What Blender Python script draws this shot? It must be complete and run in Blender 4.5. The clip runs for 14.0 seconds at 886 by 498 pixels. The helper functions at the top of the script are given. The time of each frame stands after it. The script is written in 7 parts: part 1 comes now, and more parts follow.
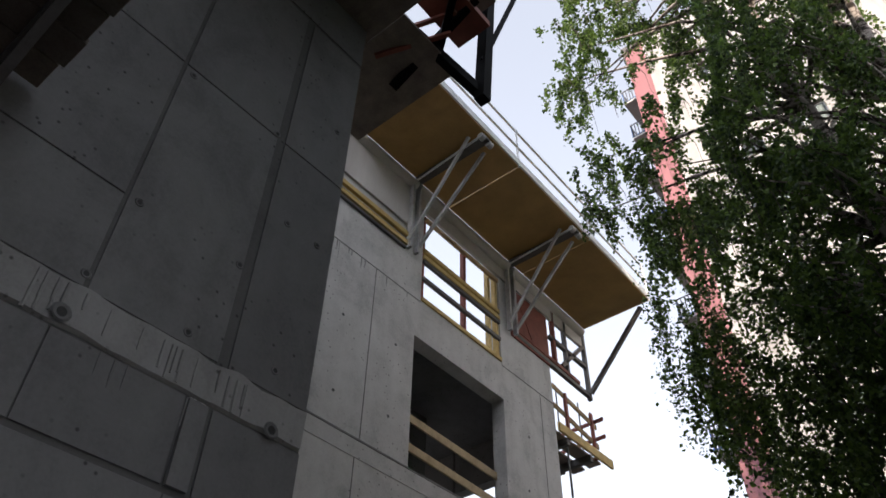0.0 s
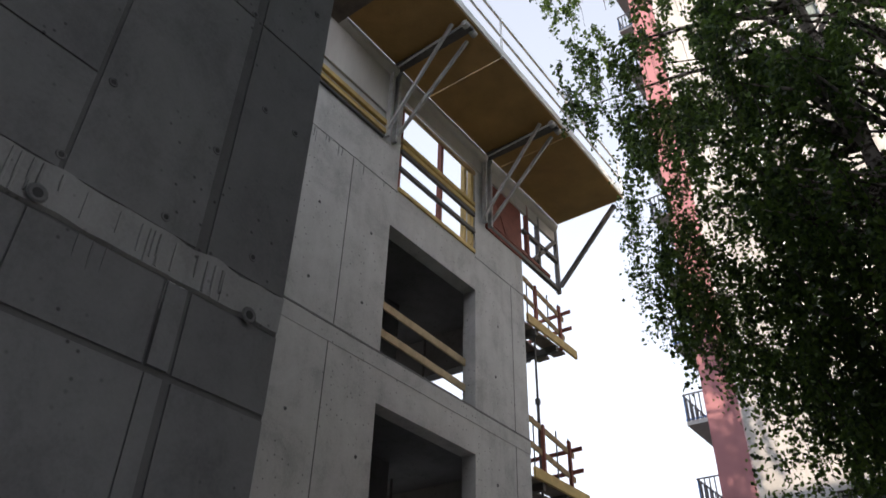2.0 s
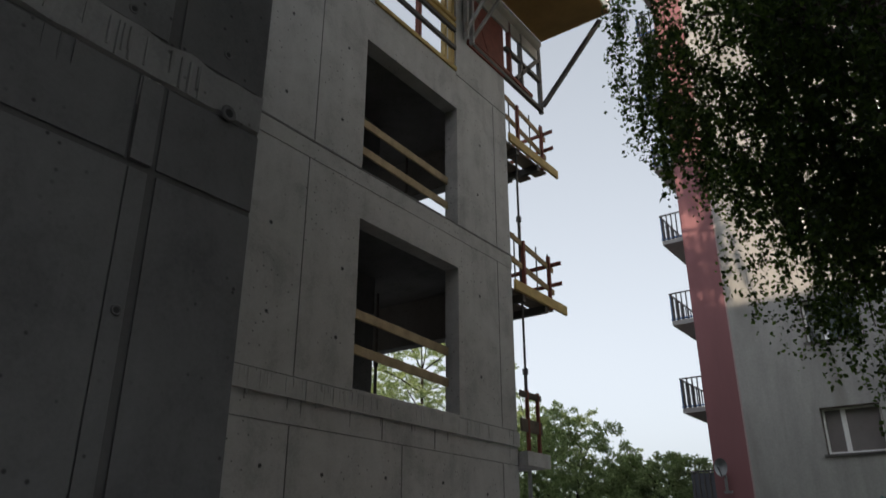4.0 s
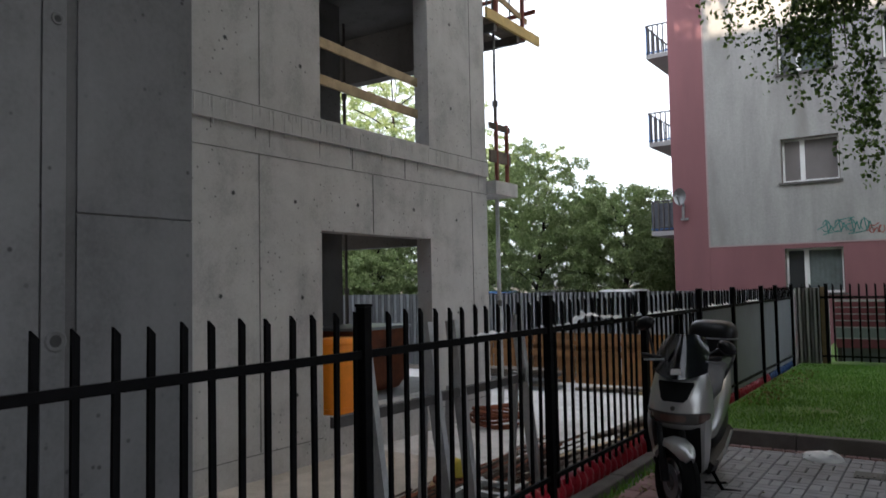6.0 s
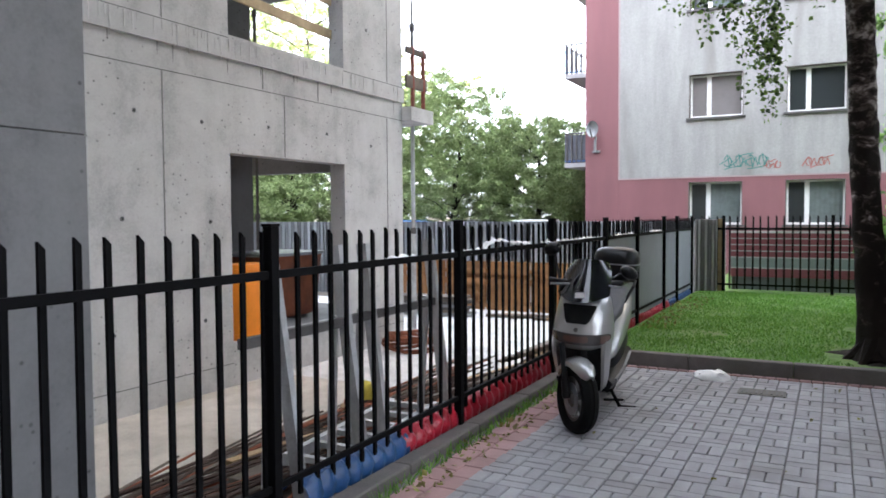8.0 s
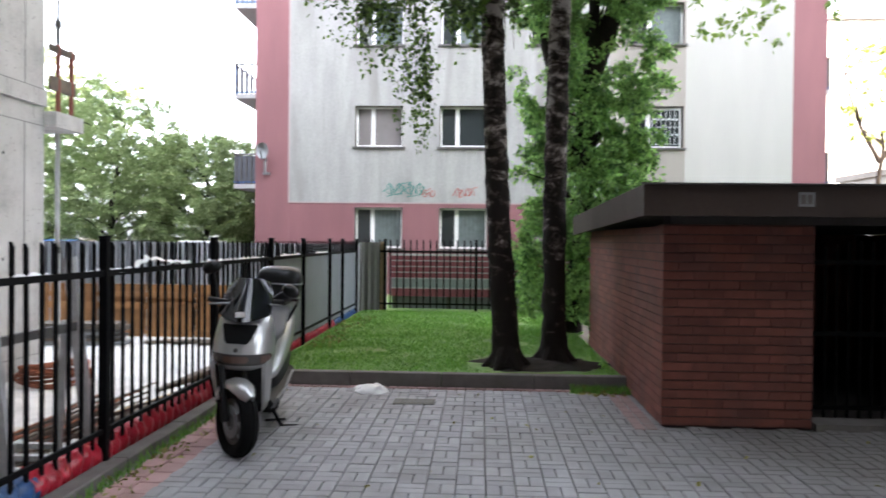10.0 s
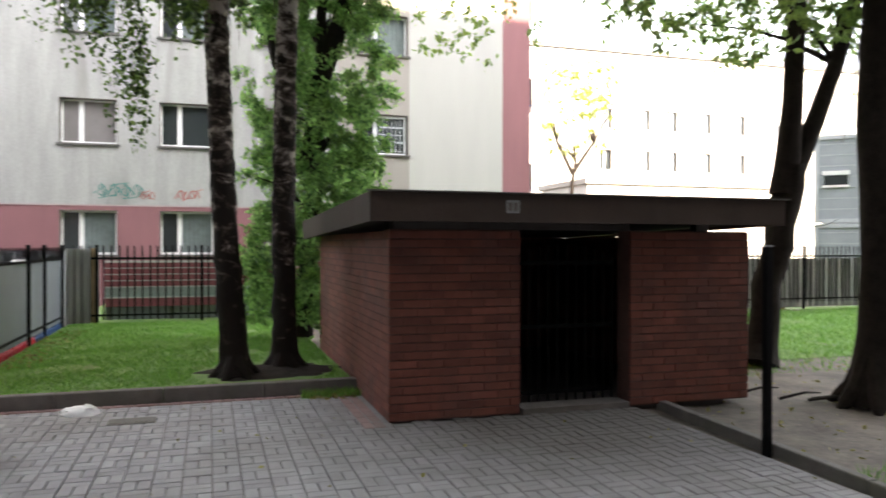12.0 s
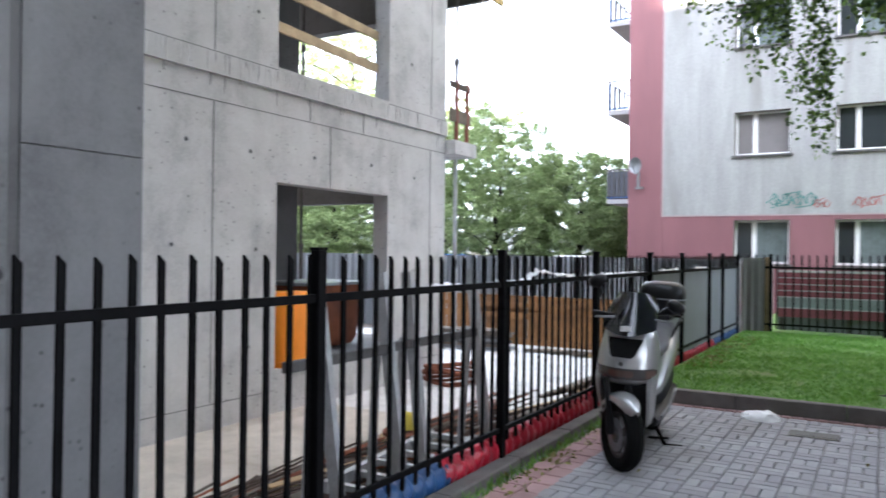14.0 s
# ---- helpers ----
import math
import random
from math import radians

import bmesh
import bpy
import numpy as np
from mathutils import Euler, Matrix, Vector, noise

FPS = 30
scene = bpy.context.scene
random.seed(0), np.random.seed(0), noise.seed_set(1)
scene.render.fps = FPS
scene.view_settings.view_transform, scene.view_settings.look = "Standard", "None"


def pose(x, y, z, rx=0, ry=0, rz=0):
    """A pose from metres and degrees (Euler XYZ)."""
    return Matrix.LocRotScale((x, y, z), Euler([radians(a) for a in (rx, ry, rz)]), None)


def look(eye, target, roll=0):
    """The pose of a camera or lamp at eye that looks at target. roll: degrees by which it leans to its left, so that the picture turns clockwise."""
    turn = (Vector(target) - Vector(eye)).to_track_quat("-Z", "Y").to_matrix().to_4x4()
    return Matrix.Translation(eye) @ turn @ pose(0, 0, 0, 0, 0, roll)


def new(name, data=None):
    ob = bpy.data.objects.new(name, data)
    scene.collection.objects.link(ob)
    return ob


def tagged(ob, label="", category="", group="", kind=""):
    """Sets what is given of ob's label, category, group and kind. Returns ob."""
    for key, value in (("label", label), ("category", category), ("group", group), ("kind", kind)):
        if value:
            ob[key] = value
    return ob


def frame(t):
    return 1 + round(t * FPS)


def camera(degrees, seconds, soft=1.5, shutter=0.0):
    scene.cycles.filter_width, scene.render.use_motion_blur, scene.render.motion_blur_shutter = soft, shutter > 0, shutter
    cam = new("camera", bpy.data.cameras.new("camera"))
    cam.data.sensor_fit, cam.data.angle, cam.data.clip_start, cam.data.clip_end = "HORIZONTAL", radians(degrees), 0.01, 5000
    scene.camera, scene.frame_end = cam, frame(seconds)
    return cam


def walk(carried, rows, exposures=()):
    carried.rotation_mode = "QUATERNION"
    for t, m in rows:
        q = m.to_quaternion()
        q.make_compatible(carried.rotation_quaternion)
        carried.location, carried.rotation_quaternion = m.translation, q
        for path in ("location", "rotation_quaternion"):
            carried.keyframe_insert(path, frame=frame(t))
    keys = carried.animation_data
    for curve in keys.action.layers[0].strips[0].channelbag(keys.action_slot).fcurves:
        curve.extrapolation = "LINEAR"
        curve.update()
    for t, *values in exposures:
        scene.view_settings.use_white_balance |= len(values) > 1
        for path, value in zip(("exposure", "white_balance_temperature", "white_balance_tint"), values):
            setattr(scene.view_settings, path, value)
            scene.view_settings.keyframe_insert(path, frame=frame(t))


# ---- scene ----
# ---- camera ----
cam = camera(61.2, 14.0, soft=1.6, shutter=0.3)
PATH = [
    (0, (0.019, -0.028, 1.961), (-0.919, 1.077, 3.339), 1.1),
    (0.5, (0.033, -0.043, 1.958), (-0.921, 1.105, 3.29), 1.6),
    (1, (0.005, -0.067, 1.975), (-0.958, 1.124, 3.261), 1.2),
    (1.5, (0.046, -0.071, 1.99), (-0.937, 1.17, 3.212), 1.4),
    (2, (0.039, -0.079, 1.962), (-0.96, 1.216, 3.113), 1.6),
    (2.5, (0.063, -0.085, 1.926), (-0.973, 1.262, 2.979), 1.5),
    (5, (-0.039, 0.036, 1.663), (-1.166, 1.625, 2.119), -0.4),
    (5.5, (-0.025, 0.044, 1.649), (-1.171, 1.664, 1.896), -0.4),
    (6, (0.009, 0.042, 1.596), (-1.107, 1.699, 1.696), -1.1),
    (6.5, (-0.003, 0.047, 1.582), (-1.098, 1.72, 1.59), -1.0),
    (7, (0.011, 0.053, 1.575), (-1.056, 1.744, 1.515), -0.7),
    (9.5, (0.054, 0.085, 1.522), (-0.333, 2.047, 1.477), 0.1),
    (10, (0.104, 0.084, 1.518), (0.001, 2.082, 1.493), 0.6),
    (10.5, (0.13, 0.066, 1.522), (0.294, 2.059, 1.513), 0.0),
    (11, (0.155, 0.065, 1.523), (0.547, 2.027, 1.514), 0.3),
    (11.5, (0.176, 0.065, 1.52), (0.806, 1.963, 1.507), 0.3),
    (11.7, (0.18, 0.083, 1.515), (0.861, 1.963, 1.504), 0.3),
    (12, (0.122, 0.068, 1.53), (0.719, 1.977, 1.519), 0.1),
    (12.2, (0.107, 0.085, 1.504), (0.53, 2.04, 1.514), 0.2),
    (12.5, (0.086, 0.054, 1.526), (0.214, 2.049, 1.544), 0.1),
    (13, (0.055, 0.086, 1.528), (-0.207, 2.069, 1.542), 1.2),
    (13.5, (0.005, 0.065, 1.516), (-0.677, 1.946, 1.525), 0.7),
    (14, (-0.012, 0.056, 1.511), (-1.029, 1.778, 1.515), 0.7),
]

EXPOSURES = [
    (0.0, 1.02, 5950, 14), (1.5, 1.12, 5950, 14), (2.7, 0.72, 5950, 12), (5.0, 0.0, 6200, 8), (5.5, 0.55, 5900, 11),
    (6.0, 1.58, 5950, 11), (6.5, 2.32, 5800, 11), (7.2, 2.92, 5800, 13), (9.5, 3.19, 5850, 12), (11.0, 3.05, 6250, 12), (11.7, 3.0, 6450, 12), (12.5, 3.16, 6000, 9), (13.5, 3.17, 5550, 12), (14.0, 3.17, 5600, 12),
]
walk(cam, [(t, look(eye, target, roll)) for t, eye, target, roll in PATH], EXPOSURES)

# ---- light ----
SUN_DIR = Vector((0.50, -0.87, 0.38)).normalized()
world = bpy.data.worlds.new("world")
scene.world = world
world.use_nodes = True
wn = world.node_tree.nodes
sky = wn.new("ShaderNodeTexSky")
sky.sky_type = "NISHITA"
sky.sun_disc = False
sky.sun_elevation = math.asin(SUN_DIR.z)
sky.sun_rotation = math.atan2(SUN_DIR.x, SUN_DIR.y)
sky.dust_density = 4.0
sky.air_density = 1.0
wn["Background"].inputs["Strength"].default_value = 0.15
haze = wn.new("ShaderNodeHueSaturation")
haze.inputs["Saturation"].default_value = 0.24
haze.inputs["Value"].default_value = 3.4
world.node_tree.links.new(sky.outputs["Color"], haze.inputs["Color"])
veil = wn.new("ShaderNodeGamma")
veil.inputs["Gamma"].default_value = 0.6
world.node_tree.links.new(haze.outputs["Color"], veil.inputs["Color"])
world.node_tree.links.new(veil.outputs["Color"], wn["Background"].inputs["Color"])

sun_data = bpy.data.lights.new("sun", "SUN")
sun_data.energy = 4.8
sun_data.angle = radians(0.5)
sun_data.color = (1.0, 0.80, 0.58)
sun = new("sun", sun_data)
sun.matrix_world = look(SUN_DIR * 60, (0, 0, 0))


# ---- materials ----
def nodes_of(name):
    m = bpy.data.materials.new(name)
    m.use_nodes = True
    nt = m.node_tree
    return m, nt, nt.nodes["Principled BSDF"]


def surface(name, color, rough=0.7, metal=0.0, var=0.25, scale=6.0, fine=60.0, bump=0.15, stain=None, stain_amount=0.0,
            random_amount=0.0, streaks=False, coat=0.0):
    """A worn surface: two scales of mottling, an optional stain colour, relief, and a shift from piece to piece."""
    m, nt, b = nodes_of(name)
    n, l = nt.nodes, nt.links
    mp = n.new("ShaderNodeMapping")
    geo = n.new("ShaderNodeNewGeometry")
    l.new(geo.outputs["Position"], mp.inputs["Vector"])
    if streaks:
        mp.inputs["Scale"].default_value = (1, 1, 0.18)
    big = n.new("ShaderNodeTexNoise")
    big.inputs["Scale"].default_value = scale
    big.inputs["Detail"].default_value = 6
    big.inputs["Roughness"].default_value = 0.62
    l.new(mp.outputs["Vector"], big.inputs["Vector"])
    small = n.new("ShaderNodeTexNoise")
    small.inputs["Scale"].default_value = fine
    small.inputs["Detail"].default_value = 4
    l.new(geo.outputs["Position"], small.inputs["Vector"])
    mix = n.new("ShaderNodeMix")
    mix.data_type = "FLOAT"
    mix.inputs[0].default_value = 0.35
    l.new(big.outputs["Fac"], mix.inputs[2])
    l.new(small.outputs["Fac"], mix.inputs[3])
    ramp = n.new("ShaderNodeValToRGB")
    ramp.color_ramp.elements[0].position = 0.3
    ramp.color_ramp.elements[1].position = 0.7
    lo = [max(c * (1 - var), 0) for c in color]
    hi = [min(c * (1 + var), 1) for c in color]
    ramp.color_ramp.elements[0].color = (*lo, 1)
    ramp.color_ramp.elements[1].color = (*hi, 1)
    l.new(mix.outputs[0], ramp.inputs["Fac"])
    out = ramp.outputs["Color"]
    if stain:
        patch = n.new("ShaderNodeTexNoise")
        patch.inputs["Scale"].default_value = scale * 0.35
        patch.inputs["Detail"].default_value = 7
        patch.inputs["Distortion"].default_value = 0.6
        l.new(mp.outputs["Vector"], patch.inputs["Vector"])
        pr = n.new("ShaderNodeMapRange")
        pr.inputs[1].default_value = 0.5
        pr.inputs[2].default_value = 0.72
        pr.inputs[4].default_value = stain_amount
        l.new(patch.outputs["Fac"], pr.inputs[0])
        sm = n.new("ShaderNodeMix")
        sm.data_type = "RGBA"
        l.new(pr.outputs[0], sm.inputs[0])
        l.new(out, sm.inputs[6])
        sm.inputs[7].default_value = (*stain, 1)
        out = sm.outputs[2]
    if random_amount:
        oi = n.new("ShaderNodeObjectInfo")
        add = n.new("ShaderNodeMath")
        l.new(oi.outputs["Random"], add.inputs[0])
        l.new(geo.outputs["Random Per Island"], add.inputs[1])
        fr = n.new("ShaderNodeMath")
        fr.operation = "FRACT"
        l.new(add.outputs[0], fr.inputs[0])
        rr = n.new("ShaderNodeMapRange")
        rr.inputs[3].default_value = 1 - random_amount
        rr.inputs[4].default_value = 1 + random_amount
        l.new(fr.outputs[0], rr.inputs[0])
        hs = n.new("ShaderNodeHueSaturation")
        l.new(rr.outputs[0], hs.inputs["Value"])
        l.new(out, hs.inputs["Color"])
        out = hs.outputs["Color"]
    l.new(out, b.inputs["Base Color"])
    b.inputs["Metallic"].default_value = metal
    b.inputs["Coat Weight"].default_value = coat
    rg = n.new("ShaderNodeMapRange")
    rg.inputs[3].default_value = max(rough - 0.12, 0.02)
    rg.inputs[4].default_value = min(rough + 0.12, 1)
    l.new(small.outputs["Fac"], rg.inputs[0])
    l.new(rg.outputs[0], b.inputs["Roughness"])
    if bump:
        bp = n.new("ShaderNodeBump")
        bp.inputs["Strength"].default_value = bump
        bp.inputs["Distance"].default_value = 0.02
        l.new(mix.outputs[0], bp.inputs["Height"])
        l.new(bp.outputs["Normal"], b.inputs["Normal"])
    return m


def concrete_mat(name, color, pits=True):
    """Board-formed concrete: cloudy tone, vertical run marks, air holes and dark blotches."""
    m, nt, b = nodes_of(name)
    n, l = nt.nodes, nt.links
    geo = n.new("ShaderNodeNewGeometry")
    cloud = n.new("ShaderNodeTexNoise")
    cloud.inputs["Scale"].default_value = 1.5
    cloud.inputs["Detail"].default_value = 8
    cloud.inputs["Roughness"].default_value = 0.68
    cloud.inputs["Distortion"].default_value = 0.4
    l.new(geo.outputs["Position"], cloud.inputs["Vector"])
    mp = n.new("ShaderNodeMapping")
    mp.inputs["Scale"].default_value = (5, 5, 0.35)
    l.new(geo.outputs["Position"], mp.inputs["Vector"])
    run = n.new("ShaderNodeTexNoise")
    run.inputs["Scale"].default_value = 1.0
    run.inputs["Detail"].default_value = 5
    l.new(mp.outputs["Vector"], run.inputs["Vector"])
    fine = n.new("ShaderNodeTexNoise")
    fine.inputs["Scale"].default_value = 45
    fine.inputs["Detail"].default_value = 5
    l.new(geo.outputs["Position"], fine.inputs["Vector"])
    a = n.new("ShaderNodeMix")
    a.inputs[0].default_value = 0.22
    l.new(cloud.outputs["Fac"], a.inputs[2])
    l.new(run.outputs["Fac"], a.inputs[3])
    a2 = n.new("ShaderNodeMix")
    a2.inputs[0].default_value = 0.18
    l.new(a.outputs[0], a2.inputs[2])
    l.new(fine.outputs["Fac"], a2.inputs[3])
    ramp = n.new("ShaderNodeValToRGB")
    e = ramp.color_ramp.elements
    e[0].position, e[1].position = 0.33, 0.67
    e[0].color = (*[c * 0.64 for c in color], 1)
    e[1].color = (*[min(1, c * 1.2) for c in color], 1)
    mid = e.new(0.5)
    mid.color = (*color, 1)
    l.new(a2.outputs[0], ramp.inputs["Fac"])
    out = ramp.outputs["Color"]
    if pits:
        vor = n.new("ShaderNodeTexVoronoi")
        vor.inputs["Scale"].default_value = 11.0
        vor.inputs["Randomness"].default_value = 1.0
        l.new(geo.outputs["Position"], vor.inputs["Vector"])
        lt = n.new("ShaderNodeMapRange")
        lt.inputs[1].default_value = 0.07
        lt.inputs[2].default_value = 0.165
        lt.inputs[3].default_value = 0.9
        lt.inputs[4].default_value = 0.0
        l.new(vor.outputs["Distance"], lt.inputs[0])
        where = n.new("ShaderNodeTexNoise")
        where.inputs["Scale"].default_value = 1.1
        where.inputs["Detail"].default_value = 3
        l.new(geo.outputs["Position"], where.inputs["Vector"])
        gate_range = n.new("ShaderNodeMapRange")
        gate_range.inputs[1].default_value = 0.41
        gate_range.inputs[2].default_value = 0.54
        l.new(where.outputs["Fac"], gate_range.inputs[0])
        few = n.new("ShaderNodeMath")
        few.operation = "MULTIPLY"
        l.new(lt.outputs[0], few.inputs[0])
        l.new(gate_range.outputs[0], few.inputs[1])
        px = n.new("ShaderNodeMix")
        px.data_type = "RGBA"
        l.new(few.outputs[0], px.inputs[0])
        l.new(out, px.inputs[6])
        px.inputs[7].default_value = (*[c * 0.22 for c in color], 1)
        out = px.outputs[2]
    oi = n.new("ShaderNodeObjectInfo")
    tone = n.new("ShaderNodeMapRange")
    tone.inputs[3].default_value = 0.86
    tone.inputs[4].default_value = 1.12
    l.new(oi.outputs["Random"], tone.inputs[0])
    hs = n.new("ShaderNodeHueSaturation")
    l.new(tone.outputs[0], hs.inputs["Value"])
    l.new(out, hs.inputs["Color"])
    l.new(hs.outputs["Color"], b.inputs["Base Color"])
    b.inputs["Roughness"].default_value = 0.82
    bp = n.new("ShaderNodeBump")
    bp.inputs["Strength"].default_value = 0.25
    bp.inputs["Distance"].default_value = 0.015
    l.new(a2.outputs[0], bp.inputs["Height"])
    l.new(bp.outputs["Normal"], b.inputs["Normal"])
    return m


def leaf_mat(name, color, dark, glow=0.45):
    """Leaves: colour shifts from leaf to leaf, some light passes through."""
    m, nt, b = nodes_of(name)
    n, l = nt.nodes, nt.links
    geo = n.new("ShaderNodeNewGeometry")
    ramp = n.new("ShaderNodeValToRGB")
    ramp.color_ramp.elements[0].color = (*dark, 1)
    ramp.color_ramp.elements[1].color = (*color, 1)
    l.new(geo.outputs["Random Per Island"], ramp.inputs["Fac"])
    l.new(ramp.outputs["Color"], b.inputs["Base Color"])
    b.inputs["Roughness"].default_value = 0.5
    tr = n.new("ShaderNodeBsdfTranslucent")
    l.new(ramp.outputs["Color"], tr.inputs["Color"])
    mx = n.new("ShaderNodeMixShader")
    mx.inputs[0].default_value = glow
    l.new(b.outputs[0], mx.inputs[1])
    l.new(tr.outputs[0], mx.inputs[2])
    l.new(mx.outputs[0], n["Material Output"].inputs["Surface"])
    return m


def birch_mat():
    """Birch bark: pale skin broken by dark rough patches and thin cross lines."""
    m, nt, b = nodes_of("birch_bark")
    n, l = nt.nodes, nt.links
    geo = n.new("ShaderNodeNewGeometry")
    mp = n.new("ShaderNodeMapping")
    mp.inputs["Scale"].default_value = (3.2, 3.2, 5.0)
    l.new(geo.outputs["Position"], mp.inputs["Vector"])
    patch = n.new("ShaderNodeTexNoise")
    patch.inputs["Scale"].default_value = 1.6
    patch.inputs["Distortion"].default_value = 0.5
    patch.inputs["Detail"].default_value = 10
    patch.inputs["Roughness"].default_value = 0.7
    l.new(mp.outputs["Vector"], patch.inputs["Vector"])
    sep = n.new("ShaderNodeSeparateXYZ")
    l.new(geo.outputs["Position"], sep.inputs[0])
    grow = n.new("ShaderNodeMapRange")
    grow.inputs[1].default_value = 0.0
    grow.inputs[2].default_value = 4.0
    grow.inputs[3].default_value = 0.16
    grow.inputs[4].default_value = -0.06
    l.new(sep.outputs[2], grow.inputs[0])
    add = n.new("ShaderNodeMath")
    l.new(patch.outputs["Fac"], add.inputs[0])
    l.new(grow.outputs[0], add.inputs[1])
    ramp = n.new("ShaderNodeValToRGB")
    e = ramp.color_ramp.elements
    e[0].position, e[1].position = 0.40, 0.54
    e[0].color = (0.34, 0.30, 0.275, 1)
    e[1].color = (0.016, 0.012, 0.010, 1)
    skin = e.new(0.455)
    skin.color = (0.10, 0.08, 0.068, 1)
    l.new(add.outputs[0], ramp.inputs["Fac"])
    l.new(ramp.outputs["Color"], b.inputs["Base Color"])
    b.inputs["Roughness"].default_value = 0.85
    bp = n.new("ShaderNodeBump")
    bp.inputs["Strength"].default_value = 0.7
    bp.inputs["Distance"].default_value = 0.05
    l.new(patch.outputs["Fac"], bp.inputs["Height"])
    l.new(bp.outputs["Normal"], b.inputs["Normal"])
    return m


def glass_mat(name, tint, rough=0.05):
    m, nt, b = nodes_of(name)
    b.inputs["Base Color"].default_value = (*tint, 1)
    b.inputs["Roughness"].default_value = rough
    b.inputs["Specular IOR Level"].default_value = 0.8
    return m


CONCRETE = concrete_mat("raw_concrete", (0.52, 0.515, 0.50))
# Facade concrete again, darkened so the front wall's shade is in the colour.
CONCRETE_DARK = concrete_mat("raw_concrete_shaded", (0.18, 0.18, 0.18))
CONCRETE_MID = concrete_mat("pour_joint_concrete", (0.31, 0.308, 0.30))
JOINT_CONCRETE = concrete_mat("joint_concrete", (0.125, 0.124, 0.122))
SEAM = surface("concrete_seam", (0.17, 0.168, 0.163), 0.9, var=0.35, scale=5)
HOLE = surface("tie_hole", (0.05, 0.05, 0.05), 0.9)
SLAB = concrete_mat("slab_concrete", (0.72, 0.715, 0.70), pits=False)
EARTH = surface("bare_earth", (0.12, 0.102, 0.083), 0.95, var=0.6, scale=2.6, fine=16, bump=0.9, stain=(0.055, 0.05, 0.035), stain_amount=0.8)
TURF = surface("turf", (0.11, 0.195, 0.045), 0.95, var=0.5, scale=3.0, fine=50, bump=0.6, stain=(0.20, 0.20, 0.08), stain_amount=0.5)
BLADE = leaf_mat("grass_blade", (0.225, 0.44, 0.07), (0.085, 0.21, 0.033), 0.4)
PAVER = surface("grey_paver", (0.30, 0.294, 0.303), 0.85, var=0.2, scale=4, fine=80, bump=0.25, random_amount=0.11,
                stain=(0.19, 0.182, 0.17), stain_amount=0.6)


def patchy(material, centre, reach, color):
    """A darker brown tone spreading from one spot over a paving material, with a cloudy edge."""
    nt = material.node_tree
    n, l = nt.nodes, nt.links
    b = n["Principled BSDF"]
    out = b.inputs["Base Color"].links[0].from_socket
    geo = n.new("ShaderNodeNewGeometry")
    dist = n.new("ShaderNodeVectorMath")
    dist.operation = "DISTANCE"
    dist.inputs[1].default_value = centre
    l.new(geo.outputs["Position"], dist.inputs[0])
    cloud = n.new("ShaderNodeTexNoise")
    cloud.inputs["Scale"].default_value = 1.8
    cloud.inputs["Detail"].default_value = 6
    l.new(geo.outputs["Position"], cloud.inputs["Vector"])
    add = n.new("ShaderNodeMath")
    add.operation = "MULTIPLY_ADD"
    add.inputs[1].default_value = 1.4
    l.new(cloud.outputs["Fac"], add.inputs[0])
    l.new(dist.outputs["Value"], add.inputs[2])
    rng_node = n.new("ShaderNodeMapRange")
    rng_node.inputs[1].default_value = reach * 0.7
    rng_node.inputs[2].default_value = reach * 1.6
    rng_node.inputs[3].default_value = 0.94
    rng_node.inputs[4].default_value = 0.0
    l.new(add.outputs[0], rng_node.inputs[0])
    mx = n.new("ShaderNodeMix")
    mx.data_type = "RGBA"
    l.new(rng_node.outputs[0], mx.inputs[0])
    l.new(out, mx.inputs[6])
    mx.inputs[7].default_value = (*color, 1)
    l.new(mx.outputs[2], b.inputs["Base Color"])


PAVER_RED = surface("red_paver", (0.34, 0.21, 0.20), 0.85, var=0.2, scale=4, fine=80, bump=0.25, random_amount=0.14)
JOINT = surface("joint_sand", (0.135, 0.127, 0.12), 0.95, var=0.3, scale=8, fine=90, bump=0.4)
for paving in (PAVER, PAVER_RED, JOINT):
    patchy(paving, (3.1, 6.0, 0.0), 2.25, (0.095, 0.087, 0.077))
KERB = surface("kerb_concrete", (0.135, 0.122, 0.112), 0.9, var=0.3, scale=5, fine=70, bump=0.3, stain=(0.07, 0.075, 0.05), stain_amount=0.5)
KERB_PALE = surface("pale_kerb_concrete", (0.13, 0.122, 0.11), 0.9, var=0.3, scale=5, fine=70, bump=0.3, stain=(0.1, 0.1, 0.07), stain_amount=0.5)
BRICK = surface("red_brick", (0.148, 0.046, 0.031), 0.8, var=0.3, scale=5, fine=90, bump=0.3, random_amount=0.2, stain=(0.085, 0.04, 0.034), stain_amount=0.7)
MORTAR = surface("mortar", (0.085, 0.042, 0.034), 0.95, var=0.3, scale=8, fine=90, bump=0.3)
FASCIA = surface("brown_fascia", (0.06, 0.044, 0.037), 0.6, var=0.2, scale=3, fine=40, bump=0.12, stain=(0.06, 0.05, 0.045), stain_amount=0.6, streaks=True)
FASCIA.node_tree.nodes["Principled BSDF"].inputs["Specular IOR Level"].default_value = 0.15
# Dark filler for the shelter, roof and rooms; their shade is in the colour.
DARK_IN = surface("shaded_inside", (0.05, 0.045, 0.042), 0.9)
BLACK_STEEL = surface("black_painted_steel", (0.005, 0.005, 0.0055), 0.6, var=0.3, scale=10, bump=0.05)
BLACK_STEEL.node_tree.nodes["Principled BSDF"].inputs["Specular IOR Level"].default_value = 0.06
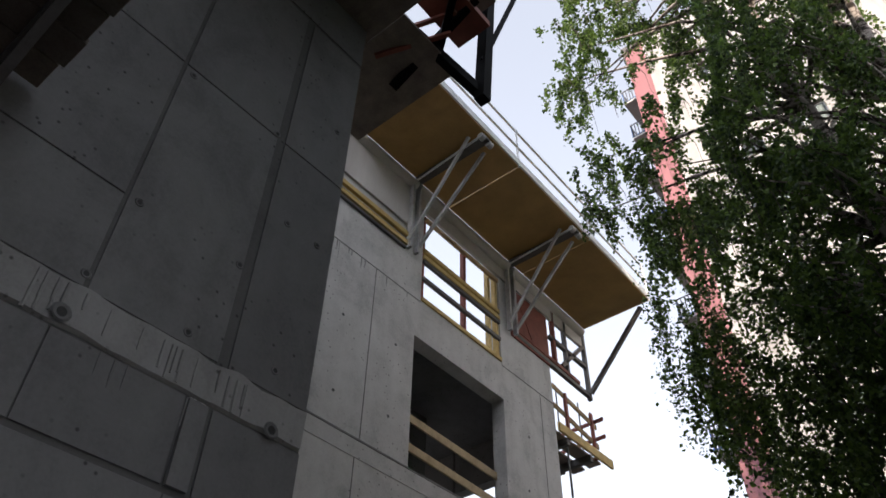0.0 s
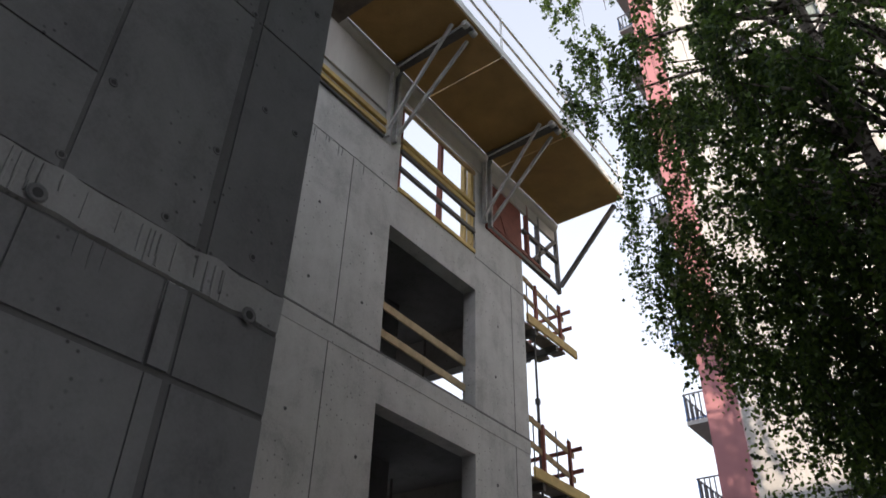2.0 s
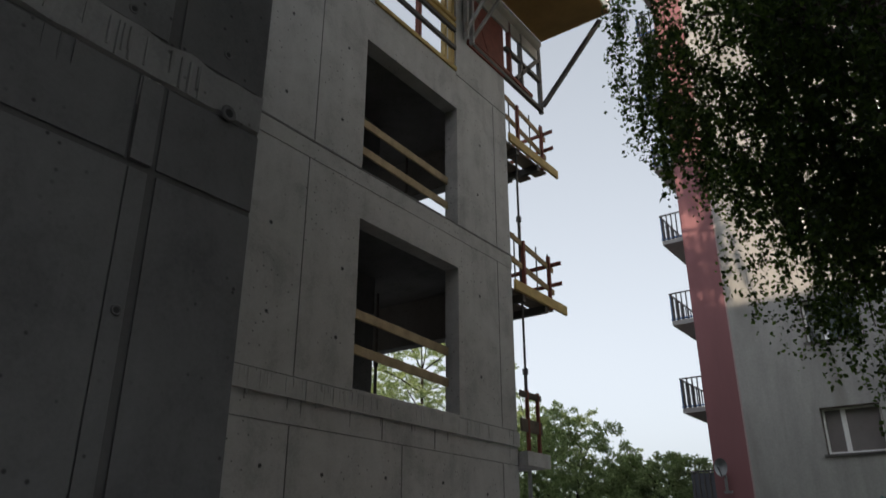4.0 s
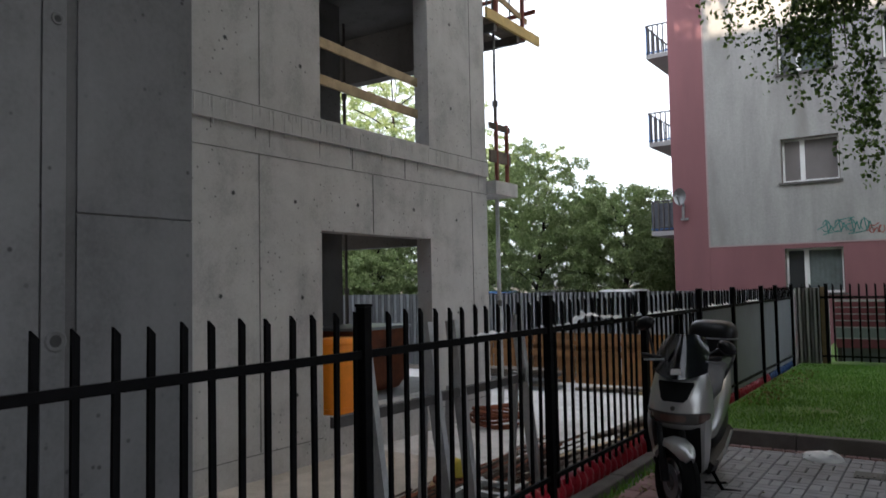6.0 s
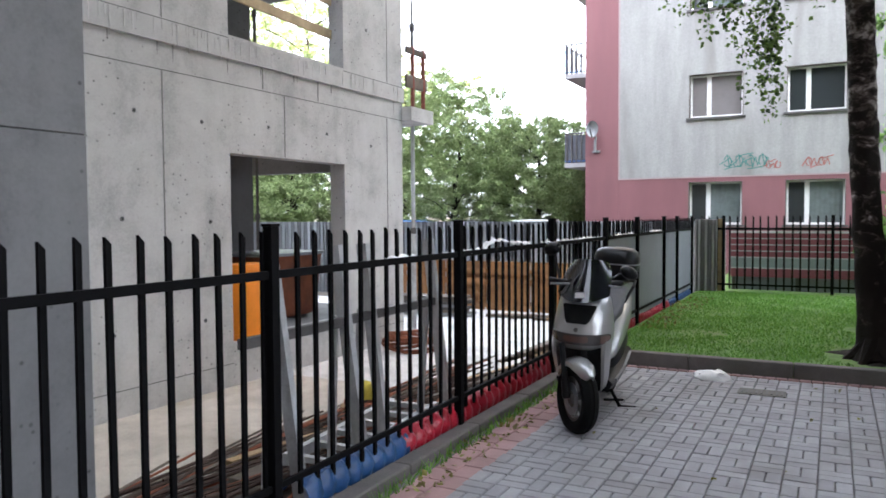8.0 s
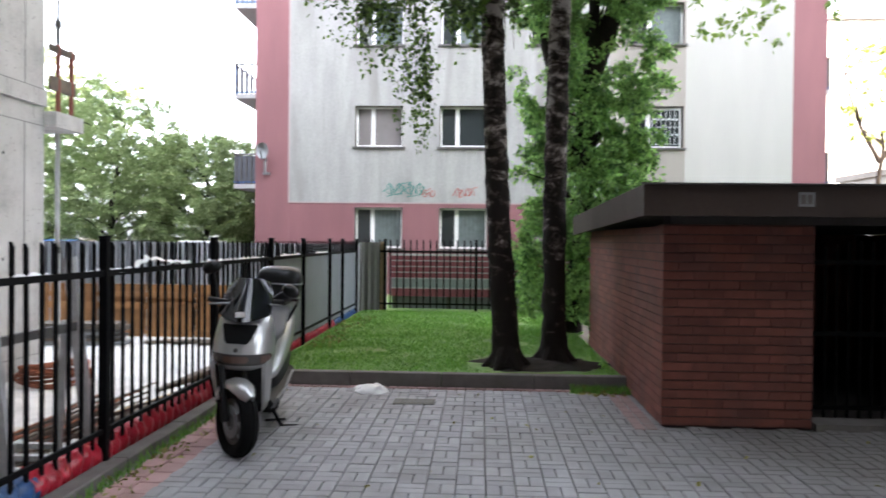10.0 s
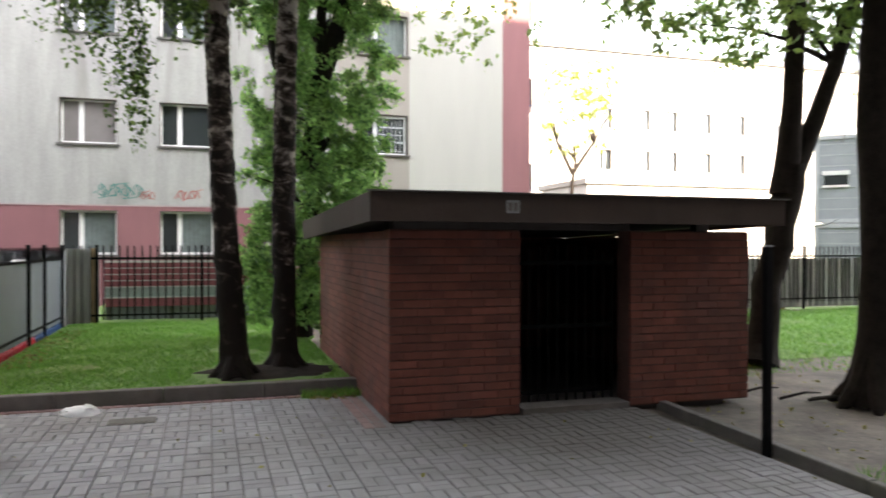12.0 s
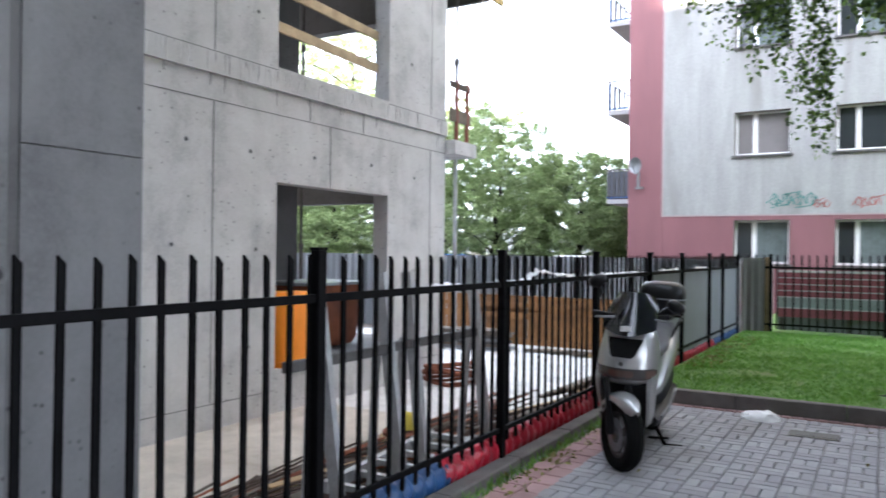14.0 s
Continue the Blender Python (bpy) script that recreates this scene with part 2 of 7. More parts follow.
GREY_SHEET = surface("grey_painted_sheet", (0.43, 0.45, 0.475), 0.6, metal=0.0, var=0.2, scale=2, bump=0.05, stain=(0.22, 0.2, 0.18), stain_amount=0.4, streaks=True)
PALE_SHEET = surface("pale_corrugated_sheet", (0.46, 0.46, 0.44), 0.6, var=0.2, scale=3, bump=0.05, stain=(0.3, 0.27, 0.22), stain_amount=0.5, streaks=True)
DARK_SHEET = surface("dark_grey_sheet", (0.20, 0.215, 0.232), 0.5, metal=0.0, var=0.2, scale=1.5, bump=0.05)
ZINC = surface("zinc_sheet", (0.27, 0.285, 0.30), 0.5, metal=0.5, var=0.2, scale=3, bump=0.05, stain=(0.2, 0.17, 0.13), stain_amount=0.4, streaks=True)
STEEL = surface("galvanised_steel", (0.44, 0.45, 0.45), 0.55, metal=0.05, var=0.25, scale=8, bump=0.06, stain=(0.2, 0.15, 0.11), stain_amount=0.5)
DARK_STEEL = surface("weathered_steel", (0.11, 0.105, 0.10), 0.6, metal=0.4, var=0.3, scale=8, bump=0.08)
RED_STEEL = surface("red_brown_steel", (0.20, 0.06, 0.04), 0.65, metal=0.2, var=0.3, scale=7, bump=0.08)
RUST = surface("rusty_steel", (0.23, 0.075, 0.035), 0.8, metal=0.1, var=0.35, scale=5, bump=0.2, stain=(0.1, 0.04, 0.03), stain_amount=0.7)
OLD_ROD = surface("dark_rusty_rod", (0.07, 0.045, 0.034), 0.85, metal=0.1, var=0.4, scale=9, bump=0.15)
YELLOW_TIMBER = surface("yellow_timber", (0.50, 0.36, 0.13), 0.7, var=0.25, scale=6, bump=0.1, random_amount=0.1)
TIMBER = surface("old_timber", (0.36, 0.25, 0.13), 0.8, var=0.35, scale=5, bump=0.2, random_amount=0.25)
GREY_TIMBER = surface("grey_timber", (0.15, 0.125, 0.10), 0.9, var=0.4, scale=6, bump=0.3, random_amount=0.35)
PLYWOOD = surface("formwork_plywood", (0.36, 0.22, 0.07), 0.6, var=0.3, scale=1.6, bump=0.05, stain=(0.14, 0.08, 0.035), stain_amount=0.7)
WHITE_PANEL = surface("pale_form_panel", (0.50, 0.48, 0.45), 0.5, var=0.2, scale=2, bump=0.05, stain=(0.3, 0.27, 0.24), stain_amount=0.7, streaks=True)
WHITE_STEEL = surface("white_rail", (0.7, 0.72, 0.74), 0.5, var=0.1, scale=4, bump=0.0)
RENDER_GREY = surface("grey_white_render", (0.315, 0.310, 0.298), 0.9, var=0.2, scale=3.4, fine=22, bump=0.25, stain=(0.18, 0.174, 0.16), stain_amount=0.75, streaks=True)
RENDER_WHITE = surface("white_render", (0.40, 0.388, 0.36), 0.9, var=0.1, scale=0.7, fine=50, bump=0.12, stain=(0.28, 0.275, 0.262), stain_amount=0.5, streaks=True)
RENDER_BEIGE = surface("beige_render", (0.285, 0.262, 0.232), 0.9, var=0.12, scale=1.0, fine=50, bump=0.15, stain=(0.185, 0.175, 0.16), stain_amount=0.6, streaks=True)
RENDER_PINK = surface("pink_render", (0.24, 0.108, 0.117), 0.9, var=0.17, scale=0.9, fine=50, bump=0.12, stain=(0.17, 0.08, 0.085), stain_amount=0.6, streaks=True)
PINK_TRIM = surface("pale_pink_trim", (0.36, 0.28, 0.28), 0.9, var=0.1)
FRAME_WHITE = surface("white_window_frame", (0.80, 0.80, 0.79), 0.4, var=0.05, scale=3, bump=0.0)
SILL = surface("grey_sill", (0.105, 0.098, 0.092), 0.6, var=0.2)
REVEAL = surface("window_reveal", (0.15, 0.13, 0.115), 0.9, var=0.15)
GLASS = glass_mat("window_glass", (0.035, 0.04, 0.042))
BLIND = surface("drawn_blind", (0.17, 0.155, 0.15), 0.7, var=0.1, scale=5)
CURTAIN = surface("net_curtain", (0.13, 0.155, 0.15), 0.9, var=0.3, scale=5)
BLUE_METAL = surface("blue_painted_metal", (0.05, 0.13, 0.33), 0.5, var=0.15)
BALCONY_PANEL = surface("dark_balcony_panel", (0.09, 0.10, 0.12), 0.5, var=0.2)
BALCONY_SLAB = surface("balcony_slab", (0.42, 0.42, 0.42), 0.9, var=0.15)
BIRCH = birch_mat()
BARK = surface("dark_bark", (0.022, 0.018, 0.015), 0.95, var=0.45, scale=9, fine=50, bump=0.9)
BARK.node_tree.nodes["Principled BSDF"].inputs["Specular IOR Level"].default_value = 0.12
BIRCH.node_tree.nodes["Principled BSDF"].inputs["Specular IOR Level"].default_value = 0.15
TWIG = surface("twig", (0.05, 0.038, 0.03), 0.9)
LEAF_BIRCH = leaf_mat("birch_leaf", (0.13, 0.21, 0.035), (0.022, 0.045, 0.014), 0.5)
LEAF_GREEN = leaf_mat("fresh_leaf", (0.35, 0.48, 0.13), (0.15, 0.25, 0.065), 0.5)
LEAF_BUSH = leaf_mat("bush_leaf", (0.38, 0.62, 0.18), (0.075, 0.165, 0.045), 0.58)
LEAF_FAR = leaf_mat("orchard_leaf", (0.41, 0.49, 0.23), (0.17, 0.24, 0.09), 0.55)
LEAF_YELLOW = leaf_mat("yellow_green_leaf", (0.34, 0.40, 0.08), (0.2, 0.26, 0.05), 0.5)
SILVER = surface("silver_paint", (0.45, 0.45, 0.445), 0.3, metal=0.6, var=0.03, scale=3, bump=0.0, coat=0.5)
SILVER.node_tree.links.remove(SILVER.node_tree.nodes["Principled BSDF"].inputs["Roughness"].links[0])
SILVER.node_tree.nodes["Principled BSDF"].inputs["Roughness"].default_value = 0.32
BLACK_PLASTIC = surface("black_plastic", (0.012, 0.012, 0.013), 0.45, var=0.2, scale=8, bump=0.04)
BLACK_PLASTIC.node_tree.nodes["Principled BSDF"].inputs["Specular IOR Level"].default_value = 0.2
GLOSS_BLACK = surface("gloss_black_plastic", (0.005, 0.005, 0.0055), 0.4, var=0.1, scale=8, bump=0.0, coat=0.08)
GLOSS_BLACK.node_tree.nodes["Principled BSDF"].inputs["Specular IOR Level"].default_value = 0.25
RUBBER = surface("tyre_rubber", (0.005, 0.005, 0.005), 0.85, var=0.2, scale=20, bump=0.2)
RUBBER.node_tree.nodes["Principled BSDF"].inputs["Specular IOR Level"].default_value = 0.12
SEAT_VINYL = surface("grey_seat_vinyl", (0.11, 0.11, 0.115), 0.55, var=0.15, scale=12, bump=0.1)
SCREEN_TINT = glass_mat("smoked_screen", (0.02, 0.022, 0.028), 0.03)
SCREEN_TINT.node_tree.nodes["Principled BSDF"].inputs["Coat Weight"].default_value = 1.0
LENS_AMBER = glass_mat("amber_lens", (0.11, 0.065, 0.05), 0.15)
LENS_CLEAR = glass_mat("lamp_lens", (0.06, 0.053, 0.048), 0.08)
ORANGE = surface("orange_plastic", (0.85, 0.27, 0.01), 0.5, var=0.15, scale=3, bump=0.05, stain=(0.6, 0.2, 0.02), stain_amount=0.6)
RED_FOIL = surface("red_plastic_foil", (0.38, 0.012, 0.03), 0.3, var=0.35, scale=9, bump=0.5)
BLUE_FOIL = surface("blue_plastic_foil", (0.02, 0.07, 0.19), 0.4, var=0.3, scale=9, bump=0.4)
WHITE_FOIL = surface("white_plastic_foil", (0.84, 0.84, 0.83), 0.4, var=0.12, scale=12, bump=0.6)
MAROON = surface("maroon_board", (0.30, 0.095, 0.11), 0.8, var=0.2, scale=3)
GREY_GREEN = surface("grey_green_board", (0.30, 0.35, 0.335), 0.8, var=0.2, scale=3)
PALE_BOARD = surface("pale_board", (0.6, 0.58, 0.56), 0.8, var=0.1, scale=3)
GRAFFITI_TEAL = surface("teal_spray_paint", (0.055, 0.19, 0.165), 0.6, var=0.3, scale=12)
GRAFFITI_RED = surface("red_spray_paint", (0.33, 0.11, 0.095), 0.6, var=0.3, scale=12)
CAR_WHITE = surface("white_car_paint", (0.7, 0.7, 0.7), 0.25, var=0.03, bump=0.0, coat=0.6)
CAR_BLUE = surface("blue_car_paint", (0.06, 0.13, 0.3), 0.25, var=0.05, bump=0.0, coat=0.6)
CAR_DARK = surface("dark_car_paint", (0.03, 0.03, 0.035), 0.25, var=0.05, bump=0.0, coat=0.6)
FORM_BROWN = surface("brown_form_timber", (0.30, 0.15, 0.055), 0.7, var=0.3, scale=4, bump=0.1, random_amount=0.2, stain=(0.14, 0.08, 0.04), stain_amount=0.6)
CABIN = surface("blue_grey_cabin_sheet", (0.30, 0.32, 0.345), 0.6, var=0.12, scale=2, bump=0.05)
GUARD_TIMBER = surface("pale_guard_timber", (0.44, 0.34, 0.20), 0.75, var=0.3, scale=6, bump=0.15, stain=(0.28, 0.2, 0.11), stain_amount=0.5)
SAND = surface("pale_sand", (0.50, 0.46, 0.40), 0.95, var=0.25, scale=3, fine=60, bump=0.5, stain=(0.24, 0.2, 0.15), stain_amount=0.6)
FALLEN = leaf_mat("fallen_leaf", (0.28, 0.27, 0.06), (0.16, 0.14, 0.05), 0.2)


# ---- building blocks ----
def box(bm, x0, x1, y0, y1, z0, z1, bevel=0.0):
    r = bmesh.ops.create_cube(bm, size=1.0, matrix=Matrix.Translation(((x0 + x1) / 2, (y0 + y1) / 2, (z0 + z1) / 2))
                              @ Matrix.Diagonal((x1 - x0, y1 - y0, z1 - z0, 1)))
    if bevel:
        edges = {e for v in r["verts"] for e in v.link_edges}
        bmesh.ops.bevel(bm, geom=list(edges), offset=bevel, segments=2, affect="EDGES", profile=0.6)


def beam(bm, a, b, w, h=None, up=(0, 0, 1)):
    """A rectangular bar from a to b."""
    a, b = Vector(a), Vector(b)
    d = b - a
    z = d.normalized()
    u = Vector(up)
    if abs(z.dot(u)) > 0.99:
        u = Vector((1, 0, 0))
    x = z.cross(u).normalized()
    y = x.cross(z)
    m = Matrix((x, y, z)).transposed().to_4x4()
    m.translation = (a + b) / 2
    bmesh.ops.create_cube(bm, size=1.0, matrix=m @ Matrix.Diagonal((w, h or w, d.length, 1)))


def tube(bm, a, b, r, r2=None, seg=10):
    a, b = Vector(a), Vector(b)
    d = b - a
    m = d.to_track_quat("Z", "Y").to_matrix().to_4x4()
    m.translation = (a + b) / 2
    bmesh.ops.create_cone(bm, cap_ends=True, segments=seg, radius1=r, radius2=r if r2 is None else r2, depth=d.length, matrix=m)


def pipe(bm, pts, radii, seg=8):
    """A round limb through points, with a radius at each."""
    pts = [Vector(p) for p in pts]
    rings = []
    for i, p in enumerate(pts):
        d = (pts[min(i + 1, len(pts) - 1)] - pts[max(i - 1, 0)]).normalized()
        x = d.cross(Vector((0.31, 0.95, 0.05))).normalized()
        y = d.cross(x)
        rings.append([bm.verts.new(p + (x * math.cos(k * math.tau / seg) + y * math.sin(k * math.tau / seg)) * radii[i]) for k in range(seg)])
    for r, s in zip(rings, rings[1:]):
        for k in range(seg):
            bm.faces.new((r[k], r[(k + 1) % seg], s[(k + 1) % seg], s[k]))
    bm.faces.new(rings[0][::-1])
    bm.faces.new(rings[-1])


def loft(bm, rings):
    """Closed rings of equal length, skinned and capped."""
    made = [[bm.verts.new(p) for p in r] for r in rings]
    n = len(made[0])
    for r, s in zip(made, made[1:]):
        for k in range(n):
            bm.faces.new((r[k], r[(k + 1) % n], s[(k + 1) % n], s[k]))
    bm.faces.new(made[0][::-1])
    bm.faces.new(made[-1])


def part(name, bm, material, parent=None, label="", smooth=False, mat2=None):
    bmesh.ops.recalc_face_normals(bm, faces=bm.faces[:])
    me = bpy.data.meshes.new(name)
    bm.to_mesh(me)
    bm.free()
    me.materials.append(material)
    if smooth:
        me.polygons.foreach_set("use_smooth", [True] * len(me.polygons))
        me.set_sharp_from_angle(angle=radians(40))
    ob = new(name, me)
    if parent:
        ob.parent = parent
    if label:
        ob["label"] = label
    return ob


def boxed(name, dims, material, parent=None, label="", bevel=0.0):
    bm = bmesh.new()
    box(bm, *dims, bevel)
    return part(name, bm, material, parent, label)


def thing(name, label, category, group="", kind="", at=(0, 0, 0), turn=0):
    ob = new(name)
    ob.empty_display_size = 0.1
    ob.matrix_basis = pose(*at, 0, 0, turn)
    return tagged(ob, label, category, group, kind)


def rect_ring(cx, cy, z, hx, hy, n=20, power=2.6):
    """A rounded rectangle in a level plane."""
    pts = []
    for k in range(n):
        a = math.tau * k / n
        c, s = math.cos(a), math.sin(a)
        pts.append(Vector((cx + hx * math.copysign(abs(c) ** (2 / power), c), cy + hy * math.copysign(abs(s) ** (2 / power), s), z)))
    return pts


def wall_sheet(bm, axis, face, back, us, zs, holes):
    """A wall of real thickness with openings. axis 'x': the wall's faces lie at x = face and back, u runs along y."""
    us = sorted(set(us) | {h[0] for h in holes} | {h[1] for h in holes})
    zs = sorted(set(zs) | {h[2] for h in holes} | {h[3] for h in holes})

    def p(d, u, z):
        return (d, u, z) if axis == "x" else (u, d, z)

    def solid(i, j):
        if not (0 <= i < len(us) - 1 and 0 <= j < len(zs) - 1):
            return False
        u, z = (us[i] + us[i + 1]) / 2, (zs[j] + zs[j + 1]) / 2
        return not any(h[0] < u < h[1] and h[2] < z < h[3] for h in holes)

    def quad(*pts):
        bm.faces.new([bm.verts.new(q) for q in pts])

    for i in range(len(us) - 1):
        for j in range(len(zs) - 1):
            if not solid(i, j):
                continue
            u0, u1, z0, z1 = us[i], us[i + 1], zs[j], zs[j + 1]
            for d in (face, back):
                quad(p(d, u0, z0), p(d, u1, z0), p(d, u1, z1), p(d, u0, z1))
            if not solid(i - 1, j):
                quad(p(face, u0, z0), p(back, u0, z0), p(back, u0, z1), p(face, u0, z1))
            if not solid(i + 1, j):
                quad(p(face, u1, z0), p(back, u1, z0), p(back, u1, z1), p(face, u1, z1))
            if not solid(i, j - 1):
                quad(p(face, u0, z0), p(back, u0, z0), p(back, u1, z0), p(face, u1, z0))
            if not solid(i, j + 1):
                quad(p(face, u0, z1), p(back, u0, z1), p(back, u1, z1), p(face, u1, z1))
    bmesh.ops.remove_doubles(bm, verts=bm.verts[:], dist=0.0005)


rng = np.random.default_rng(7)
rnd = random.Random(5)

# ---- ground ----
bm = bmesh.new()
gx = [-500, -30.1, -30, -2.52, -2.46, 500]
gy = [-500, -9.1, -9, 17.4, 17.5, 500]
grid = [[bm.verts.new((x, y, -0.5 if -30.05 < x < -2.5 and -9.05 < y < 17.45 else -0.06)) for y in gy] for x in gx]
for i in range(5):
    for j in range(5):
        bm.faces.new((grid[i][j], grid[i + 1][j], grid[i + 1][j + 1], grid[i][j + 1]))
tagged(part("ground", bm, EARTH), "bare trodden brown earth with thin weeds", "ground", kind="structure")


def lawn(name, x0, x1, y0, y1, z, step, label, bump=0.02):
    bm = bmesh.new()
    nx, ny = max(2, int((x1 - x0) / step)), max(2, int((y1 - y0) / step))
    vs = [[bm.verts.new((x0 + (x1 - x0) * i / nx, y0 + (y1 - y0) * j / ny, z + bump * noise.noise((i * 0.45, j * 0.45, 3.0)))) for j in range(ny + 1)] for i in range(nx + 1)]
    for i in range(nx):
        for j in range(ny):
            bm.faces.new((vs[i][j], vs[i + 1][j], vs[i + 1][j + 1], vs[i][j + 1]))
    for row, dz in ((vs[0], 0), (vs[-1], 0), ([r[0] for r in vs], 0), ([r[-1] for r in vs], 0)):
        low = [bm.verts.new((v.co.x, v.co.y, -0.1)) for v in row]
        for k in range(len(row) - 1):
            bm.faces.new((row[k], row[k + 1], low[k + 1], low[k]))
    return tagged(part(name, bm, TURF, smooth=True), label, "lawn", kind="structure")


lawn("lawn", -2.25, 1.58, 7.93, 19.6, 0.11, 0.25, "short green lawn with worn patches behind a kerb")
lawn("lawn_east", 5.6, 45, 8.6, 24, -0.052, 0.5, "sunlit green lawn under the trees")


def blades(name, spots, height, label):
    """Grass blades standing on the lawns, one sheet of thin triangles."""
    n = len(spots)
    a = rng.uniform(0, math.tau, n)
    w = rng.uniform(0.004, 0.008, n)
    h = height * rng.uniform(0.5, 1.3, n)
    lean = rng.normal(0, 0.35, (n, 2)) * h[:, None]
    v = np.zeros((n, 3, 3))
    v[:, 0] = spots
    v[:, 1] = spots
    v[:, 2] = spots
    v[:, 0, 0] += np.cos(a) * w
    v[:, 0, 1] += np.sin(a) * w
    v[:, 1, 0] -= np.cos(a) * w
    v[:, 1, 1] -= np.sin(a) * w
    v[:, 2, :2] += lean
    v[:, 2, 2] += h
    me = bpy.data.meshes.new(name)
    me.from_pydata(v.reshape(-1, 3).tolist(), [], np.arange(3 * n).reshape(-1, 3).tolist())
    me.materials.append(BLADE)
    return tagged(new(name, me), label, "grass", kind="stuff")


def scatter(n, x0, x1, y0, y1, z):
    return np.column_stack([rng.uniform(x0, x1, n), rng.uniform(y0, y1, n), np.full(n, z)])


turf_spots = scatter(60000, -2.2, 1.55, 7.95, 14.7, 0.1)
keep = np.array([noise.noise((p[0] * 0.9, p[1] * 0.9, 1.0)) > -0.6 + 0.5 * (math.hypot(p[0] - 0.7, p[1] - 8.6) < 0.75) * 3 for p in turf_spots])
blades("grass", turf_spots[keep], 0.042, "short green grass blades on the lawn")
blades("grass", np.vstack([scatter(64000, 6.0, 22, 8.6, 15.0, -0.055), scatter(1800, 6.2, 14, 7.6, 8.7, -0.06)]), 0.06, "longer sunlit grass blades under the trees")
blades("weeds", np.vstack([scatter(520, -2.175, -2.11, 3.4, 7.6, 0.0), scatter(700, 1.0, 1.6, 7.55, 7.75, 0.0), scatter(420, 4.4, 5.2, 3.5, 4.2, -0.06)]), 0.07, "small weeds along the kerbs")

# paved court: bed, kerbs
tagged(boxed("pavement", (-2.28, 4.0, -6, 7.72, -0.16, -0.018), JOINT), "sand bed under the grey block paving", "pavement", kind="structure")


def kerb_line(name, a, b, w, z0, z1, step, material, label):
    """Kerb stones end to end along a line, each a stone of its own under one kerb."""
    top = thing(name, label, "kerb", kind="structure")
    a, b = Vector(a), Vector(b)
    n = max(1, round((b - a).length / step))
    for k in range(n):
        bm = bmesh.new()
        p, q = a.lerp(b, k / n), a.lerp(b, (k + 1) / n)
        d = (q - p).normalized() * 0.004
        beam(bm, (*(p + d), (z0 + z1) / 2), (*(q - d), (z0 + z1) / 2 + rnd.uniform(-0.004, 0.004)), w, z1 - z0)
        bmesh.ops.bevel(bm, geom=bm.edges[:], offset=0.008, segments=1, affect="EDGES")
        part("kerb_stone", bm, material, top)
    return top


kerb_line("lawn_kerb", (-2.2, 7.84), (1.6, 7.84), 0.11, -0.1, 0.135, 1.0, KERB, "dark grey concrete kerb along the lawn")
kerb_line("fence_kerb", (-2.285, -2.0), (-2.285, 14.8), 0.13, -0.5, 0.05, 1.0, KERB, "weathered grey concrete kerb under the fence")
kerb_line("path_kerb", (4.02, 1.0), (4.32, 6.6), 0.08, -0.1, 0.035, 1.0, KERB_PALE, "mossy concrete kerb beside bare earth")

# ---- building under construction ----
XR, XL = -6.17, -3.4
shell = thing("unfinished_building", "unfinished raw concrete building with open window holes", "building")
bm = bmesh.new()
OPEN = [(6.63, 8.91, 0.08, 2.29), (6.63, 8.91, 3.64, 5.905), (6.63, 8.91, 6.64, 8.80), (6.74, 8.90, 9.54, 12.2)]
wall_sheet(bm, "x", XR, XR - 0.25, [0.5, 10.52], [-0.52, 10.32], OPEN)
part("facade_wall", bm, CONCRETE, shell, "pale grey concrete wall with formwork seams")
# Backing is darker than the panels: the joints' shade is in its colour.
bm = bmesh.new()
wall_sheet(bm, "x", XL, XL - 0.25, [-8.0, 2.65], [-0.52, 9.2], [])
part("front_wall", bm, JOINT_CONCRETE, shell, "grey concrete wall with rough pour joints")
bm = bmesh.new()
wall_sheet(bm, "y", 2.65, 2.40, [XR, XL - 0.25], [-0.52, 9.2], [])
part("return_wall", bm, CONCRETE, shell)
# Inside faces use the darker concrete, with their shade in its colour.
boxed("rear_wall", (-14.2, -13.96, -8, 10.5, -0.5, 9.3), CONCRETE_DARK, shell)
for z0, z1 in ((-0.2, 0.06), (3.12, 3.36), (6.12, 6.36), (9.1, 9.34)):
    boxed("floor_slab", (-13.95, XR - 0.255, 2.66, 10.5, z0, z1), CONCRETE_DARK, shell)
boxed("end_pier", (-6.75, XR - 0.255, 10.27, 10.515, 0.07, 3.11), CONCRETE, shell)
boxed("end_pier", (-6.75, XR - 0.255, 10.27, 10.515, 3.37, 6.11), CONCRETE, shell)
boxed("end_pier", (-6.75, XR - 0.255, 10.27, 10.515, 6.37, 9.09), CONCRETE, shell)
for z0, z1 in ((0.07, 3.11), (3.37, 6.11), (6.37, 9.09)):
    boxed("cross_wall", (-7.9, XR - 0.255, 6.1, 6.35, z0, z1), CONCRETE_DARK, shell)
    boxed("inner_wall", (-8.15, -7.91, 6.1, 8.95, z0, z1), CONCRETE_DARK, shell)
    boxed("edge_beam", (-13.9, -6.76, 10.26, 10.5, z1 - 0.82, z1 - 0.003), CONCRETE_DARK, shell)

# seams, ledges and rough pour joints
def strip(name, x, y0, y1, z0, z1, material, proud=0.006):
    boxed(name, (x - 0.03, x + proud, y0, y1, z0, z1), material, shell)


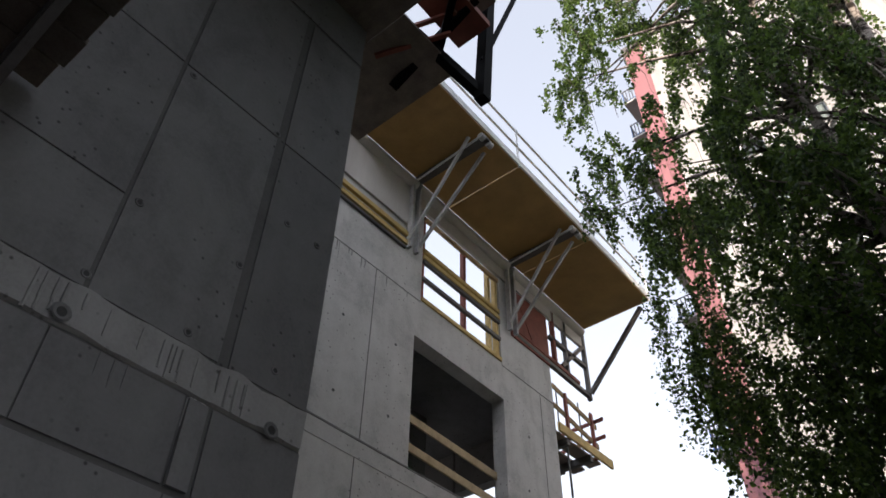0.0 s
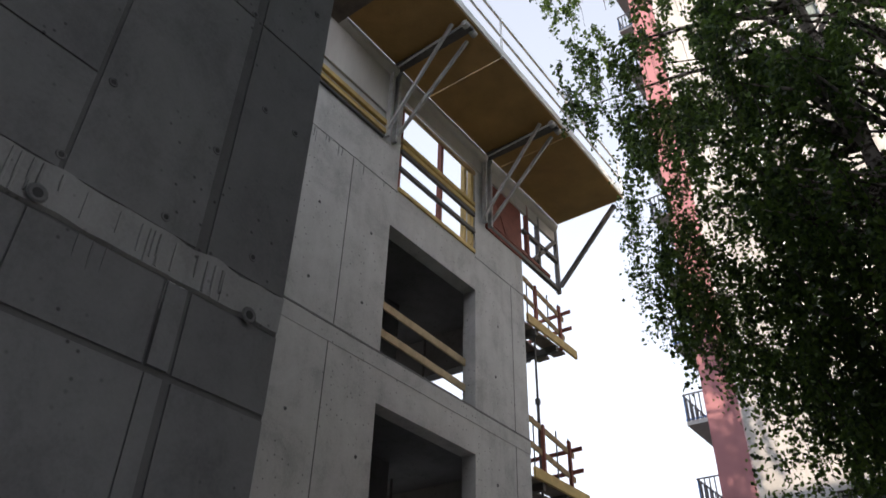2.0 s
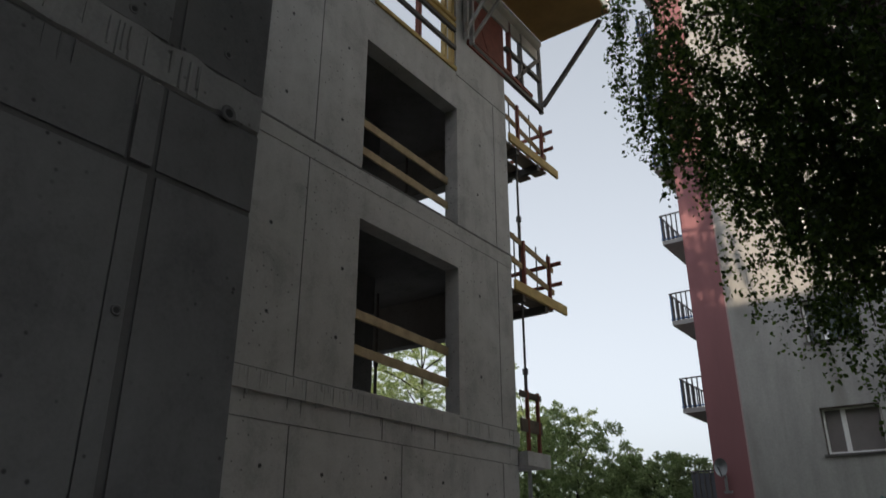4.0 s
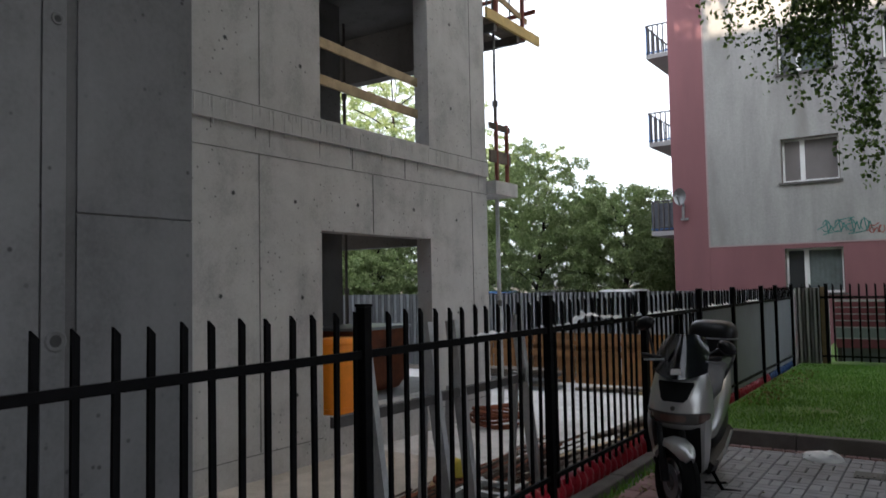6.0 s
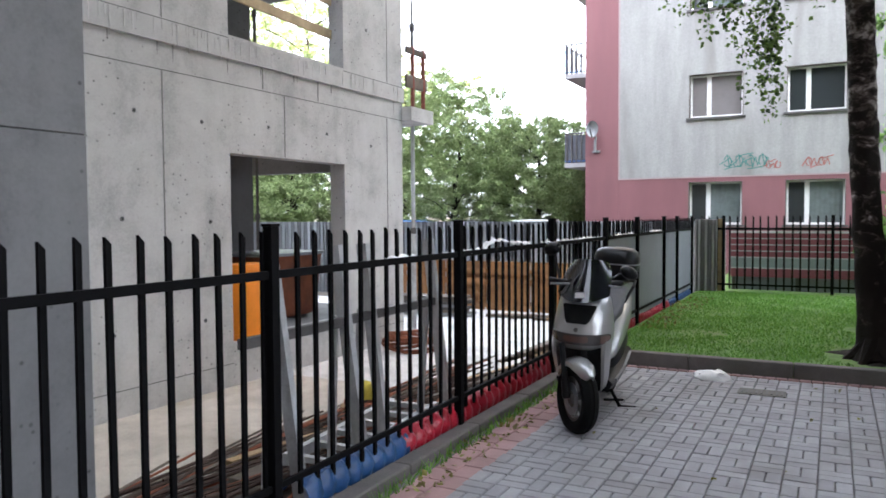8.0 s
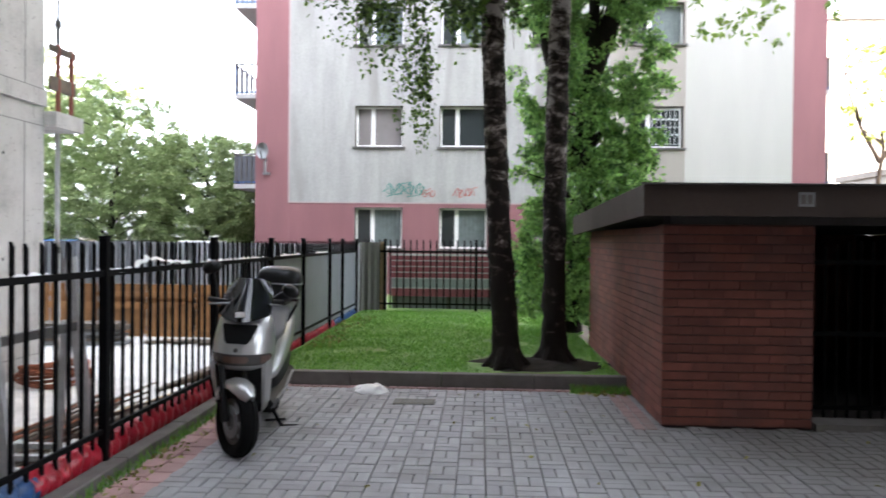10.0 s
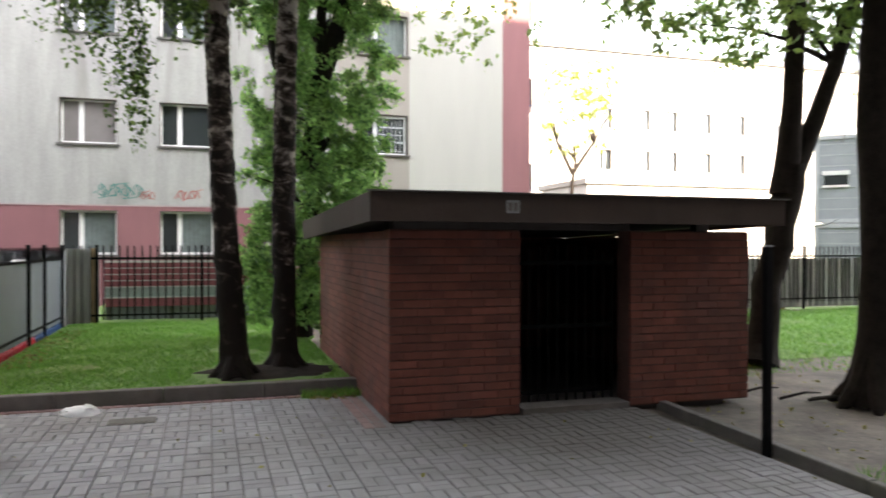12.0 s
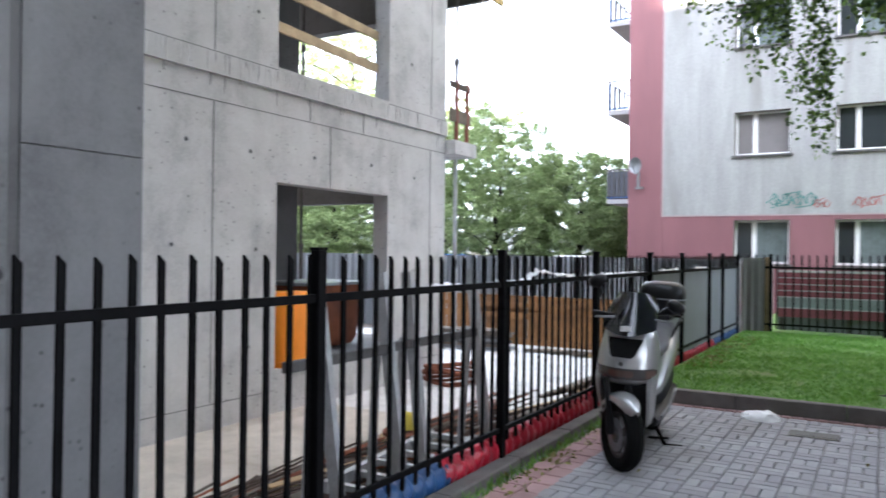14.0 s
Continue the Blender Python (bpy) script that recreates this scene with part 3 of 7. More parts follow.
strip("seam", XR, 2.66, 10.52, 6.615, 6.64, SEAM, 0.012)
strip("seam", XR, 2.66, 6.63, 3.595, 3.61, SEAM)
strip("seam", XR, 8.91, 10.52, 3.595, 3.61, SEAM)
strip("ledge", XR, 2.66, 10.53, 3.36, 3.59, CONCRETE, 0.034)
strip("seam", XR, 2.66, 10.52, 3.075, 3.085, SEAM, 0.004)
strip("ledge", XR, 2.66, 10.53, 6.38, 6.61, CONCRETE, 0.008)
strip("seam", XR, 2.66, 6.74, 9.50, 9.515, SEAM, 0.005)
strip("seam", XR, 8.9, 10.52, 9.48, 9.495, SEAM, 0.005)
strip("seam", XR, 2.66, 6.62, -0.16, -0.15, SEAM, 0.004)
strip("seam", XR, 8.92, 10.52, -0.16, -0.15, SEAM, 0.004)
for y, z0, z1 in ((5.65, -0.14, 3.07), (5.66, 3.62, 6.60), (5.72, 6.65, 9.49), (10.05, -0.14, 3.07), (10.06, 3.62, 6.60),
                  (10.06, 6.65, 9.47), (7.6, 2.3, 3.07), (8.3, 3.1, 3.35), (7.2, 3.1, 3.35)):
    strip("seam", XR, y, y + 0.014, z0, z1, SEAM, 0.004)
# front wall: cast panels with recessed joints between them
PANELS = ((-6.0, 1.822, -0.5, 3.66), (1.832, 1.945, -0.5, 3.66), (2.0, 2.65, -0.5, 1.972), (2.0, 2.65, 1.980, 3.66),
          (-6.0, 0.98, 3.70, 4.22), (0.99, 1.80, 3.70, 4.22), (1.99, 2.65, 3.70, 4.22), (-6.0, 1.05, 4.52, 5.24), (1.08, 1.94, 4.52, 6.66), (2.02, 2.65, 4.52, 6.66),
          (-6.0, 1.05, 5.255, 6.66), (-6.0, 1.05, 6.675, 8.48), (1.08, 1.94, 6.675, 8.48), (2.02, 2.65, 6.675, 8.48), (-6.0, 2.65, 8.53, 9.19))
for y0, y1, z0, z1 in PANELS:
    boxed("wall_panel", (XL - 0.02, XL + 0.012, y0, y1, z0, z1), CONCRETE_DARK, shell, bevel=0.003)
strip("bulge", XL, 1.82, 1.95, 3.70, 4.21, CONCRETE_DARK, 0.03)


def grout_runs(x, y0, y1, z_top, n, longest, material, seed):
    """Thin hardened grout runs hanging below a pour joint."""
    r = random.Random(seed)
    for k in range(n):
        y = r.uniform(y0, y1)
        w, ln = r.uniform(0.005, 0.016), r.uniform(0.08, longest)
        bm = bmesh.new()
        d = r.uniform(0.004, 0.012)
        loft(bm, [[Vector((x - 0.01, y - w, z)), Vector((x + d * q, y - w * 0.5 * q, z)), Vector((x + d * q, y + w * 0.5 * q, z)), Vector((x - 0.01, y + w, z))] for z, q in ((z_top, 1.0), (z_top - ln * 0.6, 0.9), (z_top - ln, 0.2))])
        part("grout_run", bm, material, shell)


grout_runs(XL + 0.03, 0.1, 1.1, 4.48, 22, 0.26, CONCRETE_MID, 1)
grout_runs(XL + 0.03, 1.2, 2.2, 4.46, 14, 0.26, CONCRETE_MID, 2)
grout_runs(XL + 0.012, 1.78, 1.98, 4.22, 9, 0.35, CONCRETE, 3)
grout_runs(XL + 0.012, 0.2, 1.6, 4.22, 7, 0.2, CONCRETE_DARK, 4)
grout_runs(XR + 0.034, 4.6, 6.6, 3.58, 30, 0.28, CONCRETE, 5)
grout_runs(XR + 0.034, 6.6, 10.4, 3.58, 26, 0.25, CONCRETE, 6)
grout_runs(XR + 0.0, 4.8, 10.4, 3.36, 10, 0.25, CONCRETE_MID, 7)
grout_runs(XR + 0.0, 4.8, 6.6, 9.5, 9, 0.35, CONCRETE_MID, 8)
bm = bmesh.new()
ys = np.arange(-6.0, 2.66, 0.04)
low = [(XL - 0.02, y, 4.22 + 0.02 * noise.noise((y * 3, 0, 0))) for y in ys]
out = [(XL + 0.022 + 0.008 * noise.noise((y * 9, 2, 0)), y, 4.25 + 0.02 * noise.noise((y * 4, 5, 0))) for y in ys]
top = [(XL + 0.03 + 0.012 * noise.noise((y * 7, 1, 0)), y, 4.50 + 0.025 * noise.noise((y * 5, 9, 0))) for y in ys]
back = [(XL - 0.02, y, 4.52 + 0.02 * noise.noise((y * 6, 4, 0))) for y in ys]
rows = [[bm.verts.new(p) for p in r] for r in (low, out, top, back)]
for r, s in zip(rows, rows[1:]):
    for k in range(len(r) - 1):
        bm.faces.new((r[k], r[k + 1], s[k + 1], s[k]))
part("pour_ledge", bm, CONCRETE_MID, shell, "rough concrete pour ledge")


def tie_hole(x, y, z, r=0.022):
    """A formwork tie hole: a raised grout ring round a solid plug, coloured dark as a bore's shade."""
    bm = bmesh.new()
    n = 12
    rings = []
    for rr, dx in ((r * 1.9, -0.002), (r * 1.5, 0.006), (r, 0.004), (r * 0.8, -0.0)):
        rings.append([bm.verts.new((x + dx, y + rr * math.cos(k * math.tau / n), z + rr * math.sin(k * math.tau / n))) for k in range(n)])
    for a, b in zip(rings, rings[1:]):
        for k in range(n):
            bm.faces.new((a[k], a[(k + 1) % n], b[(k + 1) % n], b[k]))
    ring = part("tie_hole", bm, CONCRETE_DARK, shell)
    bm = bmesh.new()
    tube(bm, (x - 0.02, y, z), (x + 0.003, y, z), r * 0.95, seg=12)
    part("bore", bm, HOLE, ring)


for y, z in ((1.0, 4.30), (2.39, 4.26), (1.9, 1.38)):
    tie_hole(XL + (0.04 if z > 4 else 0.012), y, z, 0.03)
for y, z in ((1.15, 5.25), (1.15, 6.6), (1.04, 4.6), (1.93, 6.7), (1.9, 2.88), (1.91, 5.28), (2.35, 4.68), (2.5, 5.9), (1.7, 4.6),
             (0.2, 5.25), (0.2, 6.68), (2.5, 7.3), (2.2, 5.9)):
    tie_hole(XL + 0.012, y, z, 0.018)
for y, z in ((5.13, 1.54), (6.3, 1.5), (6.2, 2.6), (5.3, 2.62), (6.3, 4.2), (6.35, 5.1), (5.2, 4.25), (5.15, 5.3), (9.5, 4.3), (9.5, 5.6),
             (9.6, 2.6), (9.6, 1.2), (5.2, 7.1), (6.2, 7.2), (6.25, 8.4), (5.2, 8.3), (9.5, 7.4), (9.6, 8.4), (7.3, 2.65), (8.5, 2.68), (5.0, 0.4), (6.2, 0.4)):
    tie_hole(XR, y, z, 0.014)


def plank(parent, a, b, w, h, material=YELLOW_TIMBER, name="plank", label=""):
    bm = bmesh.new()
    beam(bm, a, b, w, h)
    bmesh.ops.bevel(bm, geom=bm.edges[:], offset=0.004, segments=1, affect="EDGES")
    return part(name, bm, material, parent, label)


for zs in ((4.63, 4.16), (7.50, 7.05)):
    rail = thing("guard_rail", "yellow timber guard boards across an open window hole", "guard rail", "guard rails")
    for k, z in enumerate(zs):
        plank(rail, (XR - 0.20, 6.64, z + 0.05), (XR - 0.20, 8.9, z - 0.03), 0.03, 0.13, GUARD_TIMBER)

# steel props inside
for x, y, z0, z1 in ((-8.4, 9.6, 0.06, 3.12), (-9.6, 10.0, 0.06, 3.12), (-8.4, 9.6, 3.36, 6.12), (-9.6, 10.0, 3.36, 6.12), (-8.2, 10.1, 6.36, 9.1), (-10.6, 9.2, 3.36, 6.12),
                     (-11.5, 10.2, 0.06, 3.12)):
    prop = thing("steel_prop", "slim grey steel prop between floor slabs", "prop", "steel props")
    bm = bmesh.new()
    tube(bm, (x, y, z0), (x, y, z0 + 1.5), 0.03)
    part("outer_tube", bm, DARK_STEEL, prop)
    bm = bmesh.new()
    tube(bm, (x, y, z0 + 1.5), (x, y, z1), 0.024)
    part("inner_tube", bm, DARK_STEEL, prop)
    bm = bmesh.new()
    tube(bm, (x, y, z0 + 1.44), (x, y, z0 + 1.54), 0.045)
    part("collar", bm, DARK_STEEL, prop)

# ---- climbing formwork on the facade ----
form = thing("wall_formwork", "pale formwork panels with yellow timber walers on the top storey", "formwork")


def rounded_panel(y0, y1, z0, z1, x):
    bm = bmesh.new()
    prof = [(x, z0), (x + 0.06, z0), (x + 0.06, z1 - 0.25)] + [(x + 0.06 + 0.11 * math.sin(a), z1 - 0.12 - 0.12 * math.cos(a)) for a in np.linspace(0.3, 2.9, 7)] + [(x, z1)]
    loft(bm, [[Vector((px, y0, pz)) for px, pz in prof], [Vector((px, y1, pz)) for px, pz in prof]])
    return part("form_panel", bm, WHITE_PANEL, form, smooth=True)


rounded_panel(2.7, 6.42, 10.9, 12.06, XR - 0.02)
rounded_panel(6.50, 9.16, 11.52, 12.06, XR - 0.02)
rounded_panel(9.30, 11.9, 11.55, 12.06, XR - 0.02)
boxed("form_panel", (XR - 0.02, XR + 0.03, 9.24, 10.5, 10.33, 11.5), RED_STEEL, form)
for z in (10.46, 10.66):
    plank(form, (XR + 0.03, 2.7, z), (XR + 0.03, 6.34, z), 0.06, 0.09, name="waler")
plank(form, (XR + 0.02, 2.7, 10.36), (XR + 0.02, 6.3, 10.36), 0.05, 0.05, DARK_STEEL, "waler")
# timber box-out of the top opening
boxout = thing("timber_boxout", "yellow timber frame filling the top window opening", "timber frame")
for y in (6.78, 7.90, 8.62, 8.84):
    plank(boxout, (XR - 0.06, y, 9.55), (XR - 0.06, y, 11.50), 0.07, 0.09, YELLOW_TIMBER if y > 8.3 else RED_STEEL, "post")
for z, m in ((9.58, YELLOW_TIMBER), (10.02, DARK_STEEL), (10.50, YELLOW_TIMBER), (10.64, YELLOW_TIMBER), (10.40, DARK_STEEL), (11.4, TIMBER)):
    plank(boxout, (XR - 0.0, 6.76, z), (XR - 0.0, 8.88, z), 0.06, 0.08, m, "rail")


def bracket(y, inner_z=10.35):
    """A triangular steel bracket: two uprights on the wall, level arm, two slanting struts."""
    br = thing("formwork_bracket", "grey steel triangular bracket carrying the platform", "bracket", "formwork brackets")
    for dy in (-0.09, 0.09):
        bm = bmesh.new()
        beam(bm, (XR + 0.07, y + dy, inner_z), (XR + 0.07, y + dy, 12.03), 0.05, 0.09)
        part("upright", bm, STEEL, br)
        bm = bmesh.new()
        beam(bm, (XR + 0.09, y + dy * 1.3, inner_z + 0.15), (-4.75, y + dy * 2.4, 12.02), 0.045, 0.06)
        part("strut", bm, STEEL, br)
    bm = bmesh.new()
    beam(bm, (XR + 0.05, y, 12.03), (-4.52, y, 12.03), 0.16, 0.07)
    part("arm", bm, DARK_STEEL, br)
    bm = bmesh.new()
    tube(bm, (XR + 0.1, y - 0.05, 12.0), (-4.55, y - 0.12, 12.0), 0.02)
    part("tie_rod", bm, WHITE_STEEL, br)
    for k in (-1, 1):
        bm = bmesh.new()
        tube(bm, (-4.56, y + 0.11 * k - 0.05, 11.98), (-4.56, y + 0.11 * k + 0.05, 11.98), 0.06, seg=12)
        part("clamp", bm, STEEL, br)


for y in (6.42, 9.22):
    bracket(y)
corner = thing("corner_bracket", "dark steel bracket reaching past the building corner", "bracket", "formwork brackets")
for a, b, m in (((XR, 9.4, 10.42), (XR, 12.0, 10.38), DARK_STEEL), ((XR, 9.4, 10.55), (XR, 11.6, 10.5), RED_STEEL), ((XR, 12.0, 10.3), (XR, 12.0, 12.0), DARK_STEEL),
                ((XR, 11.2, 10.5), (XR, 11.2, 12.0), DARK_STEEL), ((XR, 10.75, 10.5), (XR, 10.75, 12.0), RED_STEEL), ((XR, 11.0, 10.6), (XR, 11.95, 11.6), DARK_STEEL),
                ((XR, 10.6, 11.1), (XR, 12.0, 11.1), DARK_STEEL), ((XR, 9.4, 10.5), (XR, 9.4, 11.9), DARK_STEEL), ((XR, 10.0, 10.45), (XR, 9.5, 11.4), RED_STEEL),
                ((XR + 0.05, 12.0, 10.45), (-4.7, 12.0, 12.0), DARK_STEEL)):
    bm = bmesh.new()
    beam(bm, a, b, 0.08)
    part("bar", bm, m, corner)


def platform(name, x0, x1, y0, y1, z, label, rails=True):
    """A working platform: plywood sheets on joists, a pale edge board and a tube guard rail."""
    pl = thing(name, label, "platform", "working platforms")
    n = max(1, round((y1 - y0) / 2.5))
    for k in range(n):
        a, b = y0 + (y1 - y0) * k / n + 0.01, y0 + (y1 - y0) * (k + 1) / n - 0.01
        boxed("deck_sheet", (x0, x1, a, b, z, z + 0.03), PLYWOOD, pl, bevel=0.003)
    boxed("edge_board", (x1 - 0.03, x1 + 0.02, y0, y1, z + 0.035, z + 0.2), WHITE_STEEL, pl)
    if rails:
        for dz in (0.55, 1.0):
            bm = bmesh.new()
            tube(bm, (x1, y0, z + dz), (x1, y1, z + dz), 0.022)
            part("guard_tube", bm, WHITE_STEEL, pl)
        for k in range(n + 1):
            y = y0 + (y1 - y0) * k / n
            bm = bmesh.new()
            tube(bm, (x1, y, z), (x1, y, z + 1.05), 0.022)
            part("post", bm, WHITE_STEEL, pl)
    return pl


platform("facade_platform", -6.08, -4.5, 4.95, 12.02, 12.08, "brown plywood working platform with white rails high on the facade")

# dark platform on the front wall, seen from below
plat = thing("front_platform", "dark plywood platform on steel arms at the wall top", "platform", "working platforms")
boxed("deck_sheet", (-4.5, -2.95, 2.76, 3.66, 9.22, 9.26), GREY_TIMBER, plat)
# Deck widened beyond sight to cast shade on the upper front wall.
boxed("deck_sheet", (-3.62, -1.25, -6.0, 2.75, 9.22, 9.26), GREY_TIMBER, plat)
boxed("toe_board", (-2.94, -2.40, 2.78, 3.7, 10.2, 10.3), GREY_TIMBER, plat)
boxed("toe_board", (-2.9, -2.45, 2.78, 3.62, 9.6, 9.7), RED_STEEL, plat)
for a, b, w in (((-3.42, 2.72, 10.1), (-2.72, 3.85, 8.72), 0.11), ((-2.72, 3.80, 8.62), (-2.55, 3.78, 10.9), 0.13), ((-2.66, 3.75, 9.25), (-2.3, 4.3, 11.6), 0.06),
                ((-3.6, 3.3, 9.1), (-2.4, 3.3, 9.7), 0.09), ((-3.0, 3.4, 9.4), (-2.3, 2.9, 9.6), 0.08)):
    bm = bmesh.new()
    beam(bm, a, b, w)
    part("arm", bm, BLACK_STEEL, plat)
for a, b in (((-3.5, 2.9, 9.15), (-2.75, 3.3, 9.35)), ((-3.2, 3.0, 9.5), (-2.6, 3.2, 9.5))):
    bm = bmesh.new()
    beam(bm, a, b, 0.05)
    part("brace", bm, RED_STEEL, plat)


def edge_platform(z, y1, rail_top, seed):
    """A small slab-edge platform past the building corner: planks, fascia plank, red posts, boards, and a prop below."""
    r = random.Random(seed)
    ep = thing("edge_platform", "timber edge platform with red posts and handrail boards", "platform", "edge platforms")
    for k, x in enumerate(np.linspace(-8.2, -6.35, 6)):
        plank(ep, (x, 10.54, z), (x, y1 - 0.35 + r.uniform(-0.05, 0.1), z), 0.27, 0.05, GREY_TIMBER)
    plank(ep, (-6.12, 10.54, z + 0.05), (-6.12, y1, z + 0.05), 0.05, 0.18, YELLOW_TIMBER, "fascia_plank")
    for y in (10.9, y1 - 0.75):
        plank(ep, (-8.3, y, z - 0.1), (-6.15, y, z - 0.1), 0.09, 0.14, DARK_STEEL, "joist")
    for y in (10.95, y1 - 0.55):
        bm = bmesh.new()
        beam(bm, (-6.16, y, z - 0.05), (-6.16, y, z + rail_top + 0.1), 0.06)
        part("post", bm, RED_STEEL, ep)
    for dz in (rail_top * 0.5, rail_top):
        plank(ep, (-6.18, 10.54, z + dz + 0.1), (-6.18, y1 - 0.35, z + dz - 0.12), 0.03, 0.11, TIMBER, "handrail_board")
        plank(ep, (-8.3, y1 - 0.45, z + dz * 0.9), (-5.95, y1 - 0.45, z + dz * 0.9 + 0.05), 0.03, 0.08, RED_STEEL, "end_rail")
    for y in (10.7, 11.5, y1 - 0.5):
        bm = bmesh.new()
        tube(bm, (-6.2, y, z), (-6.2, y, z + rail_top + 0.18), 0.014)
        part("thin_post", bm, DARK_STEEL, ep)
    return ep


edge_platform(6.05, 12.45, 0.9, 1)
edge_platform(8.98, 12.45, 0.85, 2)
for z0, z1 in ((-0.45, 3.05), (3.45, 5.9), (6.2, 8.85)):
    prop = thing("steel_prop", "tall slim steel prop outside the corner", "prop", "steel props")
    bm = bmesh.new()
    tube(bm, (-6.25, 11.0, z0), (-6.25, 11.0, (z0 + z1) / 2), 0.045 if z0 < 0 else 0.03)
    part("outer_tube", bm, STEEL if z0 < 0 else DARK_STEEL, prop)
    bm = bmesh.new()
    tube(bm, (-6.25, 11.0, (z0 + z1) / 2), (-6.25, 11.0, z1), 0.035 if z0 < 0 else 0.022)
    part("inner_tube", bm, STEEL if z0 < 0 else DARK_STEEL, prop)
    bm = bmesh.new()
    tube(bm, (-6.25, 11.0, (z0 + z1) / 2 - 0.05), (-6.25, 11.0, (z0 + z1) / 2 + 0.05), 0.05)
    part("collar", bm, DARK_STEEL, prop)
low = thing("slab_edge_guard", "rust-red boards guarding the first floor slab edge", "guard rail", "guard rails")
boxed("ledge_slab", (-8.5, -6.0, 10.53, 11.27, 3.08, 3.3), CONCRETE, low)
for y in (10.75, 11.1):
    bm = bmesh.new()
    beam(bm, (-6.1, y, 3.3), (-6.1, y, 4.3), 0.05)
    part("post", bm, RED_STEEL, low)
for z in (3.72, 4.22):
    plank(low, (-6.1, 10.53, z), (-6.1, 11.2, z), 0.04, 0.1 if z > 4 else 0.2, GREY_TIMBER, "board")

# ---- boundary fence ----
def picket_mesh(w, z0, z1):
    bm = bmesh.new()
    box(bm, -w * 0.3, w * 0.3, -w / 2, w / 2, z0, z1)
    for v in bm.verts:
        if v.co.z > 1 and v.co.y > 0:
            v.co.z -= w * 1.0
    me = bpy.data.meshes.new("picket")
    bm.to_mesh(me)
    bm.free()
    me.materials.append(BLACK_STEEL)
    return me


def post_mesh(w, z0, z1):
    bm = bmesh.new()
    box(bm, -w / 2, w / 2, -w / 2, w / 2, z0, z1, 0.004)
    box(bm, -w / 2 - 0.004, w / 2 + 0.004, -w / 2 - 0.004, w / 2 + 0.004, z1, z1 + 0.014, 0.003)
    me = bpy.data.meshes.new("post")
    bm.to_mesh(me)
    bm.free()
    me.materials.append(BLACK_STEEL)
    return me


def fence_run(name, a, b, pitch, posts, label, picket, post, firsts=()):
    """A run of picket fence from a to b (x, y): rails, pickets and posts as parts."""
    fe = thing(name, label, "fence", kind="structure")
    a, b = Vector((*a, 0)), Vector((*b, 0))
    d = (b - a).normalized()
    turn = math.atan2(d.y, d.x) - math.pi / 2
    for z, w in ((1.275, 0.04), (0.245, 0.032)):
        bm = bmesh.new()
        beam(bm, a + Vector((0, 0, z)), b + Vector((0, 0, z)), 0.022, w)
        part("rail", bm, BLACK_STEEL, fe)
    side = Vector((d.y, -d.x, 0)) * -0.024
    ends = sorted(set(posts) | {0.0, (b - a).length})
    for bay, (s0, s1) in enumerate(zip(ends, ends[1:])):
        n = max(1, round((s1 - s0) / pitch) - 1)
        first = (s1 - s0 - (n - 1) * pitch) / 2
        if bay < len(firsts):
            first = firsts[bay]
            n = int((s1 - s0 - first - 0.03) / pitch) + 1
        for k in range(n):
            o = new("picket", picket)
            o.parent = fe
            p = a + d * (s0 + first + k * pitch) + side
            o.matrix_basis = pose(p.x, p.y, rnd.uniform(-0.006, 0.006), rnd.uniform(-0.4, 0.4), 0, math.degrees(turn))
    for s in posts:
        o = new("post", post)
        o.parent = fe
        p = a + d * s
        o.matrix_basis = pose(p.x, p.y, 0, 0, 0, math.degrees(turn))
    return fe


PICKET, POST = picket_mesh(0.027, 0.14, 1.478), post_mesh(0.056, 0.0, 1.505)
FAR_PICKET = picket_mesh(0.03, 0.16, 1.52)
fence_run("fence_west", (-2.35, -1.2), (-2.35, 14.78), 0.1398, [0.0, 2.02, 4.045, 6.05, 8.05, 9.92, 11.5, 13.3, 14.4, 15.9],
          "black steel picket fence with slanted tips along the site", PICKET, POST, (0.14, 0.029, 0.227))
fence_run("fence_north", (-2.3, 14.8), (24.3, 14.8), 0.132, [0.5, 2.3, 3.6, 4.3, 6.2, 8.2, 10.2, 12.2, 14.2, 16.2, 18.4, 20.4, 22.4, 24.4],
          "black steel picket fence at the end of the lawn", FAR_PICKET, POST)
# grey sheets wired to the fence
for k, (y0, y1) in enumerate(((8.8, 10.3), (10.33, 12.1), (12.13, 13.2), (13.23, 14.75))):
    sh = thing("fence_sheet", "grey sheet wired over the pickets behind the rails", "sheet", "fence sheets")
    bm = bmesh.new()
    ys = np.linspace(y0, y1, 9)
    rings = []
    for y in ys:
        w = 0.0008 * math.sin(y * 5 + k)
        rings.append([Vector((-2.3655 + w, y, 0.16)), Vector((-2.3635 + w, y, 0.16)), Vector((-2.3635 + w, y, 1.285)), Vector((-2.3655 + w, y, 1.285))])
    loft(bm, rings)
    part("sheet", bm, DARK_SHEET, sh)

# ---- brick bin shelter ----
BX0, BX1, BY0, BY1 = 1.6, 5.29, 6.33, 10.5
shed = thing("bin_shelter", "low red brick bin shelter with a flat brown roof", "shed")
BL, BH, BD, J = 0.245, 0.0635, 0.03, 0.0115
COURSES = 22


def brick_mesh(length, axis):
    bm = bmesh.new()
    if axis == "x":
        box(bm, 0, length, -0.004, BD, 0, BH, 0.004)
    else:
        box(bm, -0.004, BD, 0, length, 0, BH, 0.004)
    me = bpy.data.meshes.new("brick")
    bm.to_mesh(me)
    bm.free()
    me.materials.append(BRICK)
    return me


BRICKS_X = {}


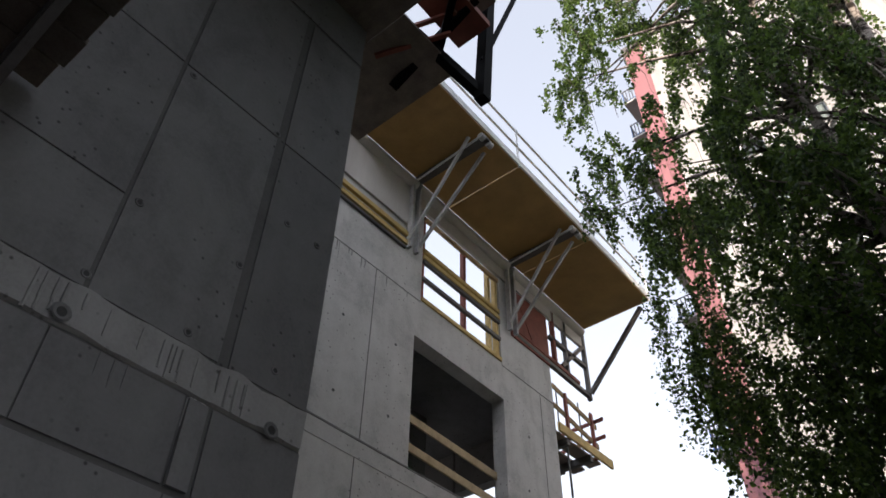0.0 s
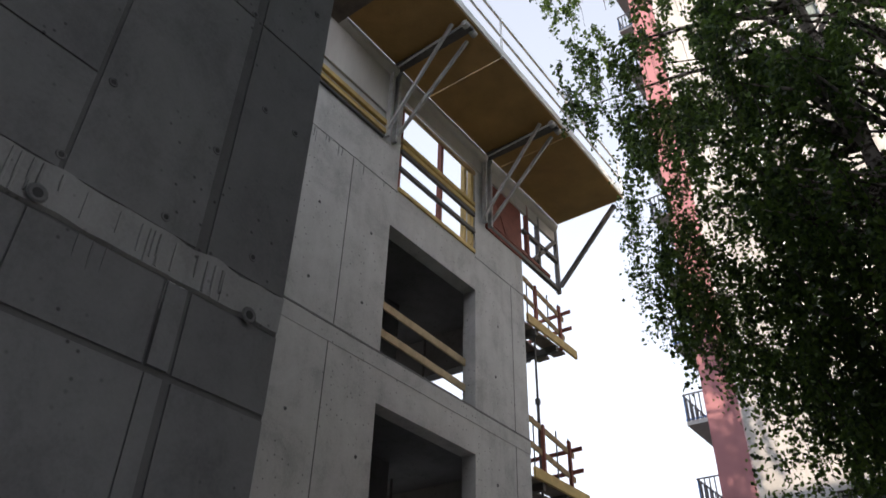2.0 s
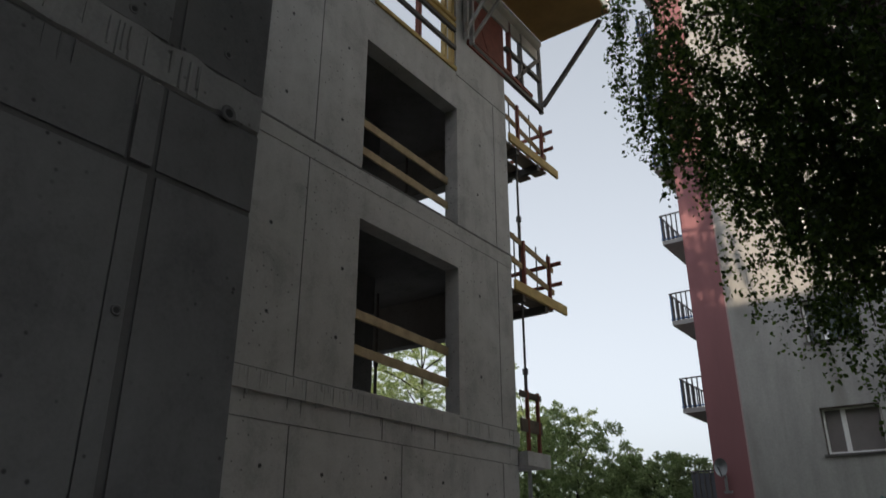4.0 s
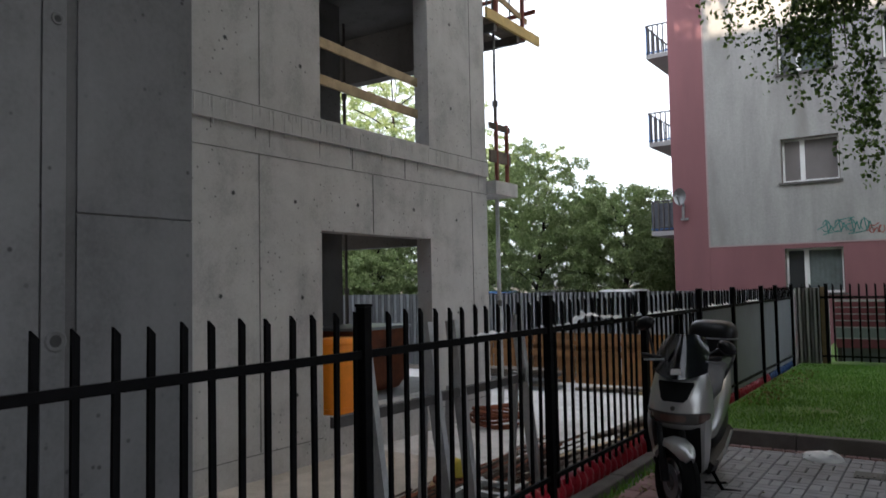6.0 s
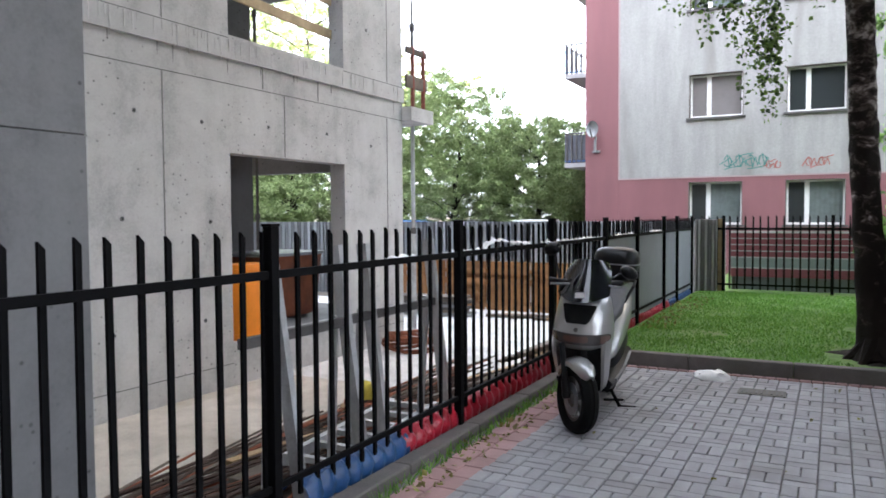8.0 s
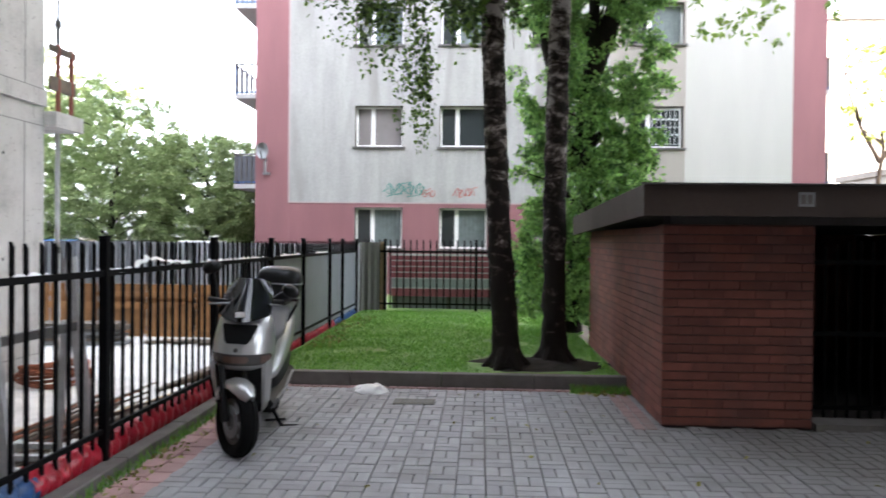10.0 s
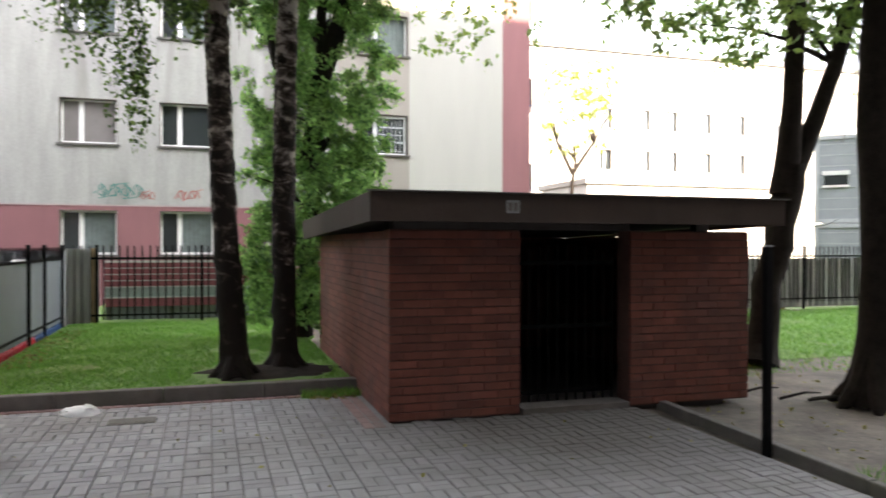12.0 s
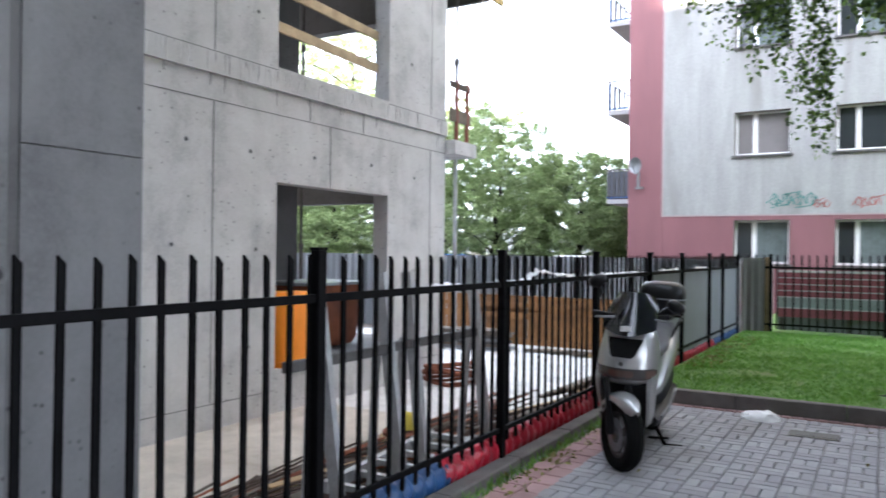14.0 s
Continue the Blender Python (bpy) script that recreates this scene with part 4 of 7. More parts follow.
def course_cells(u0, u1, row):
    """Stretcher bond: start and length of each brick in a course."""
    u = u0 - (BL + 0.003) * (0.5 if row % 2 else 0.0)
    while u < u1 - 0.02:
        a, b = max(u, u0), min(u + BL, u1)
        if b - a > 0.03:
            yield a, round(b - a, 3)
        u += BL + 0.003


def brick_front(x0, x1, name):
    core = boxed(name, (x0 + 0.004, x1 - 0.004, BY0 + 0.006, BY0 + 0.24, 0.0, 1.665), MORTAR, shed, "red brick front wall")
    for row in range(COURSES):
        for a, ln in course_cells(x0, x1, row):
            key = ln
            if key not in BRICKS_X:
                BRICKS_X[key] = brick_mesh(ln, "x")
            o = new("brick", BRICKS_X[key])
            o.parent = core
            o.matrix_basis = pose(a, BY0 + rnd.uniform(-0.002, 0.002), 0.012 + row * (BH + J))


brick_front(BX0, 2.81, "front_wall")
# Dark strip closing the gap under the roof; its shadow is in the colour.
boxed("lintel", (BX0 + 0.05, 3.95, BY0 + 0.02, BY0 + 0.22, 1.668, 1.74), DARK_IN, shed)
brick_front(3.95, BX1, "front_wall")
side = boxed("side_wall", (BX0 + 0.006, BX0 + 0.24, BY0 + 0.25, BY1, 0.0, 1.64), MORTAR, shed, "red brick side wall")
bm = bmesh.new()
for row in range(COURSES):
    for a, ln in course_cells(BY0, BY1, row + 1):
        box(bm, BX0 - 0.004 + rnd.uniform(-0.002, 0.002), BX0 + 0.02, a, a + ln, 0.012 + row * (BH + J), 0.012 + row * (BH + J) + BH)
tagged(part("side_bricks", bm, BRICK, side), kind="stuff")
boxed("end_wall", (BX1 - 0.24, BX1, BY0 + 0.25, BY1, 0.0, 1.63), BRICK, shed)
boxed("back_wall", (BX0 + 0.25, BX1 - 0.25, BY1 - 0.24, BY1, 0.0, 1.64), BRICK, shed)
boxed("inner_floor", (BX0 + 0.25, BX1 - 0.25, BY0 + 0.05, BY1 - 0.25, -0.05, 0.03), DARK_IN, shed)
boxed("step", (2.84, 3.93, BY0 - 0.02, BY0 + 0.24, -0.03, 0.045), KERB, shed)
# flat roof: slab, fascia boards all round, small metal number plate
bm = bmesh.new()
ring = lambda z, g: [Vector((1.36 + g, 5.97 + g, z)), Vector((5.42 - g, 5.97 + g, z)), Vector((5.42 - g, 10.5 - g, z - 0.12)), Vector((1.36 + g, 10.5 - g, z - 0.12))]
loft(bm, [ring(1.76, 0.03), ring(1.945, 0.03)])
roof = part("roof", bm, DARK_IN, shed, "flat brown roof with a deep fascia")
bm = bmesh.new()
beam(bm, (1.36, 5.985, 1.845), (5.42, 5.985, 1.845), 0.03, 0.245)
part("fascia", bm, FASCIA, roof)
bm = bmesh.new()
beam(bm, (1.372, 5.97, 1.845), (1.372, 10.5, 1.725), 0.03, 0.245)
part("fascia", bm, FASCIA, roof)
bm = bmesh.new()
beam(bm, (5.40, 5.97, 1.845), (5.40, 10.5, 1.725), 0.03, 0.245)
part("fascia", bm, FASCIA, roof)
bm = bmesh.new()
beam(bm, (1.33, 5.955, 1.97), (5.45, 5.955, 1.97), 0.06, 0.012)
part("drip_edge", bm, DARK_STEEL, roof)
plate = boxed("metal_plate", (2.53, 2.65, 5.962, 5.969, 1.80, 1.91), ZINC, roof, "small worn metal plate with faint marks")
for k, (a, b) in enumerate(((2.545, 2.58), (2.595, 2.63))):
    boxed("mark", (a, b, 5.9585, 5.9615, 1.82, 1.89), KERB, plate)
for x, y in ((4.8, 6.45), (2.0, 6.45), (1.9, 10.3), (5.1, 10.3)):
    boxed("roof_post", (x - 0.07, x + 0.07, y - 0.05, y + 0.05, 1.6, 1.76), DARK_STEEL, shed)
gate = thing("shelter_gate", "black steel barred gate inside the dark doorway", "gate")
for z in (0.12, 0.75, 1.36):
    bm = bmesh.new()
    beam(bm, (2.83, BY0 + 0.3, z), (3.93, BY0 + 0.3, z), 0.03, 0.04)
    part("rail", bm, BLACK_STEEL, gate)
for k in range(12):
    bm = bmesh.new()
    x = 2.84 + k * 0.098
    tube(bm, (x, BY0 + 0.3, 0.03), (x, BY0 + 0.3, 1.42 + 0.12 * math.sin(math.pi * k / 11)), 0.009, seg=6)
    part("bar", bm, BLACK_STEEL, gate)

# ---- apartment block ----
FY, STOREY = 20.3, 2.75
block = thing("apartment_block", "grey-white apartment block with pink corner stripes and pink base", "building")
HT = 33.6
COLS = [(-3.36, -2.05), (-1.06, 0.25), (1.35, 2.65), (4.02, 5.42)]
holes = []
for s in range(12):
    for a, b in COLS:
        holes.append((a, b, 1.27 + s * STOREY, 2.38 + s * STOREY))
strips = ((-6.1, -5.17, RENDER_PINK, 0.0), (-5.17, 3.45, RENDER_GREY, 0.0), (3.45, 5.46, RENDER_BEIGE, 0.0), (5.46, 8.25, RENDER_WHITE, 0.0), (8.25, 9.11, RENDER_PINK, 0.0))
for x0, x1, m, d in strips:
    z0 = -0.3 if m is RENDER_PINK else 2.5
    bm = bmesh.new()
    wall_sheet(bm, "y", FY + d, FY + 0.3, [x0, x1], [z0, HT], [h for h in holes if x0 <= h[0] and h[1] <= x1 and h[3] > z0 + 0.5])
    part("wall", bm, m, block, "rendered facade wall")
bm = bmesh.new()
wall_sheet(bm, "y", FY, FY + 0.3, [-5.165, 8.245], [-0.3, 2.495], [h for h in holes if h[3] < 2.5])
part("base_wall", bm, RENDER_PINK, block, "pink rendered ground floor wall")
boxed("trim", (-5.19, -5.15, FY - 0.012, FY - 0.002, 2.5, HT), PINK_TRIM, block)
boxed("trim", (-5.19, 3.4, FY - 0.012, FY - 0.002, 2.48, 2.515), PINK_TRIM, block)
bm = bmesh.new()
wall_sheet(bm, "x", -6.1, -5.8, [FY + 0.31, FY + 12], [-0.3, HT], [])
part("wall", bm, RENDER_PINK, block)
bm = bmesh.new()
wall_sheet(bm, "x", 9.11, 8.8, [FY + 0.31, FY + 12], [-0.3, HT], [])
part("wall", bm, RENDER_PINK, block)
boxed("wall", (-6.1, 9.11, FY + 12, FY + 12.3, -0.3, HT), RENDER_GREY, block)
boxed("roof", (-6.2, 9.2, FY - 0.1, FY + 12.4, HT, HT + 0.3), SILL, block)


def window(a, b, z0, z1, kind, deep=0.19):
    """A two-sash window: frame, mullion, glass, something hung behind it, and a sill."""
    w = thing("window", "", "")
    w.parent = block
    for k in ("label", "category"):
        if k in w:
            del w[k]
    bm = bmesh.new()
    y = FY + deep
    t = 0.06
    m = a + (b - a) * 0.36
    for x0, x1, q0, q1 in ((a, a + t, z0, z1), (b - t, b, z0, z1), (a + t, b - t, z0, z0 + t), (a + t, b - t, z1 - t, z1), (m - 0.055, m + 0.055, z0 + t, z1 - t)):
        box(bm, x0, x1, y, y + 0.06, q0, q1)
    part("window_frame", bm, FRAME_WHITE, w)
    boxed("pane", (a + t, m - 0.055, y + 0.025, y + 0.032, z0 + t, z1 - t), GLASS if kind != "blind" else BLIND, w)
    boxed("pane", (m + 0.055, b - t, y + 0.025, y + 0.032, z0 + t, z1 - t), BLIND if kind == "blind" else (CURTAIN if kind == "curtain" else GLASS), w)
    boxed("sill", (a - 0.06, b + 0.06, FY - 0.07, FY + 0.1, z0 - 0.05, z0 - 0.004), SILL, w)
    # Beige linings, darkened: the recess shade is partly in their colour.
    for x0, x1 in ((a + 0.002, a + 0.014), (b - 0.014, b - 0.002)):
        boxed("reveal", (x0, x1, FY - 0.003, y - 0.002, z0, z1), REVEAL, w)
    boxed("lintel", (a + 0.016, b - 0.016, FY - 0.003, y - 0.002, z1 - 0.014, z1 - 0.002), REVEAL, w)
    if kind == "curtain":
        bm = bmesh.new()
        xs = np.linspace(m + 0.07, b - t - 0.01, 22)
        rows = [[bm.verts.new((x, y + 0.018 + 0.006 * math.sin(i * 1.9), z)) for i, x in enumerate(xs)] for z in (z0 + t, z1 - t)]
        for i in range(len(xs) - 1):
            bm.faces.new((rows[0][i], rows[0][i + 1], rows[1][i + 1], rows[1][i]))
        part("curtain", bm, CURTAIN, w)
    if kind == "grille":
        bm = bmesh.new()
        n = 7
        for i in range(n):
            x = m + 0.08 + (b - m - 0.18) * i / (n - 1)
            beam(bm, (x, FY + 0.05, z0 + 0.07), (x, FY + 0.05, z1 - 0.07), 0.010)
        for z in (z0 + 0.1, (z0 + z1) / 2, z1 - 0.1):
            beam(bm, (m + 0.06, FY + 0.05, z), (b - 0.07, FY + 0.05, z), 0.010)
        for i in range(n - 1):
            x = m + 0.08 + (b - m - 0.18) * (i + 0.5) / (n - 1)
            for z in (z0 + 0.35, z1 - 0.35):
                tube(bm, (x, FY + 0.045, z), (x, FY + 0.055, z), 0.028, seg=8)
        part("grille", bm, WHITE_STEEL, w, "pale wrought window grille")
    return w


KINDS = {(0, 0): "curtain", (0, 1): "blind", (1, 0): "curtain", (1, 1): "plain", (3, 1): "grille", (0, 2): "curtain", (1, 2): "curtain", (3, 2): "curtain"}
for s in range(12):
    for c, (a, b) in enumerate(COLS):
        window(a, b, 1.27 + s * STOREY, 2.38 + s * STOREY, KINDS.get((c, s), rnd.choice(["plain", "curtain", "blind"])))
# Added dark sheet behind the windows, so the rooms look unlit.
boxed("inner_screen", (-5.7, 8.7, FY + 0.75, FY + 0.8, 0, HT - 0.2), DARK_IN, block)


def balcony(y0, y1, z, x0, x1, high):
    """Slab, railing with bars, blue lower rail and a dark side panel."""
    ba = part("balcony", (lambda bm: (box(bm, x0, x1, y0, y1, z, z + 0.14, 0.01), bm)[1])(bmesh.new()), BALCONY_SLAB, block, "concrete balcony with dark panels and blue rail")
    out = x0 if abs(x0) > abs(x1) else x1
    for zz, m in ((z + 0.2, BLUE_METAL), (z + 1.05, DARK_STEEL)):
        bm = bmesh.new()
        beam(bm, (x0, y0 + 0.03, zz), (x1, y0 + 0.03, zz), 0.04)
        beam(bm, (out, y0 + 0.03, zz), (out, y1, zz), 0.04)
        part("rail", bm, m, ba)
    if not high:
        for k in range(14):
            y = y0 + 0.1 + (y1 - y0 - 0.1) * k / 13
            bm = bmesh.new()
            beam(bm, (out, y, z + 0.14), (out, y, z + 1.05), 0.035)
            part("bar", bm, BLUE_METAL if k % 13 == 0 else BALCONY_PANEL, ba)
    if high:
        boxed("panel", (out - 0.01, out + 0.01, y0 + 0.06, y1, z + 0.22, z + 1.0), BALCONY_PANEL, ba)
        boxed("panel", (x0 + 0.03, x1 - 0.03, y0 + 0.02, y0 + 0.035, z + 0.24, z + 1.0), BALCONY_PANEL, ba)
    for k in range(9):
        x = x0 + (x1 - x0) * (k + 0.5) / 9
        bm = bmesh.new()
        beam(bm, (x, y0 + 0.0, z + 0.14), (x, y0 + 0.0, z + 1.05), 0.035)
        part("bar", bm, DARK_STEEL, ba)


for s in range(12):
    balcony(22.7, 26.0, 3.02 + s * STOREY, -7.5, -6.11, s == 0)
for s in range(4):
    balcony(22.4, 26.0, 3.1 + s * STOREY, 9.12, 10.15, True)

dish = thing("satellite_dish", "round grey satellite dish with an arm on the pink wall", "satellite dish")
bm = bmesh.new()
rings = []
for k in range(6):
    r = 0.19 * k / 5 + 0.005
    rings.append([bm.verts.new((-5.82 + r * 0.85 * math.cos(a), FY - 0.22 + 0.10 * (k / 5) ** 2 * -1, 3.86 + r * math.sin(a) * 1.15)) for a in np.linspace(0, math.tau, 16, endpoint=False)])
for a, b in zip(rings, rings[1:]):
    for k in range(16):
        bm.faces.new((a[k], a[(k + 1) % 16], b[(k + 1) % 16], b[k]))
part("reflector", bm, ZINC, dish, smooth=True)
for a, b, w in (((-5.82, FY - 0.2, 3.85), (-5.80, FY - 0.02, 3.6), 0.05), ((-5.8, FY - 0.1, 3.6), (-5.8, FY - 0.1, 3.25), 0.06), ((-5.82, FY - 0.3, 3.62), (-5.82, FY - 0.55, 3.86), 0.03), ((-5.88, FY - 0.06, 3.27), (-5.68, FY - 0.06, 3.27), 0.06)):
    bm = bmesh.new()
    beam(bm, a, b, w)
    part("bracket", bm, ZINC, dish)

# spray-painted scrawl as plain strokes
def scrawl(name, material, x, z, w, h, n, seed, label):
    """Unreadable spray strokes: loops, slashes and a few crossing lines."""
    gr = thing(name, label, "graffiti", "graffiti")
    r = random.Random(seed)
    for k in range(n):
        cx = x + w * (k / max(1, n - 1) - 0.5)
        kind = k % 4
        pts = []
        if kind == 0:
            a, ln = r.uniform(0.2, 1.3), h * r.uniform(0.6, 1.1)
            pts = [(cx - ln * 0.4 * math.cos(a), z - ln * 0.5 * math.sin(a)), (cx, z + r.uniform(-0.03, 0.03)), (cx + ln * 0.4 * math.cos(a), z + ln * 0.5 * math.sin(a))]
        elif kind == 1:
            a0 = r.uniform(0, 6)
            pts = [(cx + 0.10 * h / 0.4 * math.cos(a0 + i * 0.62) * (1 - i * 0.03), z + 0.13 * h / 0.4 * math.sin(a0 + i * 0.62)) for i in range(10)]
        elif kind == 2:
            pts = [(cx - 0.07, z + h * 0.4), (cx - 0.02, z - h * r.uniform(0.2, 0.5)), (cx + 0.05, z + h * r.uniform(0.0, 0.3)), (cx + 0.10, z - h * 0.3)]
        else:
            zz = z + h * r.choice((-0.42, 0.34))
            pts = [(cx - w * 0.22, zz - 0.03), (cx, zz + r.uniform(-0.02, 0.03)), (cx + w * 0.22, zz + 0.04)]
        bm = bmesh.new()
        for (px, pz), (qx, qz) in zip(pts, pts[1:]):
            beam(bm, (px, FY - 0.004, pz), (qx, FY - 0.004, qz), 0.022, 0.004, up=(0, 1, 0))
        part("stroke", bm, material, gr)


scrawl("teal_graffiti", GRAFFITI_TEAL, -2.0, 2.88, 0.95, 0.42, 15, 3, "teal spray-painted scrawl on the grey wall")
scrawl("red_graffiti", GRAFFITI_RED, -1.36, 2.76, 0.26, 0.28, 6, 4, "small red spray-painted scrawl on the grey wall")
scrawl("red_graffiti", GRAFFITI_RED, -0.38, 2.80, 0.5, 0.3, 8, 5, "faded red spray-painted scrawl on the grey wall")

# ---- low boarded fence and sheets beyond the lawn ----
bd = thing("boarded_fence", "low maroon boarded fence with pale battens", "fence")
zz = 0.36
for h, m in ((0.16, MAROON), (0.02, PALE_BOARD), (0.18, GREY_GREEN), (0.02, PALE_BOARD), (0.10, MAROON), (0.018, PALE_BOARD), (0.10, MAROON), (0.018, PALE_BOARD), (0.10, MAROON), (0.018, PALE_BOARD), (0.09, MAROON), (0.045, PALE_BOARD)):
    boxed("board", (-1.72, 3.4, 15.25 - (0.012 if m is PALE_BOARD else 0), 15.29, zz, zz + h - 0.003), m, bd)
    zz += h
for x in (-1.7, -0.6, 0.5, 1.6, 2.7):
    boxed("post", (x, x + 0.06, 15.3, 15.37, -0.05, zz), DARK_STEEL, bd)
boxed("base_board", (-1.72, 3.4, 15.31, 15.34, 0.0, 0.36), DARK_SHEET, bd)


def corrugated(name, a, b, z0, z1, pitch, material, label, depth=0.03):
    """Profiled sheet between two plan points."""
    a, b = Vector((*a, 0)), Vector((*b, 0))
    d = (b - a).normalized()
    nrm = Vector((d.y, -d.x, 0))
    n = int((b - a).length / pitch * 4)
    bm = bmesh.new()
    off = (0, 1, 1, 0)
    low, high = [], []
    for k in range(n + 1):
        p = a + (b - a) * k / n + nrm * depth * off[k % 4]
        low.append(bm.verts.new((p.x, p.y, z0)))
        high.append(bm.verts.new((p.x, p.y, z1)))
    for k in range(n):
        bm.faces.new((low[k], low[k + 1], high[k + 1], high[k]))
    bmesh.ops.solidify(bm, geom=bm.faces[:], thickness=0.004)
    return tagged(part(name, bm, material), label, "hoarding")


corrugated("corrugated_panel", (-2.30, 14.76), (-1.9, 14.76), 0.08, 1.45, 0.12, PALE_SHEET, "grey corrugated sheet in the fence corner")
corrugated("corrugated_panel", (6.2, 15.05), (24.2, 15.05), 0.02, 1.22, 0.2, PALE_SHEET, "pale corrugated sheets behind the lawn fence")
gp = thing("timber_post", "pale timber post at the fence corner", "post")
plank(gp, (-1.86, 14.86, 0.1), (-1.86, 14.86, 1.46), 0.09, 0.09, TIMBER, "post")
plank(gp, (-1.78, 14.84, 0.15), (-1.78, 14.84, 1.35), 0.035, 0.03, PALE_BOARD, "pipe")
tagged(corrugated("hoarding", (-29, 16.6), (-2.6, 16.6), -0.5, 1.40, 0.22, GREY_SHEET, "grey corrugated sheet hoarding round the site"), kind="structure")
tagged(corrugated("hoarding", (-29, 4), (-29, 16.6), -0.5, 1.40, 0.22, GREY_SHEET, "grey corrugated sheet hoarding round the site"), kind="structure")
# ---- trees ----
def leaf_sheet(name, centres, size, material, parent, flat=0.6, long=1.5):
    """Many small folded leaves at the given points, joined into one crown."""
    n = len(centres)
    d = rng.normal(0, 1, (n, 3))
    d[:, 2] -= 0.5
    d /= np.linalg.norm(d, axis=1)[:, None]
    up = rng.normal(0, 1, (n, 3))
    s = np.cross(d, up)
    s /= np.linalg.norm(s, axis=1)[:, None]
    nn = np.cross(d, s)
    L = (size * rng.uniform(0.6, 1.3, n))[:, None]
    W = L * flat * 0.5
    v = np.empty((n, 4, 3))
    v[:, 0] = centres
    v[:, 1] = centres + d * L * 0.45 + s * W + nn * W * 0.3
    v[:, 2] = centres + d * L
    v[:, 3] = centres + d * L * 0.45 - s * W + nn * W * 0.3
    me = bpy.data.meshes.new(name)
    me.from_pydata(v.reshape(-1, 3).tolist(), [], np.arange(4 * n).reshape(-1, 4).tolist())
    me.materials.append(material)
    ob = new(name, me)
    ob.parent = parent
    return ob


def trunk_points(base, top, r0, r1, n=10, wob=0.05, flare=1.7):
    base, top = Vector(base), Vector(top)
    pts, rad = [], []
    for k in range(n + 1):
        t = k / n
        p = base.lerp(top, t)
        p += Vector((noise.noise((t * 4, base.x, 1)), noise.noise((t * 4, base.y, 7)), 0)) * wob * (1 if k else 0) * 2
        pts.append(p)
        rad.append((r0 + (r1 - r0) * t) * (1 + (flare - 1) * max(0, 1 - t * n / 1.2) ** 2))
    return pts, rad


def weeping_twigs(seeds, length, per, droop, spread):
    """Leaf places along hanging twigs that start at the seeds."""
    out = []
    for p in seeds:
        a = rng.uniform(0, math.tau)
        d = np.array([math.cos(a) * spread, math.sin(a) * spread, rng.uniform(-0.1, 0.3)])
        ln = length * rng.uniform(0.5, 1.3)
        k = int(per * ln / length)
        t = np.sort(rng.uniform(0, 1, k))[:, None]
        line = p + d * ln * t * (1 - 0.4 * t) + np.array([0, 0, -1.0]) * droop * ln * t ** 1.6
        out.append(line + rng.normal(0, 0.045, (k, 3)))
    return np.vstack(out)


def crown_seeds(n, test, lo, hi, clump=0.6, gap=-0.12):
    """Points inside a crown's outline, gathered into clumps with gaps."""
    lo, hi = np.array(lo, float), np.array(hi, float)
    out = []
    while len(out) < n:
        p = rng.uniform(lo, hi)
        if test(p) and noise.noise((p[0] * clump, p[1] * clump, p[2] * clump)) > gap:
            out.append(p)
    return np.array(out)


def limbs(bm, pts, rad, targets, r):
    """Limbs from the wood already standing, up and out to target points."""
    for q in targets:
        q = Vector(q)
        k = min(range(2, len(pts)), key=lambda i: (pts[i] - q).length + (4 if pts[i].z > q.z - 0.6 else 0))
        p = pts[k]
        side = Vector((rnd.uniform(-0.25, 0.25), rnd.uniform(-0.25, 0.25), 0.2))
        mid = p.lerp(q, 0.5) + side
        pipe(bm, [p, p.lerp(mid, 0.6) + side * 0.3, mid, q], [min(r, rad[k] * 0.7), r * 0.6, r * 0.4, r * 0.1], 6)


def in_birch(p):
    x, y, z = p
    cx, cy = -0.35 - 0.12 * max(0.0, z - 8), 8.7
    low = 4.6 + 1.3 * max(0, -x - 0.9) if x < 0.4 else 5.2 + 0.4 * (x - 0.4)
    if z < low:
        return False
    r = 3.3 if z < 16.5 else 3.3 * max(0.15, (22 - z) / 5.5)
    if z < 6.5:
        r = 2.4 + (z - 3.5) * 0.3
    if x < cx:
        r -= 0.85 if z < 11.5 else 0.1
    return math.hypot(x - cx, (y - cy) * 1.6) < r


